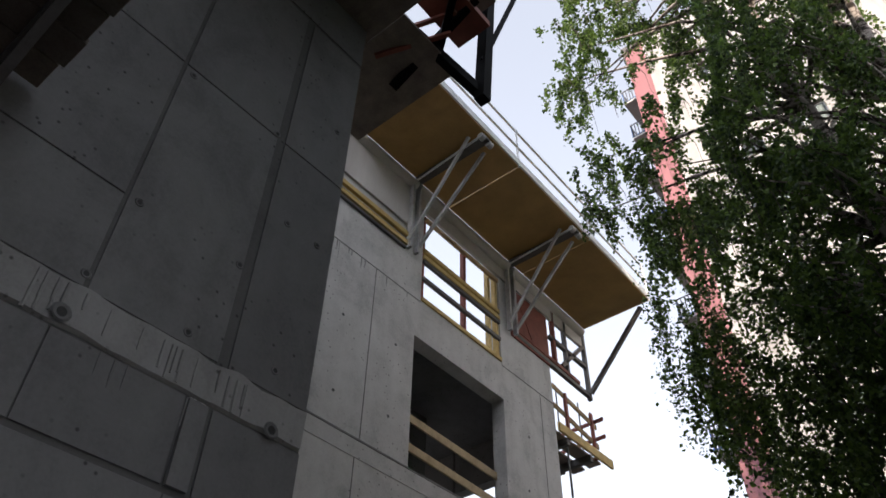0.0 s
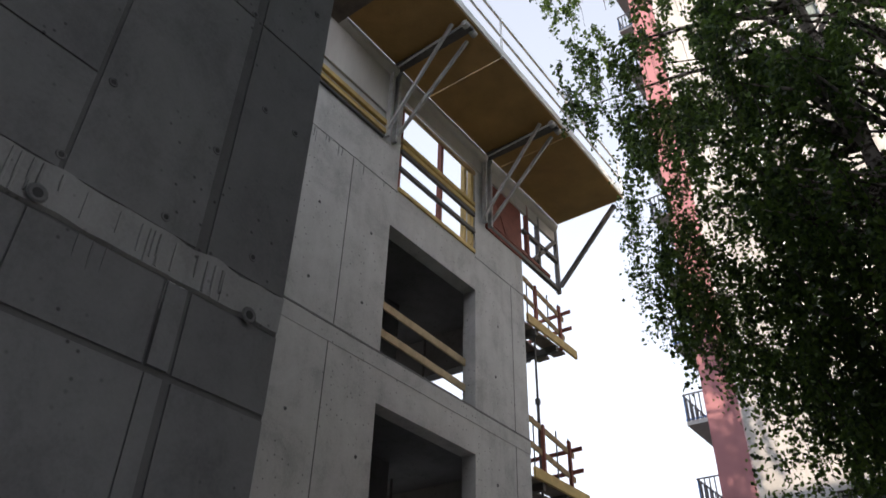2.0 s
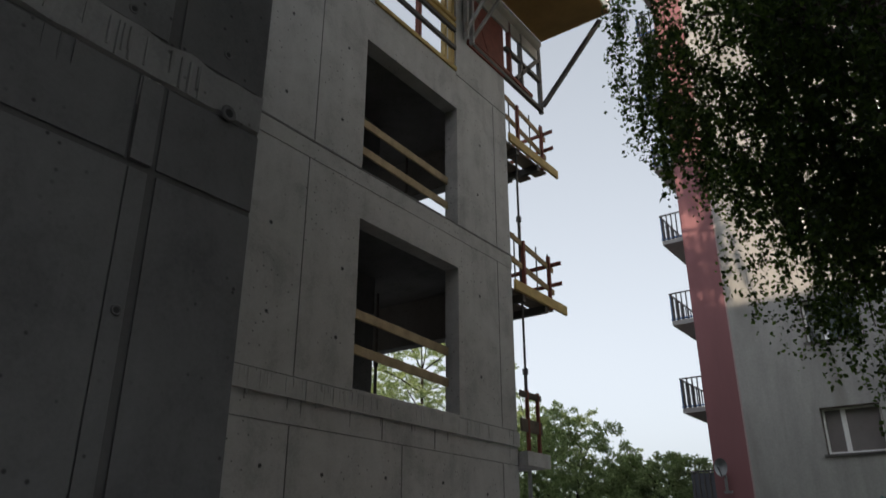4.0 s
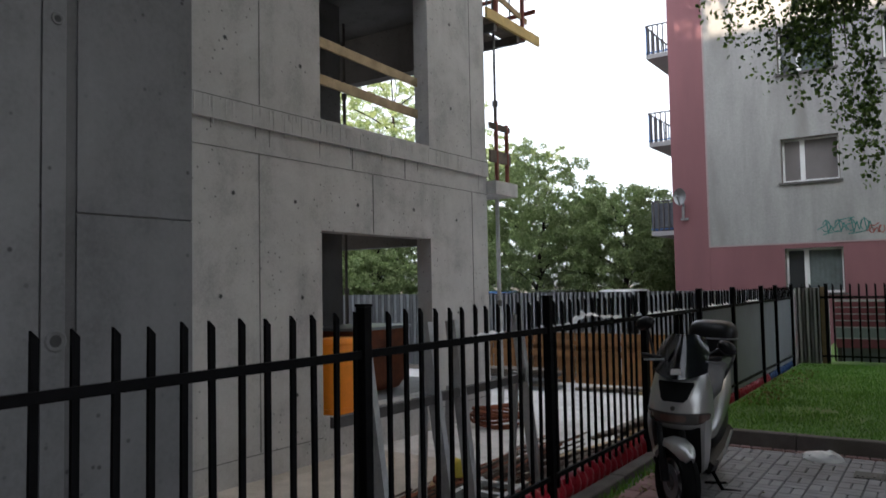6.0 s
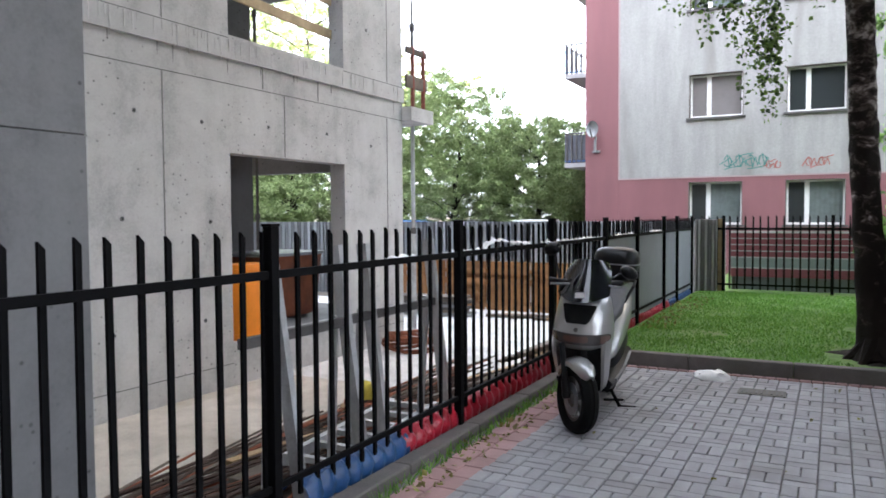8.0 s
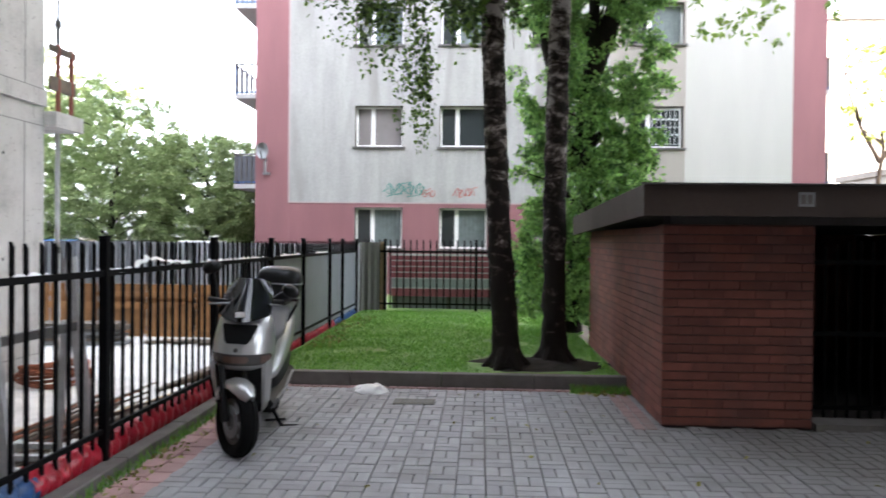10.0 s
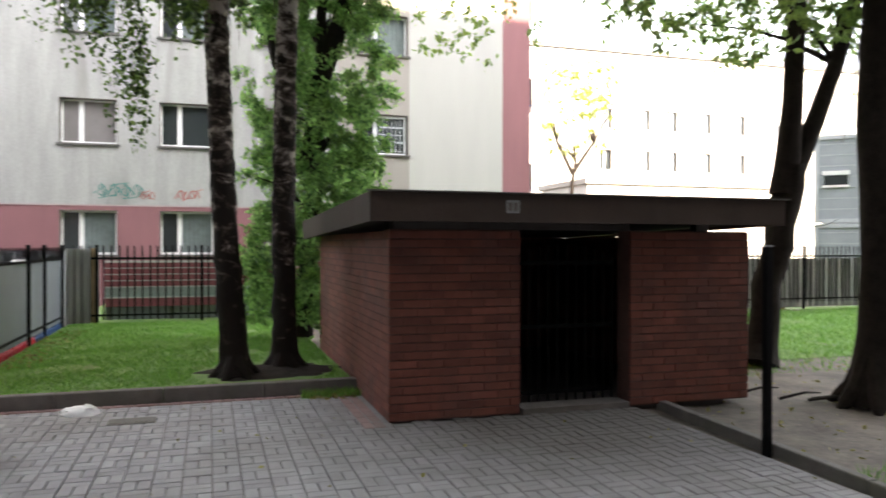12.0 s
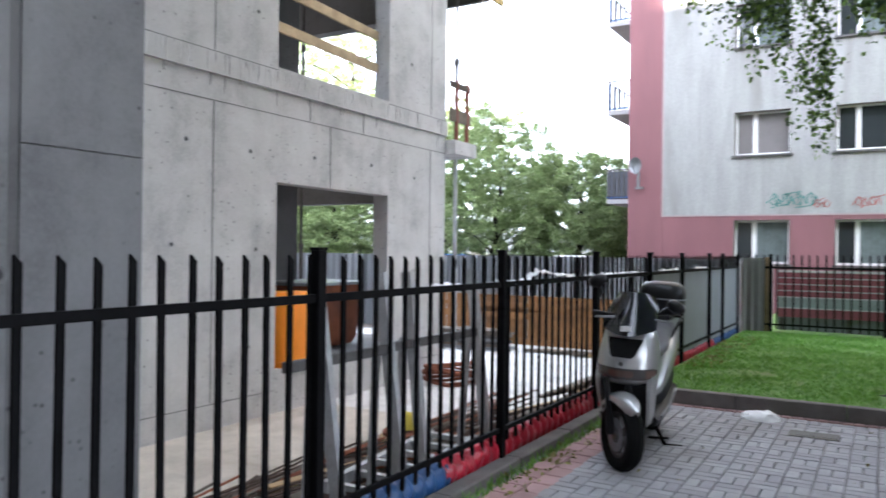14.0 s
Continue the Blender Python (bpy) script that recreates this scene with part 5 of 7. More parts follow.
for k, (base, top, lo, hi, n, r0) in enumerate((((0.40, 8.42, 0.08), (-0.35, 8.4, 17.5), (-5.4, 5.6, 3.4), (1.5, 11.6, 21), 800, 0.142),
                                                 ((0.95, 8.78, 0.08), (1.15, 9.0, 17.0), (-1.2, 6.5, 4.8), (3.6, 11.8, 20.0), 200, 0.14))):
    tree = thing("birch_tree", "tall birch with flaking dark and white bark, drooping twigs" if k == 0 else "slimmer pale-barked birch beside its twin", "tree", "birches")
    bm = bmesh.new()
    pts, rad = trunk_points(base, top, r0, 0.05, 150, 0.06, 1.0)
    rad = [r * (1 + 0.55 * math.exp(-max(0, p.z - 0.1) / 0.16)) for p, r in zip(pts, rad)]
    pipe(bm, pts, rad, 22)
    bm.normal_update()
    for v in bm.verts:
        if v.co.z < 9:
            v.co += v.normal * (0.022 * noise.noise((v.co.x * 9, v.co.y * 9, v.co.z * 6)) + 0.016 * noise.noise((v.co.x * 25, v.co.y * 25, v.co.z * 14)))
    limb_bm = bmesh.new()
    seeds = crown_seeds(n, in_birch, lo, hi, 0.85, 0.22)
    if k == 0:
        seeds = np.vstack([seeds, crown_seeds(300, lambda p: in_birch(p) and p[2] < 11.0 and (p[0] < -0.4 or p[2] < 7.2), lo, hi, 0.7, -0.2)])
    else:
        seeds = np.vstack([seeds, crown_seeds(200, lambda p: in_birch(p) and p[2] < 10.0, lo, hi, 0.7, -0.1)])
    limbs(limb_bm, pts[::8], rad[::8], [q for q in seeds[:: max(1, n // 60)] if q[2] > 7.0], 0.07)
    for j in range(6):
        a = j * 1.05 + k
        pipe(bm, [Vector(base) + Vector((0, 0, 0.28)), Vector(base) + Vector((math.cos(a) * 0.15, math.sin(a) * 0.15, 0.10)), Vector(base) + Vector((math.cos(a) * 0.28, math.sin(a) * 0.28, 0.0))], [0.10, 0.07, 0.03], 8)
    part("trunk", bm, BIRCH, tree, smooth=True)
    part("limb_mass", limb_bm, BIRCH, tree, smooth=True)
    leaf_sheet("crown", weeping_twigs(seeds, 1.05, 92, 0.85, 0.4), 0.08, LEAF_BIRCH, tree, 0.75)
    bm = bmesh.new()
    for p in seeds[::2]:
        p = Vector(p)
        pipe(bm, [p, p + Vector((0.1, 0.05, -0.3)), p + Vector((0.12, 0.06, -0.9))], [0.008, 0.006, 0.003], 4)
    tagged(part("twig_mass", bm, TWIG, tree), kind="stuff")

# low hanging sprays in front of the block
spray = []
for x, y, z in ((-1.35, 8.3, 4.4), (-1.6, 8.1, 4.7), (-1.15, 8.4, 4.1), (-0.85, 8.5, 4.0), (-0.62, 8.4, 3.9), (-0.55, 8.5, 3.6), (-1.0, 8.3, 4.4), (-0.3, 8.5, 4.5), (-1.9, 8.2, 4.9), (-0.7, 8.3, 4.5), (-0.58, 8.4, 3.3)):
    for k in range(5):
        spray.append((x + rng.normal(0, 0.1), y + rng.normal(0, 0.25), z + rng.normal(0, 0.15)))
for k in range(330):
    x = rng.uniform(-3.1, -0.1)
    spray.append((x, rng.uniform(7.2, 9.8), 4.5 + 1.25 * max(0, -x - 0.9) + rng.uniform(0.0, 2.2)))
leaf_sheet("hanging_spray", weeping_twigs(np.array(spray), 0.8, 52, 0.95, 0.14), 0.056, LEAF_BIRCH, bpy.data.objects["birch_tree"], 0.75)

soil = thing("soil_mound", "dark bare soil round the birch roots", "soil", kind="stuff")
bm = bmesh.new()
rings = []
for k in range(5):
    r = 1.0 - 0.22 * k
    rings.append([bm.verts.new((0.75 + r * math.cos(a) * (0.95 + 0.1 * math.sin(3 * a)), 8.65 + r * 0.72 * math.sin(a), 0.085 + 0.022 * k + 0.03 * noise.noise((a * 3, k, 0)))) for a in np.linspace(0, math.tau, 30, endpoint=False)])
for a, b in zip(rings, rings[1:]):
    for k in range(30):
        bm.faces.new((a[k], a[(k + 1) % 30], b[(k + 1) % 30], b[k]))
bm.faces.new(rings[-1])
part("soil", bm, BARK, soil, smooth=True)


def leafy_tree(label, base, top, r0, lo, hi, test, n, length, per, size, leaf, bark=BARK, extra=(), droop=0.25, name="tree", group="", limb_r=0.05, nl=18, clump=0.6, gap=-0.12, taper=0.35):
    tree = thing(name, label, "tree", group)
    bm = bmesh.new()
    pts, rad = trunk_points(base, top, r0, r0 * taper, 10, 0.08, 1.0)
    rad = [r * (1 + 0.45 * math.exp(-max(0, p.z) / 0.2)) for p, r in zip(pts, rad)]
    pipe(bm, pts, rad, 14)
    for line, radii in extra:
        pipe(bm, line, radii, 10)
        pts = pts + [Vector(q) for q in line]
        rad = rad + list(radii)
    seeds = crown_seeds(n, test, lo, hi, clump, gap)
    limbs(bm, pts, rad, seeds[:: max(1, n // nl)], limb_r)
    part("trunk", bm, bark, tree, smooth=True)
    leaf_sheet("crown", weeping_twigs(seeds, length, per, droop, 0.7), size, leaf, tree, 0.5)
    return tree


def ellipsoid(cx, cy, cz, rx, ry, rz):
    return lambda p: ((p[0] - cx) / rx) ** 2 + ((p[1] - cy) / ry) ** 2 + ((p[2] - cz) / rz) ** 2 < 1


def bush(p):
    x, y, z = p
    r = 1.05 + 0.35 * noise.noise((x * 1.1, y * 1.1, z * 1.1)) + max(0, z - 4.5) * 0.1
    return math.hypot(x - 1.62 - 0.05 * (z > 2), y - 11.6) < r and z > 0.3


leafy_tree("bushy ash-leaved maple with fresh green leaves", (1.5, 11.7, 0.1), (1.9, 11.7, 9.0), 0.13, (-0.4, 9.5, 0.4), (4.2, 13.5, 9.0), bush, 1550, 0.48, 62, 0.09, LEAF_BUSH,
           extra=[([(1.6, 11.8, 2.6), (1.75, 11.7, 4.0), (2.2, 11.6, 5.4), (2.8, 11.5, 7.5)], [0.14, 0.15, 0.14, 0.07]), ([(1.5, 11.8, 2.6), (1.15, 11.7, 4.2), (0.85, 11.6, 5.4), (0.5, 11.5, 7)], [0.1, 0.1, 0.09, 0.04])], clump=1.5, gap=-0.16)

sprig = []
for k in range(46):
    sprig.append((rng.uniform(2.6, 5.0), 11.0 + rng.normal(0, 0.4), rng.uniform(4.35, 6.2)))
leaf_sheet("outer_sprig", weeping_twigs(np.array(sprig), 0.4, 14, 0.1, 0.6), 0.11, LEAF_GREEN, bpy.data.objects["tree"], 0.5)
tagged(bpy.data.objects["outer_sprig"], kind="stuff")

# trees past the site, seen through and beside the new building
for k, (x, y, h, rx) in enumerate(((-9.6, 25.5, 5.0, 2.6), (-12.6, 25, 6.6, 2.9), (-15.6, 26.5, 7.8, 3.2), (-19.5, 25, 13.0, 4.2), (-24, 27, 12, 4.4), (-30, 26, 12, 4.6), (-7.9, 28.5, 4.6, 2.3), (-17.5, 21.5, 4.4, 2.6), (-21.5, 21.8, 5.0, 2.8), (-26, 22.5, 5.5, 3.0), (-37, 28, 13, 5.5))):
    leafy_tree("broad grey-green garden tree past the hoarding", (x, y, -0.1), (x + 0.3, y, h * 0.7), 0.14, (x - rx, y - rx, 0.8), (x + rx, y + rx, h), ellipsoid(x, y, h * 0.52 + 0.2, rx, rx, h * 0.52),
               900, 1.1, 66, 0.11, LEAF_FAR, group="garden trees", droop=0.12, clump=0.7, gap=-0.4)

leafy_tree("dark forked tree leaning over the shelter", (7.0, 8.2, -0.06), (7.46, 8.2, 2.6), 0.185, (3.6, 4.6, 4.0), (12, 12.5, 13), ellipsoid(7.7, 8.6, 8.4, 3.9, 3.6, 4.3), 1500, 0.7, 44, 0.125, LEAF_GREEN,
           extra=[([(7.36, 8.2, 2.2), (7.46, 8.2, 2.7), (7.53, 8.2, 3.4), (7.6, 8.2, 4.8), (7.7, 8.2, 8)], [0.165, 0.165, 0.135, 0.12, 0.06]), ([(7.36, 8.2, 2.1), (7.62, 8.2, 2.65), (7.9, 8.2, 3.2), (8.25, 8.2, 4.0), (8.6, 8.2, 5.0), (9.2, 8.2, 7.5)], [0.16, 0.15, 0.125, 0.11, 0.1, 0.05])], clump=0.9, taper=1.0)
thick_tree = leafy_tree("thick dark-barked trunk on bare earth", (6.42, 5.82, -0.06), (6.36, 5.82, 7.0), 0.215, (1.2, 0.6, 4.4), (10.4, 9.6, 14), ellipsoid(5.8, 5.0, 9.2, 4.8, 4.6, 4.4), 4800, 0.7, 44, 0.17, LEAF_GREEN, clump=0.9, gap=-0.4)
roots = bmesh.new()
for k in range(7):
    a = k * math.tau / 7 + 0.3
    c, q = math.cos(a), math.sin(a)
    ln = rnd.uniform(0.36, 0.46)
    pipe(roots, [(6.42 + c * 0.10, 5.82 + q * 0.10, 0.42), (6.42 + c * 0.23, 5.82 + q * 0.23, 0.12), (6.42 + c * 0.36, 5.82 + q * 0.36, 0.0), (6.42 + c * ln, 5.82 + q * ln, -0.07)], [0.12, 0.10, 0.075, 0.03], 8)
part("root_flare", roots, BARK, thick_tree, smooth=True)
sprig = []
for k in range(34):
    sprig.append((rng.normal(4.3, 0.35), rng.normal(6.0, 0.3), rng.uniform(3.35, 4.6)))
for k in range(26):
    sprig.append((rng.normal(5.3, 0.3), rng.normal(6.2, 0.3), rng.uniform(3.6, 4.6)))
leaf_sheet("low_sprig", weeping_twigs(np.array(sprig), 0.4, 16, 0.2, 0.6), 0.10, LEAF_GREEN, thick_tree, 0.6)
leafy_tree("slender young tree with yellow-green sunlit leaves", (16.4, 32, -0.06), (16.6, 32, 6.2), 0.16, (14.2, 30.5, 5.6), (19.2, 33.5, 11), ellipsoid(16.8, 32, 8.2, 2.1, 1.5, 2.6), 110, 0.7, 26, 0.17, LEAF_YELLOW,
           extra=[([(16.5, 32, 4.9), (15.7, 32, 6.4), (15.0, 32, 8.4)], [0.1, 0.07, 0.03]), ([(16.5, 32, 4.9), (17.6, 32, 6.4), (18.7, 32, 8.2)], [0.1, 0.07, 0.03])], clump=0.9)
leafy_tree("leafy tree at the edge of the far lawn", (14.5, 11, 0), (14.6, 11, 6), 0.16, (12.3, 9, 2.6), (17, 13, 8), ellipsoid(14.6, 11, 5.2, 2.1, 2, 2.8), 200, 0.7, 34, 0.11, LEAF_GREEN, clump=0.9)

# ---- distance ----
far = thing("pale_building", "pale sunlit building far behind the lawn", "building")
bm = bmesh.new()
fh = [(x, x + 1.0, z, z + 1.5) for x in (28, 31.3, 33.7, 36.8, 40, 44) for z in (1.5, 4.3, 7.2, 10.3)]
wall_sheet(bm, "y", 50, 50.4, [21, 60], [-0.2, 16], fh)
part("wall", bm, RENDER_WHITE, far)
boxed("wall", (21, 21.3, 50.41, 60, -0.2, 16), RENDER_WHITE, far)
boxed("roof", (20.8, 60.2, 49.8, 60, 16, 16.3), SILL, far)
for a, b, z0, z1 in fh:
    w = boxed("window", (a, b, 50.25, 50.3, z0, z1), GLASS, far)
    boxed("mullion", (a + 0.46, a + 0.54, 50.2, 50.24, z0, z1), FRAME_WHITE, w)
low = thing("flat_roofed_annex", "low white annex with a flat brown roof edge", "building")
boxed("wall", (20.5, 34, 38, 44, -0.2, 5.0), RENDER_WHITE, low)
boxed("roof", (20.3, 34.2, 37.8, 44.2, 5.0, 5.3), RENDER_BEIGE, low)


def site_cabin(z):
    """A steel site cabin: ribbed walls, corner posts, small windows."""
    c = thing("site_cabin", "grey steel site cabin with small windows, stacked", "cabin", "site cabins", at=(17.46, 18.14, z), turn=-46.7)
    boxed("body", (0, 2.6, 0, 6, 0.1, 2.5), CABIN, c)
    for x in (-0.04, 1.25, 2.52):
        boxed("corner_post", (x, x + 0.12, -0.06, -0.005, 0, 2.6), GREY_SHEET, c)
    for zz in (0, 2.48):
        boxed("frame_rail", (0.09, 1.24, -0.05, -0.004, zz, zz + 0.12), GREY_SHEET, c)
        boxed("frame_rail", (1.38, 2.51, -0.05, -0.004, zz, zz + 0.12), GREY_SHEET, c)
    for x in (0.22, 1.55):
        w = boxed("window", (x, x + 0.62, -0.03, -0.004, 1.12, 1.4), GLASS, c)
        boxed("shutter_box", (x - 0.05, x + 0.67, -0.06, -0.032, 1.42, 1.54), FRAME_WHITE, w)
        boxed("window_sill", (x - 0.05, x + 0.67, -0.07, -0.032, 1.05, 1.115), FRAME_WHITE, w)
    for zz in np.arange(0.4, 2.4, 0.32):
        boxed("rib", (0.1, 1.22, -0.012, -0.003, zz, zz + 0.02), GREY_SHEET, c)


site_cabin(-0.42)
site_cabin(2.2)
pole = thing("timber_pole", "yellow-brown timber pole with wires", "pole")
plank(pole, (10.9, 16.0, -0.1), (10.9, 16.0, 2.55), 0.12, 0.12, YELLOW_TIMBER, "pole")
pole = thing("timber_pole", "yellow-brown timber pole behind the fence", "pole")
plank(pole, (13.6, 15.2, -0.1), (13.6, 15.2, 2.4), 0.12, 0.12, YELLOW_TIMBER, "pole")
for k, (a, b, sag) in enumerate((((10.9, 16, 2.5), (13.6, 15.2, 2.3), 0.25), ((10.9, 16, 2.5), (6.0, 20.2, 2.4), 0.3), ((13.6, 15.2, 2.3), (18.2, 17.9, 2.4), 0.3), ((6.2, 5.82, 3.7), (18.2, 17.9, 4.6), 0.2))):
    wire = thing("cable", "thin black sagging cable", "cable", "cables")
    bm = bmesh.new()
    a, b = Vector(a), Vector(b)
    pipe(bm, [a.lerp(b, t) - Vector((0, 0, sag * 4 * t * (1 - t))) for t in np.linspace(0, 1, 12)], [0.012] * 12, 5)
    part("wire", bm, BLACK_PLASTIC, wire)


def parked_car(x, y, turn, paint, label):
    """A parked car: lofted body, cabin glass and four wheels."""
    c = thing("parked_car", label, "car", "parked cars", at=(x, y, -0.06), turn=turn)
    bm = bmesh.new()
    loft(bm, [rect_ring(0, 0, z, hx, hy, 20, 5) for z, hx, hy in ((0.25, 2.0, 0.8), (0.5, 2.1, 0.86), (0.8, 2.08, 0.86), (0.92, 1.95, 0.8))])
    part("body", bm, paint, c, smooth=True)
    bm = bmesh.new()
    loft(bm, [rect_ring(-0.1 - z * 0.05, 0, z, hx, hy, 20, 4) for z, hx, hy in ((0.92, 1.35, 0.76), (1.38, 0.95, 0.64))])
    part("windows", bm, GLASS, c)
    bm = bmesh.new()
    loft(bm, [rect_ring(-0.17, 0, z, hx, hy, 20, 4) for z, hx, hy in ((1.385, 0.97, 0.66), (1.47, 0.8, 0.55))])
    part("roof", bm, paint, c, smooth=True)
    for wx in (-1.3, 1.3):
        for wy in (-0.84, 0.84):
            bm = bmesh.new()
            tube(bm, (wx, wy - 0.1, 0.31), (wx, wy + 0.1, 0.31), 0.31, seg=18)
            wheel = part("wheel", bm, RUBBER, c)
            bm = bmesh.new()
            tube(bm, (wx, wy - 0.108, 0.31), (wx, wy + 0.108, 0.31), 0.19, seg=14)
            part("rim", bm, ZINC, wheel)


for x, y, m, lab in ((-8.3, 22.5, CAR_WHITE, "white parked car past the hoarding"), (-10.6, 22.7, CAR_DARK, "dark parked car past the hoarding"), (-12.9, 22.4, CAR_BLUE, "blue parked car past the hoarding"),
                     (-15.3, 22.6, CAR_WHITE, "white parked car under the trees"), (-18.0, 22.5, CAR_DARK, "dark parked car under the trees")):
    parked_car(x, y, 90, m, lab)
# unseen walls added behind the walker; the tall one keeps sun off the court
tagged(boxed("rear_blocker", (-3.0, 62, -9, -6.02, -0.1, 19.6), KERB), "added plain tall wall behind the walker, blocking sun and sky", "building", kind="structure")
tagged(boxed("rear_blocker", (-70, -3.1, -30, -28, -0.1, 14), RENDER_GREY), "added plain grey wall behind the site", "building", kind="structure")
# ---- scooter ----
def scooter():
    sc = thing("scooter", "silver motor scooter with black top box leaning on its stand", "scooter")
    sc.matrix_basis = pose(-1.685, 5.86, 0.0, 0, 3.0, 4.5)
    steer = Matrix.Translation((0, -0.62, 0)) @ Matrix.Rotation(radians(38), 4, "Z") @ Matrix.Translation((0, 0.62, 0))

    bar_turn = Matrix.Translation((0, -0.42, 0)) @ Matrix.Rotation(radians(16), 4, "Z") @ Matrix.Translation((0, 0.42, 0))

    def turned(bm):
        bmesh.ops.transform(bm, matrix=steer, verts=bm.verts[:])
        return bm

    def swung(bm):
        bmesh.ops.transform(bm, matrix=bar_turn, verts=bm.verts[:])
        return bm

    def lathe(prof, centre, seg=32):
        """A wheel shape turned about the cross axis."""
        bm = bmesh.new()
        rings = []
        for k in range(seg):
            a = math.tau * k / seg
            rings.append([bm.verts.new((centre[0] + px, centre[1] + r * math.cos(a), centre[2] + r * math.sin(a))) for px, r in prof])
        for k in range(seg):
            a, b = rings[k], rings[(k + 1) % seg]
            for i in range(len(prof)):
                j = (i + 1) % len(prof)
                bm.faces.new((a[i], a[j], b[j], b[i]))
        return bm

    def swivel(bm, front):
        return turned(bm) if front else bm

    for y, r, w, front in ((-0.68, 0.245, 0.062, True), (0.66, 0.24, 0.07, False)):
        tyre = [(-w, r - 0.05), (-w * 0.95, r - 0.02), (-w * 0.6, r - 0.004), (-w * 0.25, r + 0.004), (-w * 0.22, r - 0.002), (w * 0.22, r - 0.002), (w * 0.25, r + 0.004),
                (w * 0.6, r - 0.004), (w * 0.95, r - 0.02), (w, r - 0.05), (w * 0.7, r - 0.085), (-w * 0.7, r - 0.085)]
        wheel = part("wheel", swivel(lathe([(-0.035, r - 0.08), (0.035, r - 0.08), (0.03, r - 0.105), (-0.03, r - 0.105)], (0, y, r)), front), DARK_STEEL, sc, smooth=True)
        part("tyre", swivel(lathe(tyre, (0, y, r)), front), RUBBER, wheel, smooth=True)
        bm = bmesh.new()
        for k in range(5):
            a = math.tau * k / 5
            beam(bm, (0, y, r), (0, y + (r - 0.09) * math.cos(a), r + (r - 0.09) * math.sin(a)), 0.03, 0.045)
        tube(bm, (-0.06, y, r), (0.06, y, r), 0.036, seg=14)
        part("rim", swivel(bm, front), DARK_STEEL, wheel)
        part("brake_disc", swivel(lathe([(-0.050, r - 0.13), (-0.046, r - 0.13), (-0.046, r - 0.185), (-0.050, r - 0.185)], (0, y, r)), front), ZINC, wheel)
    # front mudguard: a short arched shell with a pointed tip, over the turned wheel
    bm = bmesh.new()
    rings = []
    for k in range(11):
        a = radians(44 + k * 10)
        c = Vector((0, -0.68 - 0.272 * math.cos(a), 0.245 + 0.272 * math.sin(a)))
        rad = Vector((0, -math.cos(a), math.sin(a)))
        w = 0.082 * (0.35 + 0.65 * min(1.0, k / 3.0) ** 0.6)
        rings.append([c + Vector((x * w, 0, 0)) + rad * h for x, h in ((-1, -0.04), (-0.95, -0.008), (-0.6, 0.018), (0, 0.03), (0.6, 0.018), (0.95, -0.008), (1, -0.04), (0, 0.012))])
    loft(bm, rings)
    part("front_mudguard", turned(bm), SILVER, sc, smooth=True)
    for x in (-0.082, 0.082):
        bm = bmesh.new()
        tube(bm, (x, -0.68, 0.245), (x, -0.55, 0.62), 0.022)
        tube(bm, (x, -0.675, 0.25), (x, -0.63, 0.38), 0.03)
        part("fork_leg", turned(bm), BLACK_PLASTIC, sc, smooth=True)

    # front cowl: a rounded nose with two creases that run from the screen down to the badge
    ZS = (0.575, 0.60, 0.64, 0.70, 0.78, 0.86, 0.92, 0.965, 0.985)
    NOSE = (-0.56, -0.625, -0.665, -0.68, -0.655, -0.615, -0.575, -0.535, -0.50)
    HALF = (0.165, 0.195, 0.213, 0.219, 0.214, 0.202, 0.19, 0.175, 0.155)
    BACK = -0.37

    def cowl_at(z, u, out=0.0):
        """A point of the cowl's front: u runs across from -1 to 1."""
        nose, hx = float(np.interp(z, ZS, NOSE)), float(np.interp(z, ZS, HALF))
        a = u * math.pi / 2
        crease = float(np.interp(z, (0.70, 0.76, 0.97), (0.06, 0.14, 0.62)))
        lift = 0.013 * math.exp(-((abs(u) - crease) / 0.085) ** 2) * float(np.interp(z, (0.7, 0.78, 0.95), (0.2, 1, 1)))
        y = BACK + (nose - BACK) * max(math.cos(a), 0.0) ** 0.82 - lift
        n = Vector((math.sin(a), -math.cos(a), 0))
        return Vector((hx * math.sin(a), y, z)) + n * out

    def cowl_patch(rows, thick, base=0.0):
        """A raised plate that follows the cowl. rows: (z, left u, right u)."""
        bm = bmesh.new()
        m = 16
        front = [[bm.verts.new(cowl_at(z, a + (b - a) * i / m, base + thick)) for i in range(m + 1)] for z, a, b in rows]
        back = [[bm.verts.new(cowl_at(z, a + (b - a) * i / m, base - 0.02)) for i in range(m + 1)] for z, a, b in rows]
        for g in (front, back):
            for j in range(len(rows) - 1):
                for i in range(m):
                    bm.faces.new((g[j][i], g[j][i + 1], g[j + 1][i + 1], g[j + 1][i]))
        for j in range(len(rows) - 1):
            for i in (0, m):
                bm.faces.new((front[j][i], front[j + 1][i], back[j + 1][i], back[j][i]))
        for j in (0, len(rows) - 1):
            for i in range(m):
                bm.faces.new((front[j][i], front[j][i + 1], back[j][i + 1], back[j][i]))
        return bm

    bm = bmesh.new()
    us = np.linspace(-1, 1, 45)
    loft(bm, [[cowl_at(z, u) for u in us] + [Vector((-h, BACK + 0.05, z)) * 1.0 for h in (-0.12, 0.0, 0.12)] for z in np.linspace(0.575, 0.985, 30)])
    cowl = part("front_cowl", bm, SILVER, sc, "silver front cowl with worn paint", smooth=True)
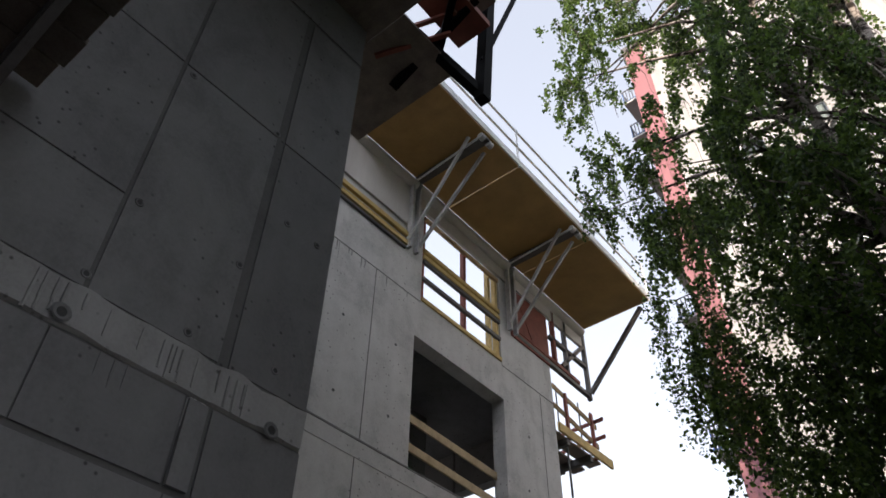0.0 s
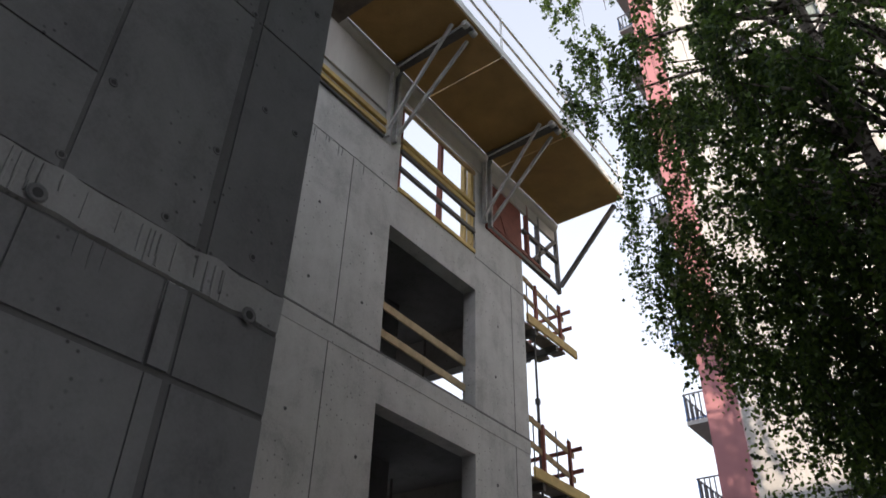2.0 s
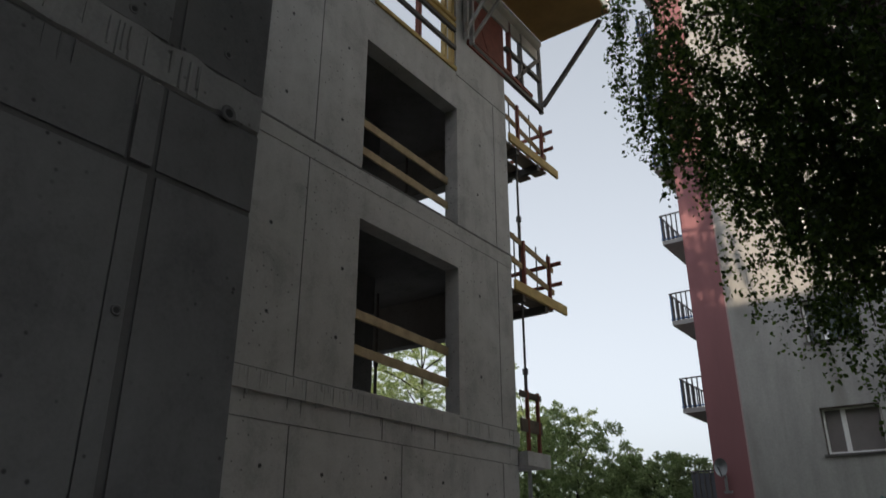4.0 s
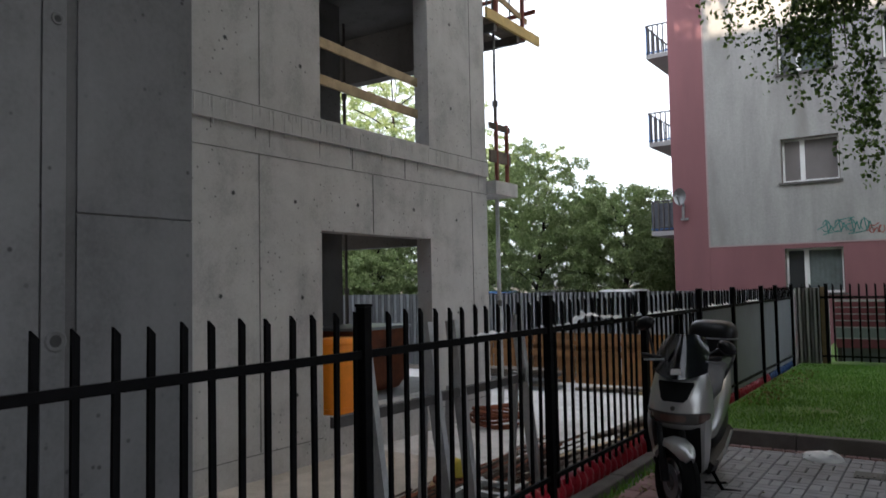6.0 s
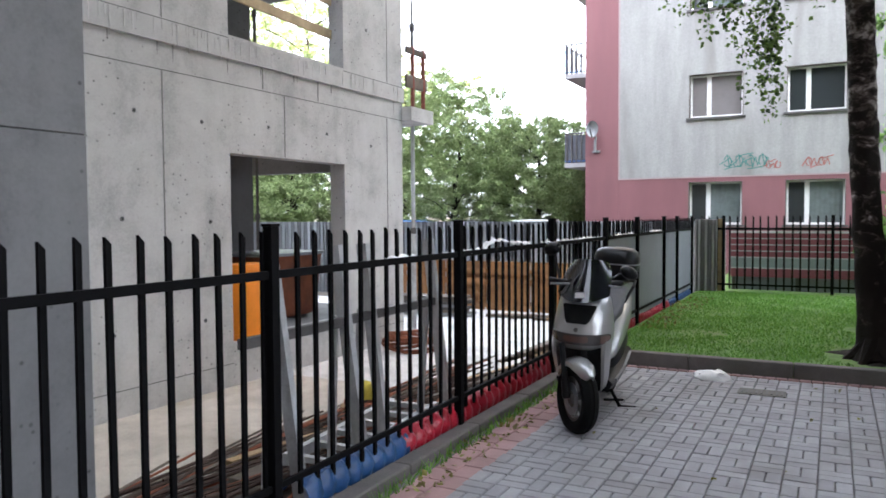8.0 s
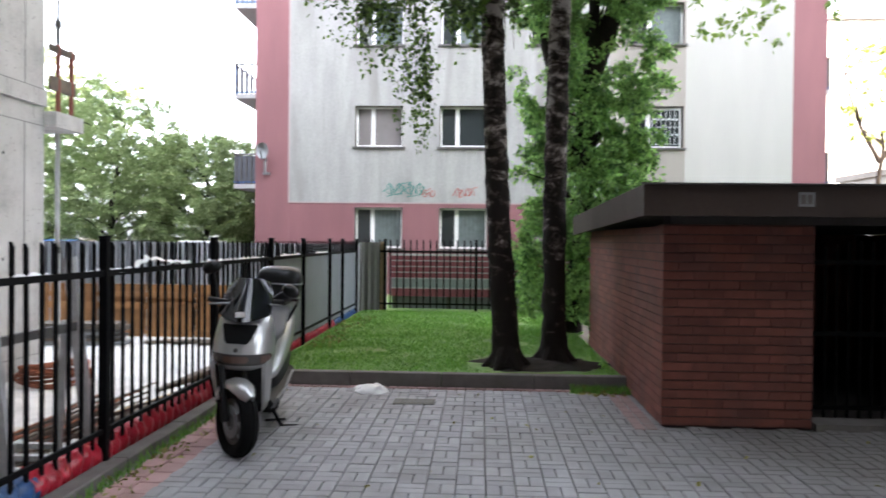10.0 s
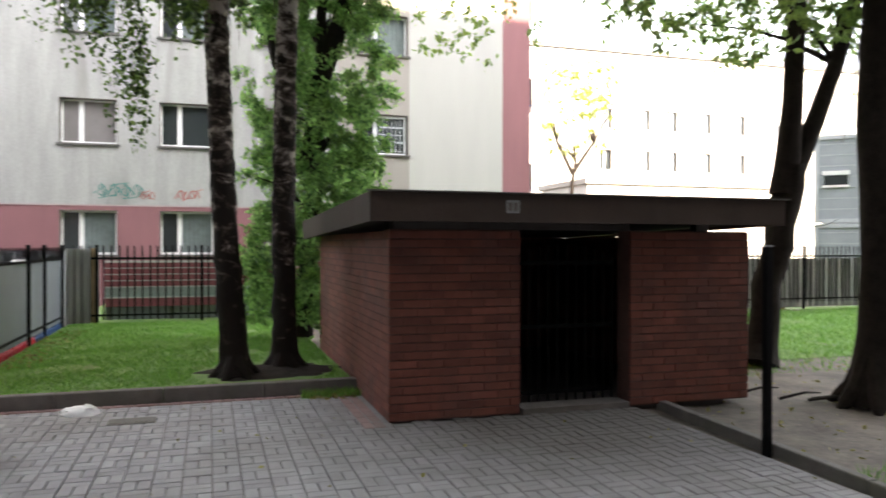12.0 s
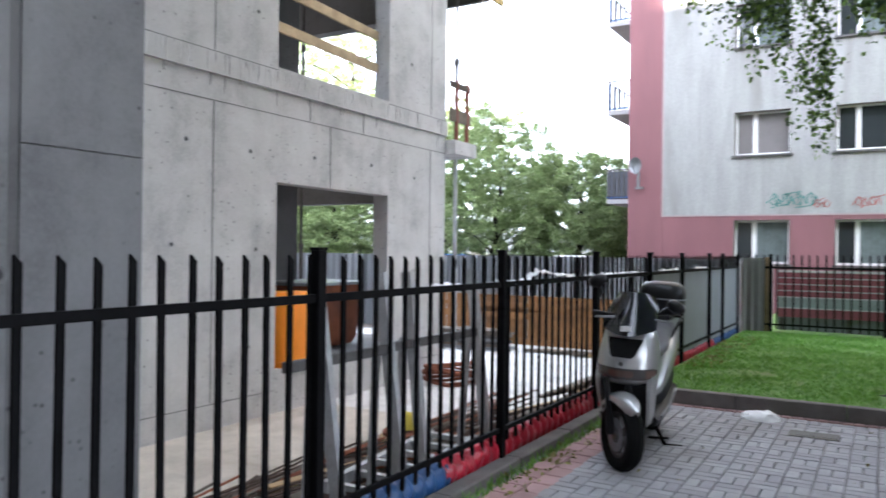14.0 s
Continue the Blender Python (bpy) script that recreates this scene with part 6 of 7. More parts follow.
    part("grille_rim", cowl_patch([(0.765, -0.24, 0.24), (0.785, -0.31, 0.31), (0.905, -0.47, 0.47), (0.92, -0.45, 0.45)], 0.006), SILVER, cowl, smooth=True)
    part("grille", cowl_patch([(0.778, -0.20, 0.20), (0.80, -0.27, 0.27), (0.895, -0.41, 0.41), (0.907, -0.40, 0.40)], 0.009), RUBBER, cowl, "black air intake", smooth=True)
    lamp = [(0.665 + 0.041 * q, -w, w) for q, w in ((-1, 0.50), (-0.75, 0.66), (-0.3, 0.8), (0.2, 0.86), (0.7, 0.84), (1, 0.72))]
    part("headlamp", cowl_patch(lamp, 0.005), LENS_CLEAR, cowl, "wide clear headlamp", smooth=True)
    part("reflector", cowl_patch([(0.645, -0.22, 0.22), (0.66, -0.26, 0.26), (0.68, -0.26, 0.26), (0.692, -0.22, 0.22)], 0.0075), LENS_AMBER, cowl, smooth=True)
    for s in (-1, 1):
        a, b = sorted((s * 0.52, s * 0.82))
        part("indicator", cowl_patch([(0.64, a + 0.06 * (s < 0), b - 0.06 * (s > 0)), (0.665, a, b), (0.695, a, b)], 0.0075), LENS_AMBER, cowl, smooth=True)
    bm = bmesh.new()
    p = cowl_at(0.735, 0)
    tube(bm, p + Vector((0, 0.01, 0)), p + Vector((0, -0.008, 0)), 0.016, seg=12)
    part("badge", bm, DARK_STEEL, cowl)
    # side panels of the leg shield, down round the wheel
    for s in (-1, 1):
        bm = bmesh.new()
        rings = []
        for z, xo, xi, yf, yb in ((0.68, 0.213, 0.17, -0.52, -0.37), (0.60, 0.212, 0.165, -0.55, -0.40), (0.52, 0.207, 0.165, -0.535, -0.39), (0.42, 0.197, 0.16, -0.48, -0.35),
                                  (0.33, 0.182, 0.15, -0.41, -0.29), (0.27, 0.165, 0.14, -0.35, -0.25), (0.235, 0.145, 0.13, -0.30, -0.23)):
            rings.append([Vector((s * x, y, z)) for x, y in ((xi, yf - 0.01), (xi + (xo - xi) * 0.6, yf - 0.005), (xo, yf + 0.045), (xo + 0.004, (yf + yb) / 2), (xo, yb), (xi, yb))])
        loft(bm, rings)
        part("side_shield", bm, SILVER, sc, smooth=True)
    # dark wheel well and chin
    bm = bmesh.new()
    loft(bm, [rect_ring(0, cy, z, hx, hy, 24, 4) for z, cy, hx, hy in ((0.26, -0.20, 0.14, 0.10), (0.40, -0.28, 0.165, 0.09), (0.52, -0.36, 0.168, 0.12), (0.60, -0.44, 0.17, 0.13))])
    part("wheel_well", bm, BLACK_PLASTIC, sc, smooth=True)
    # windscreen: curved smoked sheet on a black base
    bm = bmesh.new()
    cols, rows = 18, 10
    g = []
    for j in range(rows + 1):
        v = j / rows
        wd = 0.192 * (1 - 0.10 * v - 0.22 * v ** 4)
        row = []
        for i in range(cols + 1):
            q = 2 * i / cols - 1
            row.append(bm.verts.new((wd * q, -0.625 + 0.23 * v + 0.14 * q * q, 0.925 + 0.30 * v - 0.025 * q ** 4 * v + 0.05 * q * q * (1 - v))))
        g.append(row)
    for j in range(rows):
        for i in range(cols):
            bm.faces.new((g[j][i], g[j][i + 1], g[j + 1][i + 1], g[j + 1][i]))
    bmesh.ops.solidify(bm, geom=bm.faces[:], thickness=0.004)
    screen = part("windscreen", bm, SCREEN_TINT, sc, "smoked plastic windscreen with stickers", smooth=True)
    for x, z, w, h, rot in ((-0.135, 1.005, 0.05, 0.055, 0.4), (0.0, 0.975, 0.07, 0.04, -0.1)):
        q = x / 0.18
        y = -0.625 + 0.23 * (z - 0.925) / 0.30 + 0.14 * q * q - 0.007
        bm = bmesh.new()
        m = Matrix.Translation((x, y, z)) @ Matrix.Rotation(q * 0.9, 4, "Z") @ Matrix.Rotation(-0.5, 4, "X") @ Matrix.Rotation(rot, 4, "Y") @ Matrix.Diagonal((w, 0.002, h, 1))
        bmesh.ops.create_cube(bm, size=1.0, matrix=m)
        part("sticker", bm, PALE_BOARD, screen)
    bm = bmesh.new()
    loft(bm, [rect_ring(0, -0.42, z, hx, hy, 24, 2.4) for z, hx, hy in ((0.955, 0.17, 0.11), (0.99, 0.16, 0.10), (1.02, 0.13, 0.07))])
    part("dashboard", bm, BLACK_PLASTIC, sc, smooth=True)
    # inner shield, tunnel and footboards
    bm = bmesh.new()
    loft(bm, [rect_ring(0, cy, z, hx, hy, 24, 3) for z, cy, hx, hy in ((0.28, -0.12, 0.10, 0.10), (0.40, -0.15, 0.13, 0.14), (0.60, -0.24, 0.16, 0.12), (0.80, -0.31, 0.17, 0.07), (0.95, -0.34, 0.16, 0.05))])
    part("inner_shield", bm, SEAT_VINYL, sc, smooth=True)
    bm = bmesh.new()
    loft(bm, [[Vector((hx * math.copysign(abs(math.cos(a)) ** 0.7, math.cos(a)), y, zc + hz * math.copysign(abs(math.sin(a)) ** 0.7, math.sin(a)))) for a in np.linspace(0, math.tau, 20, endpoint=False)]
             for y, hx, zc, hz in ((-0.30, 0.09, 0.55, 0.16), (-0.10, 0.11, 0.53, 0.15), (0.1, 0.14, 0.58, 0.17), (0.3, 0.15, 0.62, 0.16))])
    part("tunnel", bm, SEAT_VINYL, sc, smooth=True)
    for s in (-1, 1):
        bm = bmesh.new()
        loft(bm, [[Vector((s * x, y, z)) for x, z in ((0.08, zb), (0.195, zb + 0.03), (0.215, zb + 0.075), (0.19, zb + 0.10), (0.08, zb + 0.11))] for y, zb in ((-0.30, 0.22), (-0.12, 0.20), (0.2, 0.22), (0.48, 0.30), (0.56, 0.34))])
        part("footboard", bm, BLACK_PLASTIC, sc, smooth=True)
        bm = bmesh.new()
        loft(bm, [[Vector((s * 0.203, y, z)), Vector((s * 0.222, y, z)), Vector((s * 0.222, y, z + 0.018)), Vector((s * 0.203, y, z + 0.018))] for y, z in ((-0.14, 0.285), (0.2, 0.305), (0.5, 0.395))])
        part("footboard_trim", bm, ZINC, sc)
    # tail body: rises to the rear as a wedge
    bm = bmesh.new()
    loft(bm, [[Vector((cx * math.copysign(abs(math.cos(a)) ** 0.72, math.cos(a)), y, zc + hz * math.copysign(abs(math.sin(a)) ** 0.72, math.sin(a)))) for a in np.linspace(0, math.tau, 24, endpoint=False)]
             for y, cx, zc, hz in ((-0.20, 0.16, 0.465, 0.04), (-0.08, 0.196, 0.50, 0.075), (0.1, 0.206, 0.565, 0.115), (0.35, 0.205, 0.645, 0.14), (0.6, 0.19, 0.72, 0.14), (0.85, 0.15, 0.785, 0.11), (1.02, 0.09, 0.83, 0.06), (1.06, 0.05, 0.84, 0.035))])
    part("rear_body", bm, SILVER, sc, "silver tail body", smooth=True)
    bm = bmesh.new()
    loft(bm, [rect_ring(0, 0.42, z, hx, hy, 20, 3) for z, hx, hy in ((0.26, 0.12, 0.30), (0.36, 0.165, 0.38), (0.50, 0.175, 0.42), (0.60, 0.15, 0.42))])
    part("engine_cover", bm, BLACK_PLASTIC, sc, smooth=True)
    bm = bmesh.new()
    loft(bm, [[Vector((cx * math.copysign(abs(math.cos(a)) ** 0.7, math.cos(a)), y, zc + hz * math.copysign(abs(math.sin(a)) ** 0.7, math.sin(a)))) for a in np.linspace(0, math.tau, 20, endpoint=False)]
             for y, cx, zc, hz in ((-0.06, 0.08, 0.70, 0.03), (0.04, 0.14, 0.73, 0.06), (0.3, 0.165, 0.77, 0.06), (0.42, 0.16, 0.85, 0.065), (0.70, 0.14, 0.89, 0.055), (0.80, 0.10, 0.89, 0.03))])
    part("seat", bm, SEAT_VINYL, sc, "grey vinyl seat", smooth=True)
    for s in (-1, 1):
        bm = bmesh.new()
        pipe(bm, [(s * 0.15, 0.45, 0.83), (s * 0.19, 0.60, 0.94), (s * 0.17, 0.85, 0.97), (s * 0.05, 1.0, 0.96)], [0.013] * 4, 8)
        part("grab_rail", bm, BLACK_PLASTIC, sc, smooth=True)
    # handlebar, grips and mirrors, turned with the wheel
    bm = bmesh.new()
    loft(bm, [rect_ring(0, -0.42, z, hx, hy, 20, 2.6) for z, hx, hy in ((0.99, 0.12, 0.06), (1.03, 0.15, 0.075), (1.075, 0.12, 0.05))])
    bar = part("handlebar_cover", swung(bm), BLACK_PLASTIC, sc, smooth=True)
    for s in (-1, 1):
        bm = bmesh.new()
        tube(bm, (s * 0.12, -0.42, 1.05), (s * 0.27, -0.37, 1.06), 0.017)
        part("grip", swung(bm), BLACK_PLASTIC, bar, smooth=True)
        bm = bmesh.new()
        pipe(bm, [(s * 0.12, -0.47, 1.045), (s * 0.20, -0.475, 1.04), (s * 0.26, -0.45, 1.035)], [0.008, 0.008, 0.006], 6)
        part("brake_lever", swung(bm), ZINC, bar)
    for s, foot, head, tilt in ((-1, (-0.15, -0.62, 1.09), (-0.235, -0.52, 1.295), 0.2), (1, (0.14, -0.30, 1.06), (0.275, -0.20, 1.13), -0.25)):
        foot, head = Vector(foot), Vector(head)
        bm = bmesh.new()
        pipe(bm, [foot, foot.lerp(head, 0.55) + Vector((0, 0, 0.02)), head], [0.010, 0.009, 0.009], 8)
        mirror = part("mirror_stalk", bm, BLACK_PLASTIC, sc, smooth=True)
        bm = bmesh.new()
        loft(bm, [[head + Vector((0.068 * q * math.cos(a), dy, 0.05 * q * math.sin(a) + tilt * 0.068 * q * math.cos(a))) for a in np.linspace(0, math.tau, 18, endpoint=False)]
                  for dy, q in ((-0.055, 0.25), (-0.045, 0.7), (-0.02, 0.98), (0.0, 1.0), (0.01, 0.94))])
        part("mirror", bm, GLOSS_BLACK, mirror, smooth=True)
    # top box on its rack
    bm = bmesh.new()
    box(bm, -0.10, 0.10, 0.56, 1.0, 0.94, 0.975, 0.01)
    part("rack", bm, BLACK_PLASTIC, sc)
    bm = bmesh.new()
    loft(bm, [rect_ring(0, 0.83, z, hx, hy, 32, 3) for z, hx, hy in ((0.98, 0.13, 0.13), (1.0, 0.165, 0.165), (1.06, 0.185, 0.185), (1.12, 0.192, 0.19))])
    tb = part("top_box", bm, BLACK_PLASTIC, sc, "black plastic top box", smooth=True)
    bm = bmesh.new()
    loft(bm, [rect_ring(0, 0.83, z, hx, hy, 32, 3) for z, hx, hy in ((1.125, 0.196, 0.194), (1.17, 0.194, 0.19), (1.22, 0.18, 0.172), (1.25, 0.15, 0.14), (1.265, 0.09, 0.08), (1.268, 0.03, 0.03))])
    part("box_lid", bm, GLOSS_BLACK, tb, smooth=True)
    bm = bmesh.new()
    loft(bm, [rect_ring(0, 0.83, z, hx, hy, 32, 3) for z, hx, hy in ((1.116, 0.199, 0.197), (1.128, 0.199, 0.197))])
    part("box_seam", bm, ZINC, tb)
    # stand, exhaust
    for a, b, r in (((0.09, 0.10, 0.24), (0.21, 0.17, 0.0), 0.014), ((0.21, 0.17, 0.012), (0.33, 0.20, 0.012), 0.012), ((-0.08, 0.25, 0.2), (-0.12, 0.45, 0.03), 0.014), ((0.10, 0.05, 0.08), (0.20, 0.32, 0.03), 0.010)):
        bm = bmesh.new()
        tube(bm, a, b, r, seg=8)
        part("stand", bm, BLACK_STEEL, sc)
    bm = bmesh.new()
    tube(bm, (-0.17, 0.35, 0.26), (-0.19, 0.95, 0.36), 0.06, 0.065, 14)
    part("exhaust", bm, DARK_STEEL, sc, smooth=True)


scooter()


# ---- building site behind the fence ----
tagged(boxed("site_slab", (-16, -3.55, 2.7, 15.2, -0.56, -0.44), SLAB), "pale concrete site floor slab", "slab", kind="structure")


def steel_frame(x, y0, y1, lean):
    """A standing steel formwork stand: two raking legs, crossbars and a raking brace."""
    f = thing("steel_stand", "grey steel formwork stand leaning by the fence", "steel stand", "steel stands")
    for y in (y0, y1):
        bm = bmesh.new()
        beam(bm, (x - lean, y + 0.05, -0.44), (x - 0.08, y, 1.36), 0.05, 0.08)
        part("leg", bm, STEEL, f)
        bm = bmesh.new()
        beam(bm, (x - lean - 0.3, y + 0.02, -0.44), (x - 0.1, y, 0.9), 0.035, 0.05)
        part("brace", bm, STEEL, f)
    for z in (0.86,):
        bm = bmesh.new()
        xx = x - lean + (lean - 0.08) * (z + 0.44) / 1.8
        beam(bm, (xx, y0 - 0.32, z), (xx, y1, z), 0.04, 0.06)
        part("crossbar", bm, DARK_STEEL, f)


tagged(boxed("sand_bed", (-3.54, -2.55, 2.7, 6.6, -0.6, -0.43), SAND), "flat strip of pale sand along the fence", "sand", kind="structure")
tagged(boxed("sand_layer", (-6.16, -3.545, 2.7, 7.4, -0.438, -0.42), SAND), "thin layer of pale sand and cement dust on the slab", "sand", kind="structure")
rods = thing("rod_bundle", "loose bundle of dark rusty reinforcing rods along the fence", "rods")
for k in range(290):
    x, y = rnd.uniform(-4.35, -2.62), rnd.uniform(2.3, 6.2)
    z = -0.41 + 0.28 * rnd.random() * min(1.0, (x + 4.55) / 0.9)
    ln = rnd.uniform(0.9, 2.8)
    dx = rnd.gauss(0.05, 0.22)
    bm = bmesh.new()
    pipe(bm, [(x, y, z), (x + dx * 0.5, y + ln / 2, z + rnd.uniform(-0.03, 0.03)), (x + dx, y + ln, z)], [0.011] * 3, 5)
    part("rod", bm, rnd.choice((OLD_ROD, RUST, OLD_ROD, GREY_TIMBER)), rods)
steel_frame(-2.80, 3.45, 4.1, -0.14)
steel_frame(-2.82, 4.45, 5.40, -0.1)

lad = thing("steel_ladder_frame", "grey steel ladder frame lying on rubble", "steel frame")
for a, b in (((-3.26, 4.02, -0.10), (-3.47, 5.75, -0.12)), ((-2.87, 4.06, -0.10), (-3.06, 5.80, -0.12))):
    bm = bmesh.new()
    beam(bm, a, b, 0.05, 0.08)
    part("side_rail", bm, STEEL, lad)
for k in range(6):
    bm = bmesh.new()
    y = 4.08 + k * 0.31
    beam(bm, (-3.265 - 0.0375 * k, y, -0.09), (-2.875 - 0.034 * k, y + 0.02, -0.095), 0.05, 0.04)
    part("rung", bm, STEEL, lad)
for k in range(3):
    bl = thing("timber_block", "rough timber bearer under the steel frame", "timber block", "timber blocks")
    plank(bl, (-3.36 - 0.05 * k, 4.2 + k * 0.7, -0.30), (-2.86 - 0.05 * k, 4.22 + k * 0.7, -0.30), 0.09, 0.31, GREY_TIMBER, "block")

# heap of old planks and rubble along the fence
for k in range(46):
    y = rnd.uniform(4.6, 12.5)
    x = rnd.uniform(-3.75, -2.7)
    ln = rnd.uniform(0.5, 1.8)
    a = rnd.gauss(0, 0.22)
    z = -0.42 + rnd.uniform(0.0, 0.22) + 0.10 * (x > -3.1)
    p = thing("loose_plank", "weathered grey plank in the rubble heap", "plank", "loose planks")
    plank(p, (x - math.sin(a) * ln / 2, y - math.cos(a) * ln / 2, z), (x + math.sin(a) * ln / 2, y + math.cos(a) * ln / 2, z + rnd.uniform(-0.03, 0.06)), rnd.uniform(0.07, 0.16), rnd.uniform(0.02, 0.05), rnd.choice((GREY_TIMBER, GREY_TIMBER, TIMBER)), "board")


def lumpy(name, cx, cy, z, rx, ry, h, material, label, category, seed, jag=0.3, rings=5, seg=18):
    """A low uneven heap."""
    bm = bmesh.new()
    made = []
    for k in range(rings):
        t = k / rings
        made.append([bm.verts.new((cx + rx * math.cos(t * 1.5) * math.cos(a) * (1 + jag * noise.noise((math.cos(a) * 2, math.sin(a) * 2, seed + k))),
                                   cy + ry * math.cos(t * 1.5) * math.sin(a) * (1 + jag * noise.noise((math.cos(a) * 2, math.sin(a) * 2, seed + k + 9))),
                                   z + h * math.sin(t * 1.5) * (1 + jag * noise.noise((a, k, seed))))) for a in np.linspace(0, math.tau, seg, endpoint=False)])
    for a, b in zip(made, made[1:]):
        for k in range(seg):
            bm.faces.new((a[k], a[(k + 1) % seg], b[(k + 1) % seg], b[k]))
    bm.faces.new(made[-1])
    return tagged(part(name, bm, material, smooth=True), label, category)


lumpy("rubble_heap", -3.35, 4.3, -0.5, 0.8, 1.6, 0.2, EARTH, "low heap of earth under loose rods along the fence", "rubble", 3)
lumpy("rubble_heap", -3.1, 7.6, -0.5, 0.6, 2.2, 0.3, EARTH, "low heap of earth and rubble along the fence", "rubble", 8)
lumpy("rubble_heap", -3.0, 11.6, -0.5, 0.55, 2.2, 0.32, EARTH, "low heap of earth and rubble along the fence", "rubble", 12)
reel = thing("rusty_wire_coil", "coil of rusty reinforcement wire on the slab", "wire coil")
for k in range(7):
    bm = bmesh.new()
    pts = [(-5.55 + (0.42 + 0.05 * math.sin(k * 2)) * math.cos(a), 9.75 + (0.42 + 0.05 * math.cos(k)) * math.sin(a), -0.40 + 0.03 * k + 0.03 * math.sin(a * 2 + k)) for a in np.linspace(0, math.tau, 25)]
    pipe(bm, pts, [0.022] * 25, 6)
    part("wire", bm, RUST, reel, smooth=True)
coil = thing("hose_bundle", "bundle of brown hose and yellow rag", "hose")
for k in range(4):
    bm = bmesh.new()
    pts = [(-3.95 + (0.30 - 0.03 * k) * math.cos(a), 6.1 + (0.32 - 0.03 * k) * math.sin(a), -0.38 + 0.05 * k) for a in np.linspace(0, math.tau, 21)]
    pipe(bm, pts, [0.028] * 21, 6)
    part("hose", bm, RUST if k % 2 else TIMBER, coil, smooth=True)
lumpy("yellow_rag", -3.95, 6.1, -0.2, 0.12, 0.1, 0.16, surface("yellow_rag", (0.55, 0.45, 0.06), 0.8), "crumpled yellow rag on the hose", "rag", 5)

chute = thing("orange_chute", "bright orange plastic rubbish chute in the doorway", "rubbish chute")
bm = bmesh.new()
loft(bm, [rect_ring(-6.34, 7.06, z, hx, hy, 20, 3) for z, hx, hy in ((0.07, 0.24, 0.30), (0.5, 0.23, 0.29), (0.94, 0.24, 0.30), (0.98, 0.22, 0.28))])
part("segment", bm, ORANGE, chute, smooth=True)
for z in (0.12, 0.9):
    bm = bmesh.new()
    loft(bm, [rect_ring(-6.34, 7.06, zz, 0.25, 0.31, 20, 3) for zz in (z, z + 0.03)])
    part("rim", bm, ORANGE, chute, smooth=True)
skip = thing("rusty_skip", "rusty red-brown steel tub inside the opening", "skip")
bm = bmesh.new()
loft(bm, [rect_ring(-7.4, 8.75, z, hx, hy, 24, 4) for z, hx, hy in ((0.10, 0.45, 0.55), (0.2, 0.5, 0.62), (0.95, 0.56, 0.7), (1.0, 0.58, 0.72))])
part("tub", bm, RUST, skip, smooth=True)
bm = bmesh.new()
loft(bm, [rect_ring(-7.4, 8.75, z, 0.60, 0.74, 24, 4) for z in (0.99, 1.03)])
part("rim", bm, ZINC, skip, smooth=True)

# stack of formwork panels across the slab
for k in range(5):
    x0 = -9.4 + k * 0.98
    pn = thing("shuttering", "timber formwork panel standing on edge, yellow frame", "formwork panel", "formwork panels")
    boxed("face", (x0, x0 + 0.94, 14.5, 14.53, -0.40, 0.58), FORM_BROWN, pn)
    for z in (-0.42, 0.12, 0.34):
        plank(pn, (x0, 14.45, z + 0.04), (x0 + 0.94, 14.45, z + 0.04), 0.05, 0.13 if z < 0.3 else 0.09, FORM_BROWN, "rail")
for k in range(7):
    st = thing("stacked_board", "board in a low stack on the slab", "board", "stacked boards")
    plank(st, (-8.4 + rnd.uniform(-0.1, 0.1), 13.2 + rnd.uniform(-0.05, 0.05), -0.40 + k * 0.055), (-6.4 + rnd.uniform(-0.2, 0.2), 13.4, -0.40 + k * 0.055), 0.5, 0.045, rnd.choice((ZINC, GREY_TIMBER, DARK_STEEL, PALE_BOARD)), "board")
for k in range(6):
    st = thing("loose_plank", "weathered plank lying on the slab", "plank", "loose planks")
    plank(st, (-6.0 + k * 0.25, 13.4 + rnd.uniform(-0.2, 0.3), -0.40), (-4.9 + k * 0.22, 13.8 + rnd.uniform(-0.2, 0.3), -0.40), 0.12, 0.05, rnd.choice((TIMBER, GREY_TIMBER)), "board")

# dark platform over the front wall, near the walker
lp = thing("front_scaffold", "dark timber scaffold deck on steel arms", "scaffold")
for k in range(6):
    plank(lp, (-3.22 + k * 0.24, -6.0, 5.52), (-3.22 + k * 0.24, 0.38 + rnd.uniform(-0.03, 0.05), 5.52), 0.23, 0.05, GREY_TIMBER)
for y in (-4.0, -1.8, 0.15):
    bm = bmesh.new()
    beam(bm, (XL + 0.01, y, 5.43), (-1.95, y, 5.43), 0.06, 0.12)
    part("arm", bm, DARK_STEEL, lp)
    bm = bmesh.new()
    beam(bm, (XL + 0.02, y, 4.5), (-2.2, y, 5.4), 0.05, 0.07)
    part("strut", bm, DARK_STEEL, lp)

# plastic foil stuffed under the fence, blue then red
def foil(y0, y1, material, label, seed):
    bm = bmesh.new()
    n, m = int((y1 - y0) / 0.022), 12
    g = []
    for i in range(n + 1):
        y = y0 + (y1 - y0) * i / n
        row = []
        for j in range(m):
            a = math.pi * (0.15 + 0.95 * j / (m - 1))
            r = 0.105 * (1 + 0.30 * abs(math.sin(y * math.pi / 0.125)) + 0.20 * noise.noise((y * 4, j * 0.4, seed)) + 0.16 * noise.noise((y * 15 + j, j * 1.1, seed)))
            row.append(bm.verts.new((-2.455 + r * 0.8 * math.cos(a + 3.3), y, 0.065 + r * math.sin(a))))
        g.append(row)
    for i in range(n):
        for j in range(m - 1):
            bm.faces.new((g[i][j], g[i + 1][j], g[i + 1][j + 1], g[i][j + 1]))
    tagged(part("plastic_foil", bm, material, smooth=True), label, "foil", "foil rolls")


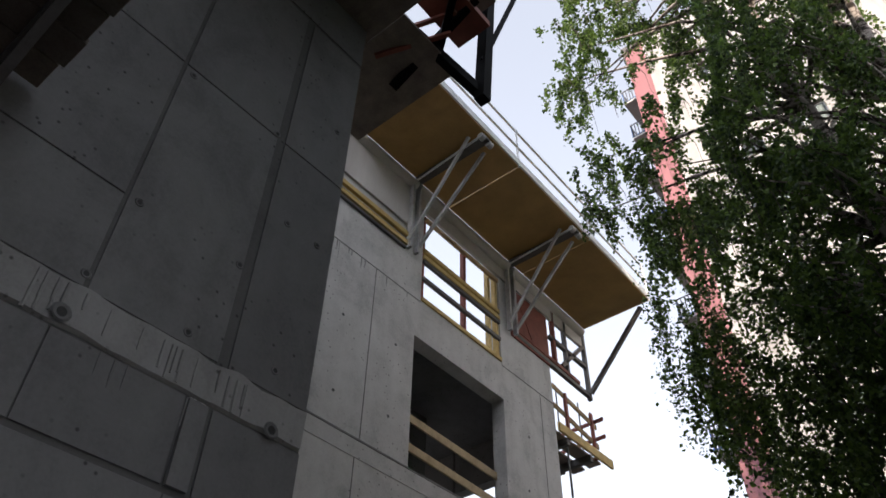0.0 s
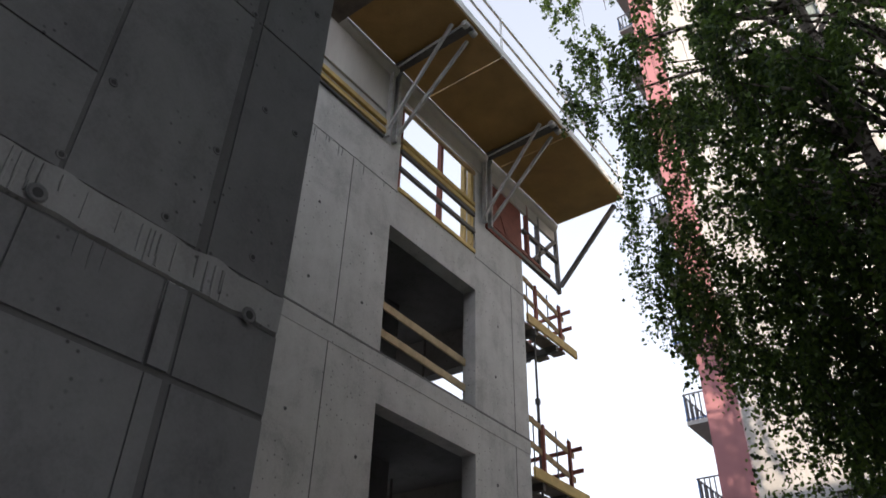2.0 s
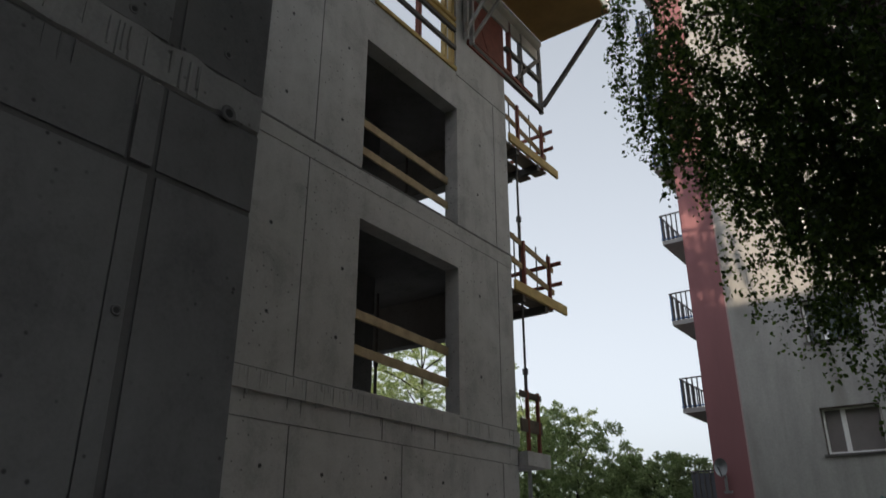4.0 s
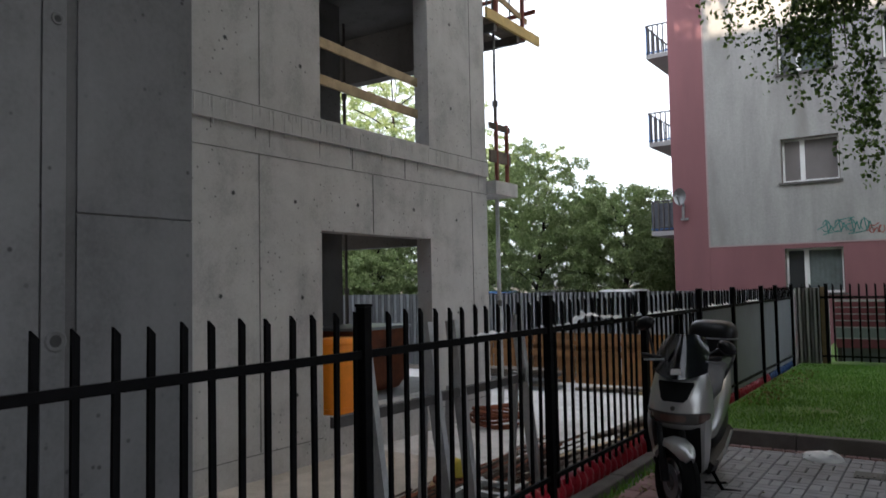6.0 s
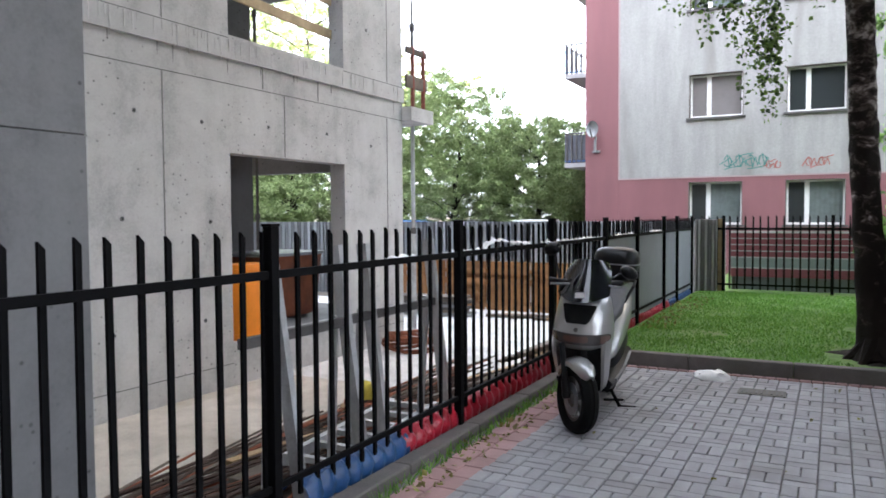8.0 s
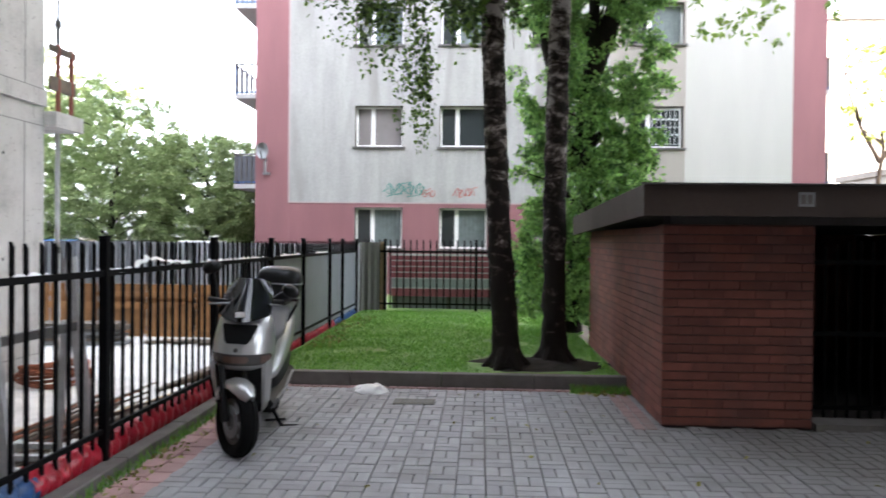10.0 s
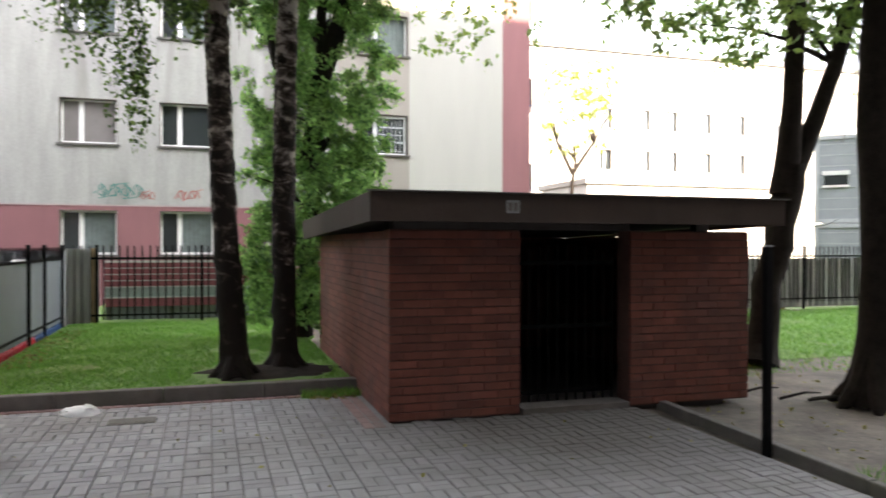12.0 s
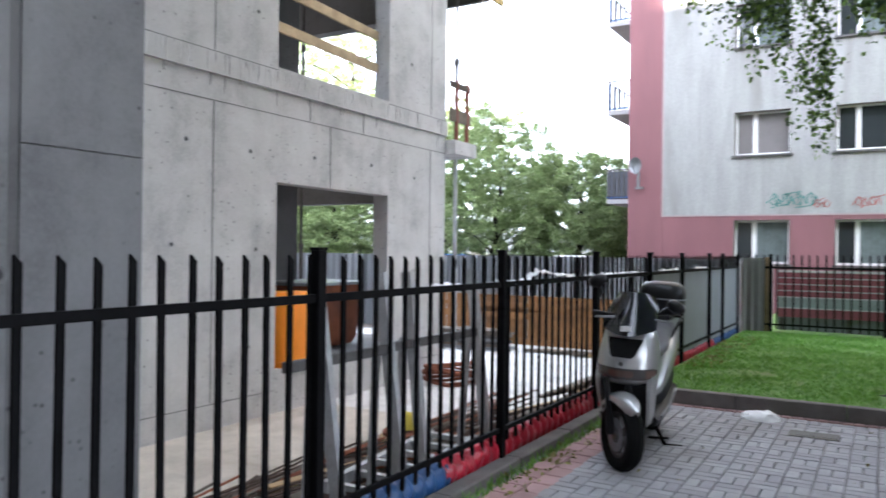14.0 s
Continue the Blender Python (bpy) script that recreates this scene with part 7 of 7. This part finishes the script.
foil(3.1, 4.15, BLUE_FOIL, "rolled blue plastic foil under the fence", 2.0)
foil(4.1, 8.8, RED_FOIL, "crumpled red plastic foil under the fence", 5.0)
foil(8.8, 12.6, RED_FOIL, "crumpled red plastic foil under the fence", 9.0)
foil(12.6, 14.6, BLUE_FOIL, "rolled blue plastic foil under the fence", 11.0)


def rail_wrap(y0, y1, z0, z1, seed, hang=0.05):
    """A torn white foil strip lying over the top rail."""
    bm = bmesh.new()
    n = max(6, int((y1 - y0) / 0.06))
    g = []
    for i in range(n + 1):
        t = i / n
        y = y0 + (y1 - y0) * t
        zc = z0 + (z1 - z0) * t + 0.03 * noise.noise((y * 4, seed, 0))
        row = []
        for j in range(7):
            u = j / 6 - 0.5
            row.append(bm.verts.new((-2.38 + 0.07 * u + 0.02 * noise.noise((y * 9, j, seed)), y, zc + 0.025 - hang * 2 * abs(u) ** 1.3 + 0.02 * noise.noise((y * 12, j * 2, seed)))))
        g.append(row)
    for i in range(n):
        for j in range(6):
            bm.faces.new((g[i][j], g[i + 1][j], g[i + 1][j + 1], g[i][j + 1]))
    tagged(part("white_foil", bm, WHITE_FOIL, smooth=True), "torn white plastic foil over the fence rail", "foil", "white foil")


rail_wrap(3.9, 4.25, 1.285, 1.28, 1, 0.03)
rail_wrap(4.6, 5.25, 1.275, 1.285, 2, 0.03)
rail_wrap(5.3, 5.5, 1.285, 1.36, 3, 0.03)
rail_wrap(5.5, 6.3, 1.35, 1.29, 4, 0.03)
rail_wrap(6.6, 8.5, 1.29, 1.285, 5, 0.05)
rail_wrap(9.2, 10.1, 1.29, 1.29, 6, 0.04)
rail_wrap(11.2, 12.0, 1.29, 1.29, 7, 0.04)

# ---- small things in the court ----
bag = lumpy("plastic_bag", -0.98, 7.45, 0.0, 0.17, 0.11, 0.08, WHITE_FOIL, "crumpled white plastic bag by the kerb", "bag", 4, 0.5, 6, 22)
drain = thing("drain_grate", "rusty cast-iron drain grate set in the paving", "drain")
boxed("frame", (-0.70, -0.32, 6.93, 7.15, -0.01, 0.006), KERB_PALE, drain)
for k in range(9):
    boxed("bar", (-0.68 + k * 0.04, -0.662 + k * 0.04, 6.97, 7.11, 0.006, 0.010), DARK_STEEL, drain)
for x, y, top, hw in ((4.12, 4.70, 1.52, 0.026), (4.27, 3.43, 1.50, 0.045)):
    bo = thing("steel_post", "slim black steel post at the path edge", "post", "steel posts")
    bm = bmesh.new()
    box(bm, x - hw, x + hw, y - hw, y + hw, -0.1, top, 0.004)
    part("shaft", bm, BLACK_STEEL, bo)
    bm = bmesh.new()
    box(bm, x - hw - 0.004, x + hw + 0.004, y - hw - 0.004, y + hw + 0.004, top, top + 0.012, 0.003)
    part("cap", bm, ZINC, bo)
for k in range(5):
    br = thing("fallen_branch", "dry fallen branch on bare earth", "branch", "fallen branches")
    bm = bmesh.new()
    x, y = 5.5 + rnd.uniform(-0.2, 0.5), 6.4 + rnd.uniform(-0.5, 0.4)
    a = rnd.uniform(-0.6, 0.6)
    pipe(bm, [(x, y, -0.03), (x + 0.3 * math.cos(a), y + 0.3 * math.sin(a), 0.02), (x + 0.6 * math.cos(a + 0.2), y + 0.6 * math.sin(a + 0.2), -0.02)], [0.017, 0.014, 0.006], 8)
    part("wood", bm, BIRCH if k == 0 else BARK, br)


def fallen(n, x0, x1, y0, y1, z, label):
    ps = scatter(n, x0, x1, y0, y1, z)
    me_parent = thing("fallen_leaves", label, "leaves", kind="stuff")
    leaf_sheet("leaf_litter", ps, 0.05, FALLEN, me_parent, 0.7)


fallen(110, 1.05, 1.55, 7.45, 7.75, 0.02, "yellowed fallen leaves in the kerb corner")
fallen(150, -2.16, -1.95, 3.6, 6.2, 0.012, "yellowed fallen leaves along the fence")
fallen(420, 4.4, 8.5, 3.0, 8.6, -0.045, "dry fallen leaves on the bare earth")
fallen(220, -2.2, -1.75, 9.6, 13.6, 0.135, "pale dry leaves heaped on the lawn along the fence")
fallen(40, -1.9, 3.9, 3.2, 7.6, 0.012, "few fallen leaves on the paving")
# ---- paving blocks ----
def block_mesh(w, d, material, name):
    bm = bmesh.new()
    box(bm, 0, w, 0, d, -0.05, 0.0)
    top = [e for e in bm.edges if all(v.co.z > -0.01 for v in e.verts)]
    bmesh.ops.bevel(bm, geom=top, offset=0.004, segments=1, affect="EDGES")
    me = bpy.data.meshes.new(name)
    bm.to_mesh(me)
    bm.free()
    me.materials.append(material)
    return me


G = 0.008
C = 0.1835
LONG_X, LONG_Y = block_mesh(C - G, C / 2 - G, PAVER, "paver"), block_mesh(C / 2 - G, C - G, PAVER, "paver")
court = bpy.data.objects["pavement"]
rest_v, rest_f = [], []


def flat_block(x, y, w, d, z, vs, fs):
    """A paving block with a bevelled top, added to a joined sheet."""
    i = len(vs)
    c = 0.006
    vs += [(x, y, -0.03), (x + w, y, -0.03), (x + w, y + d, -0.03), (x, y + d, -0.03), (x, y, z - c), (x + w, y, z - c), (x + w, y + d, z - c), (x, y + d, z - c),
           (x + c, y + c, z), (x + w - c, y + c, z), (x + w - c, y + d - c, z), (x + c, y + d - c, z)]
    for k in range(4):
        j = (k + 1) % 4
        fs.append((i + k, i + j, i + 4 + j, i + 4 + k))
        fs.append((i + 4 + k, i + 4 + j, i + 8 + j, i + 8 + k))
    fs.append((i + 8, i + 9, i + 10, i + 11))


for ci in range(33):
    for cj in range(60):
        x, y = -1.871 + ci * C, -3.172 + cj * C
        near = -1.0 < x < 1.1 and 3.5 < y < 5.35
        for k in range(2):
            z = rnd.uniform(-0.002, 0.003)
            if (ci + cj) % 2 == 0:
                px, py, w, d, me = x, y + C / 2 * k, C - G, C / 2 - G, LONG_X
            else:
                px, py, w, d, me = x + C / 2 * k, y, C / 2 - G, C - G, LONG_Y
            if near is False:
                w = min(w, 3.98 - px)
            if w < 0.03 or py + d > 7.70 or (px > 1.55 and py > 6.2):
                continue
            if near:
                o = new("paver", me)
                o.parent = court
                o.matrix_basis = pose(px, py, z)
            else:
                flat_block(px, py, w, d, z, rest_v, rest_f)
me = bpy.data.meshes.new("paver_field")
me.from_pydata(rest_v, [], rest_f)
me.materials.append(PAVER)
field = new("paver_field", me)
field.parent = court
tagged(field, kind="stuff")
red_v, red_f = [], []
for k in range(54):
    for r in range(2):
        flat_block(-2.145 + r * 0.15, -3.1 + k * 0.2 + (0.1 if r % 2 else 0), 0.144, 0.2 - G, rnd.uniform(-0.002, 0.003), red_v, red_f)
for k in range(36):
    flat_block(-1.84 + k * 0.1, 7.705, 0.1 - G, 0.07, 0.0, red_v, red_f) if k < 34 else None
for k in range(8):
    for r in range(2):
        flat_block(1.36 + r * 0.1, 6.2 + k * 0.2, 0.1 - G, 0.2 - G, 0.004, red_v, red_f)
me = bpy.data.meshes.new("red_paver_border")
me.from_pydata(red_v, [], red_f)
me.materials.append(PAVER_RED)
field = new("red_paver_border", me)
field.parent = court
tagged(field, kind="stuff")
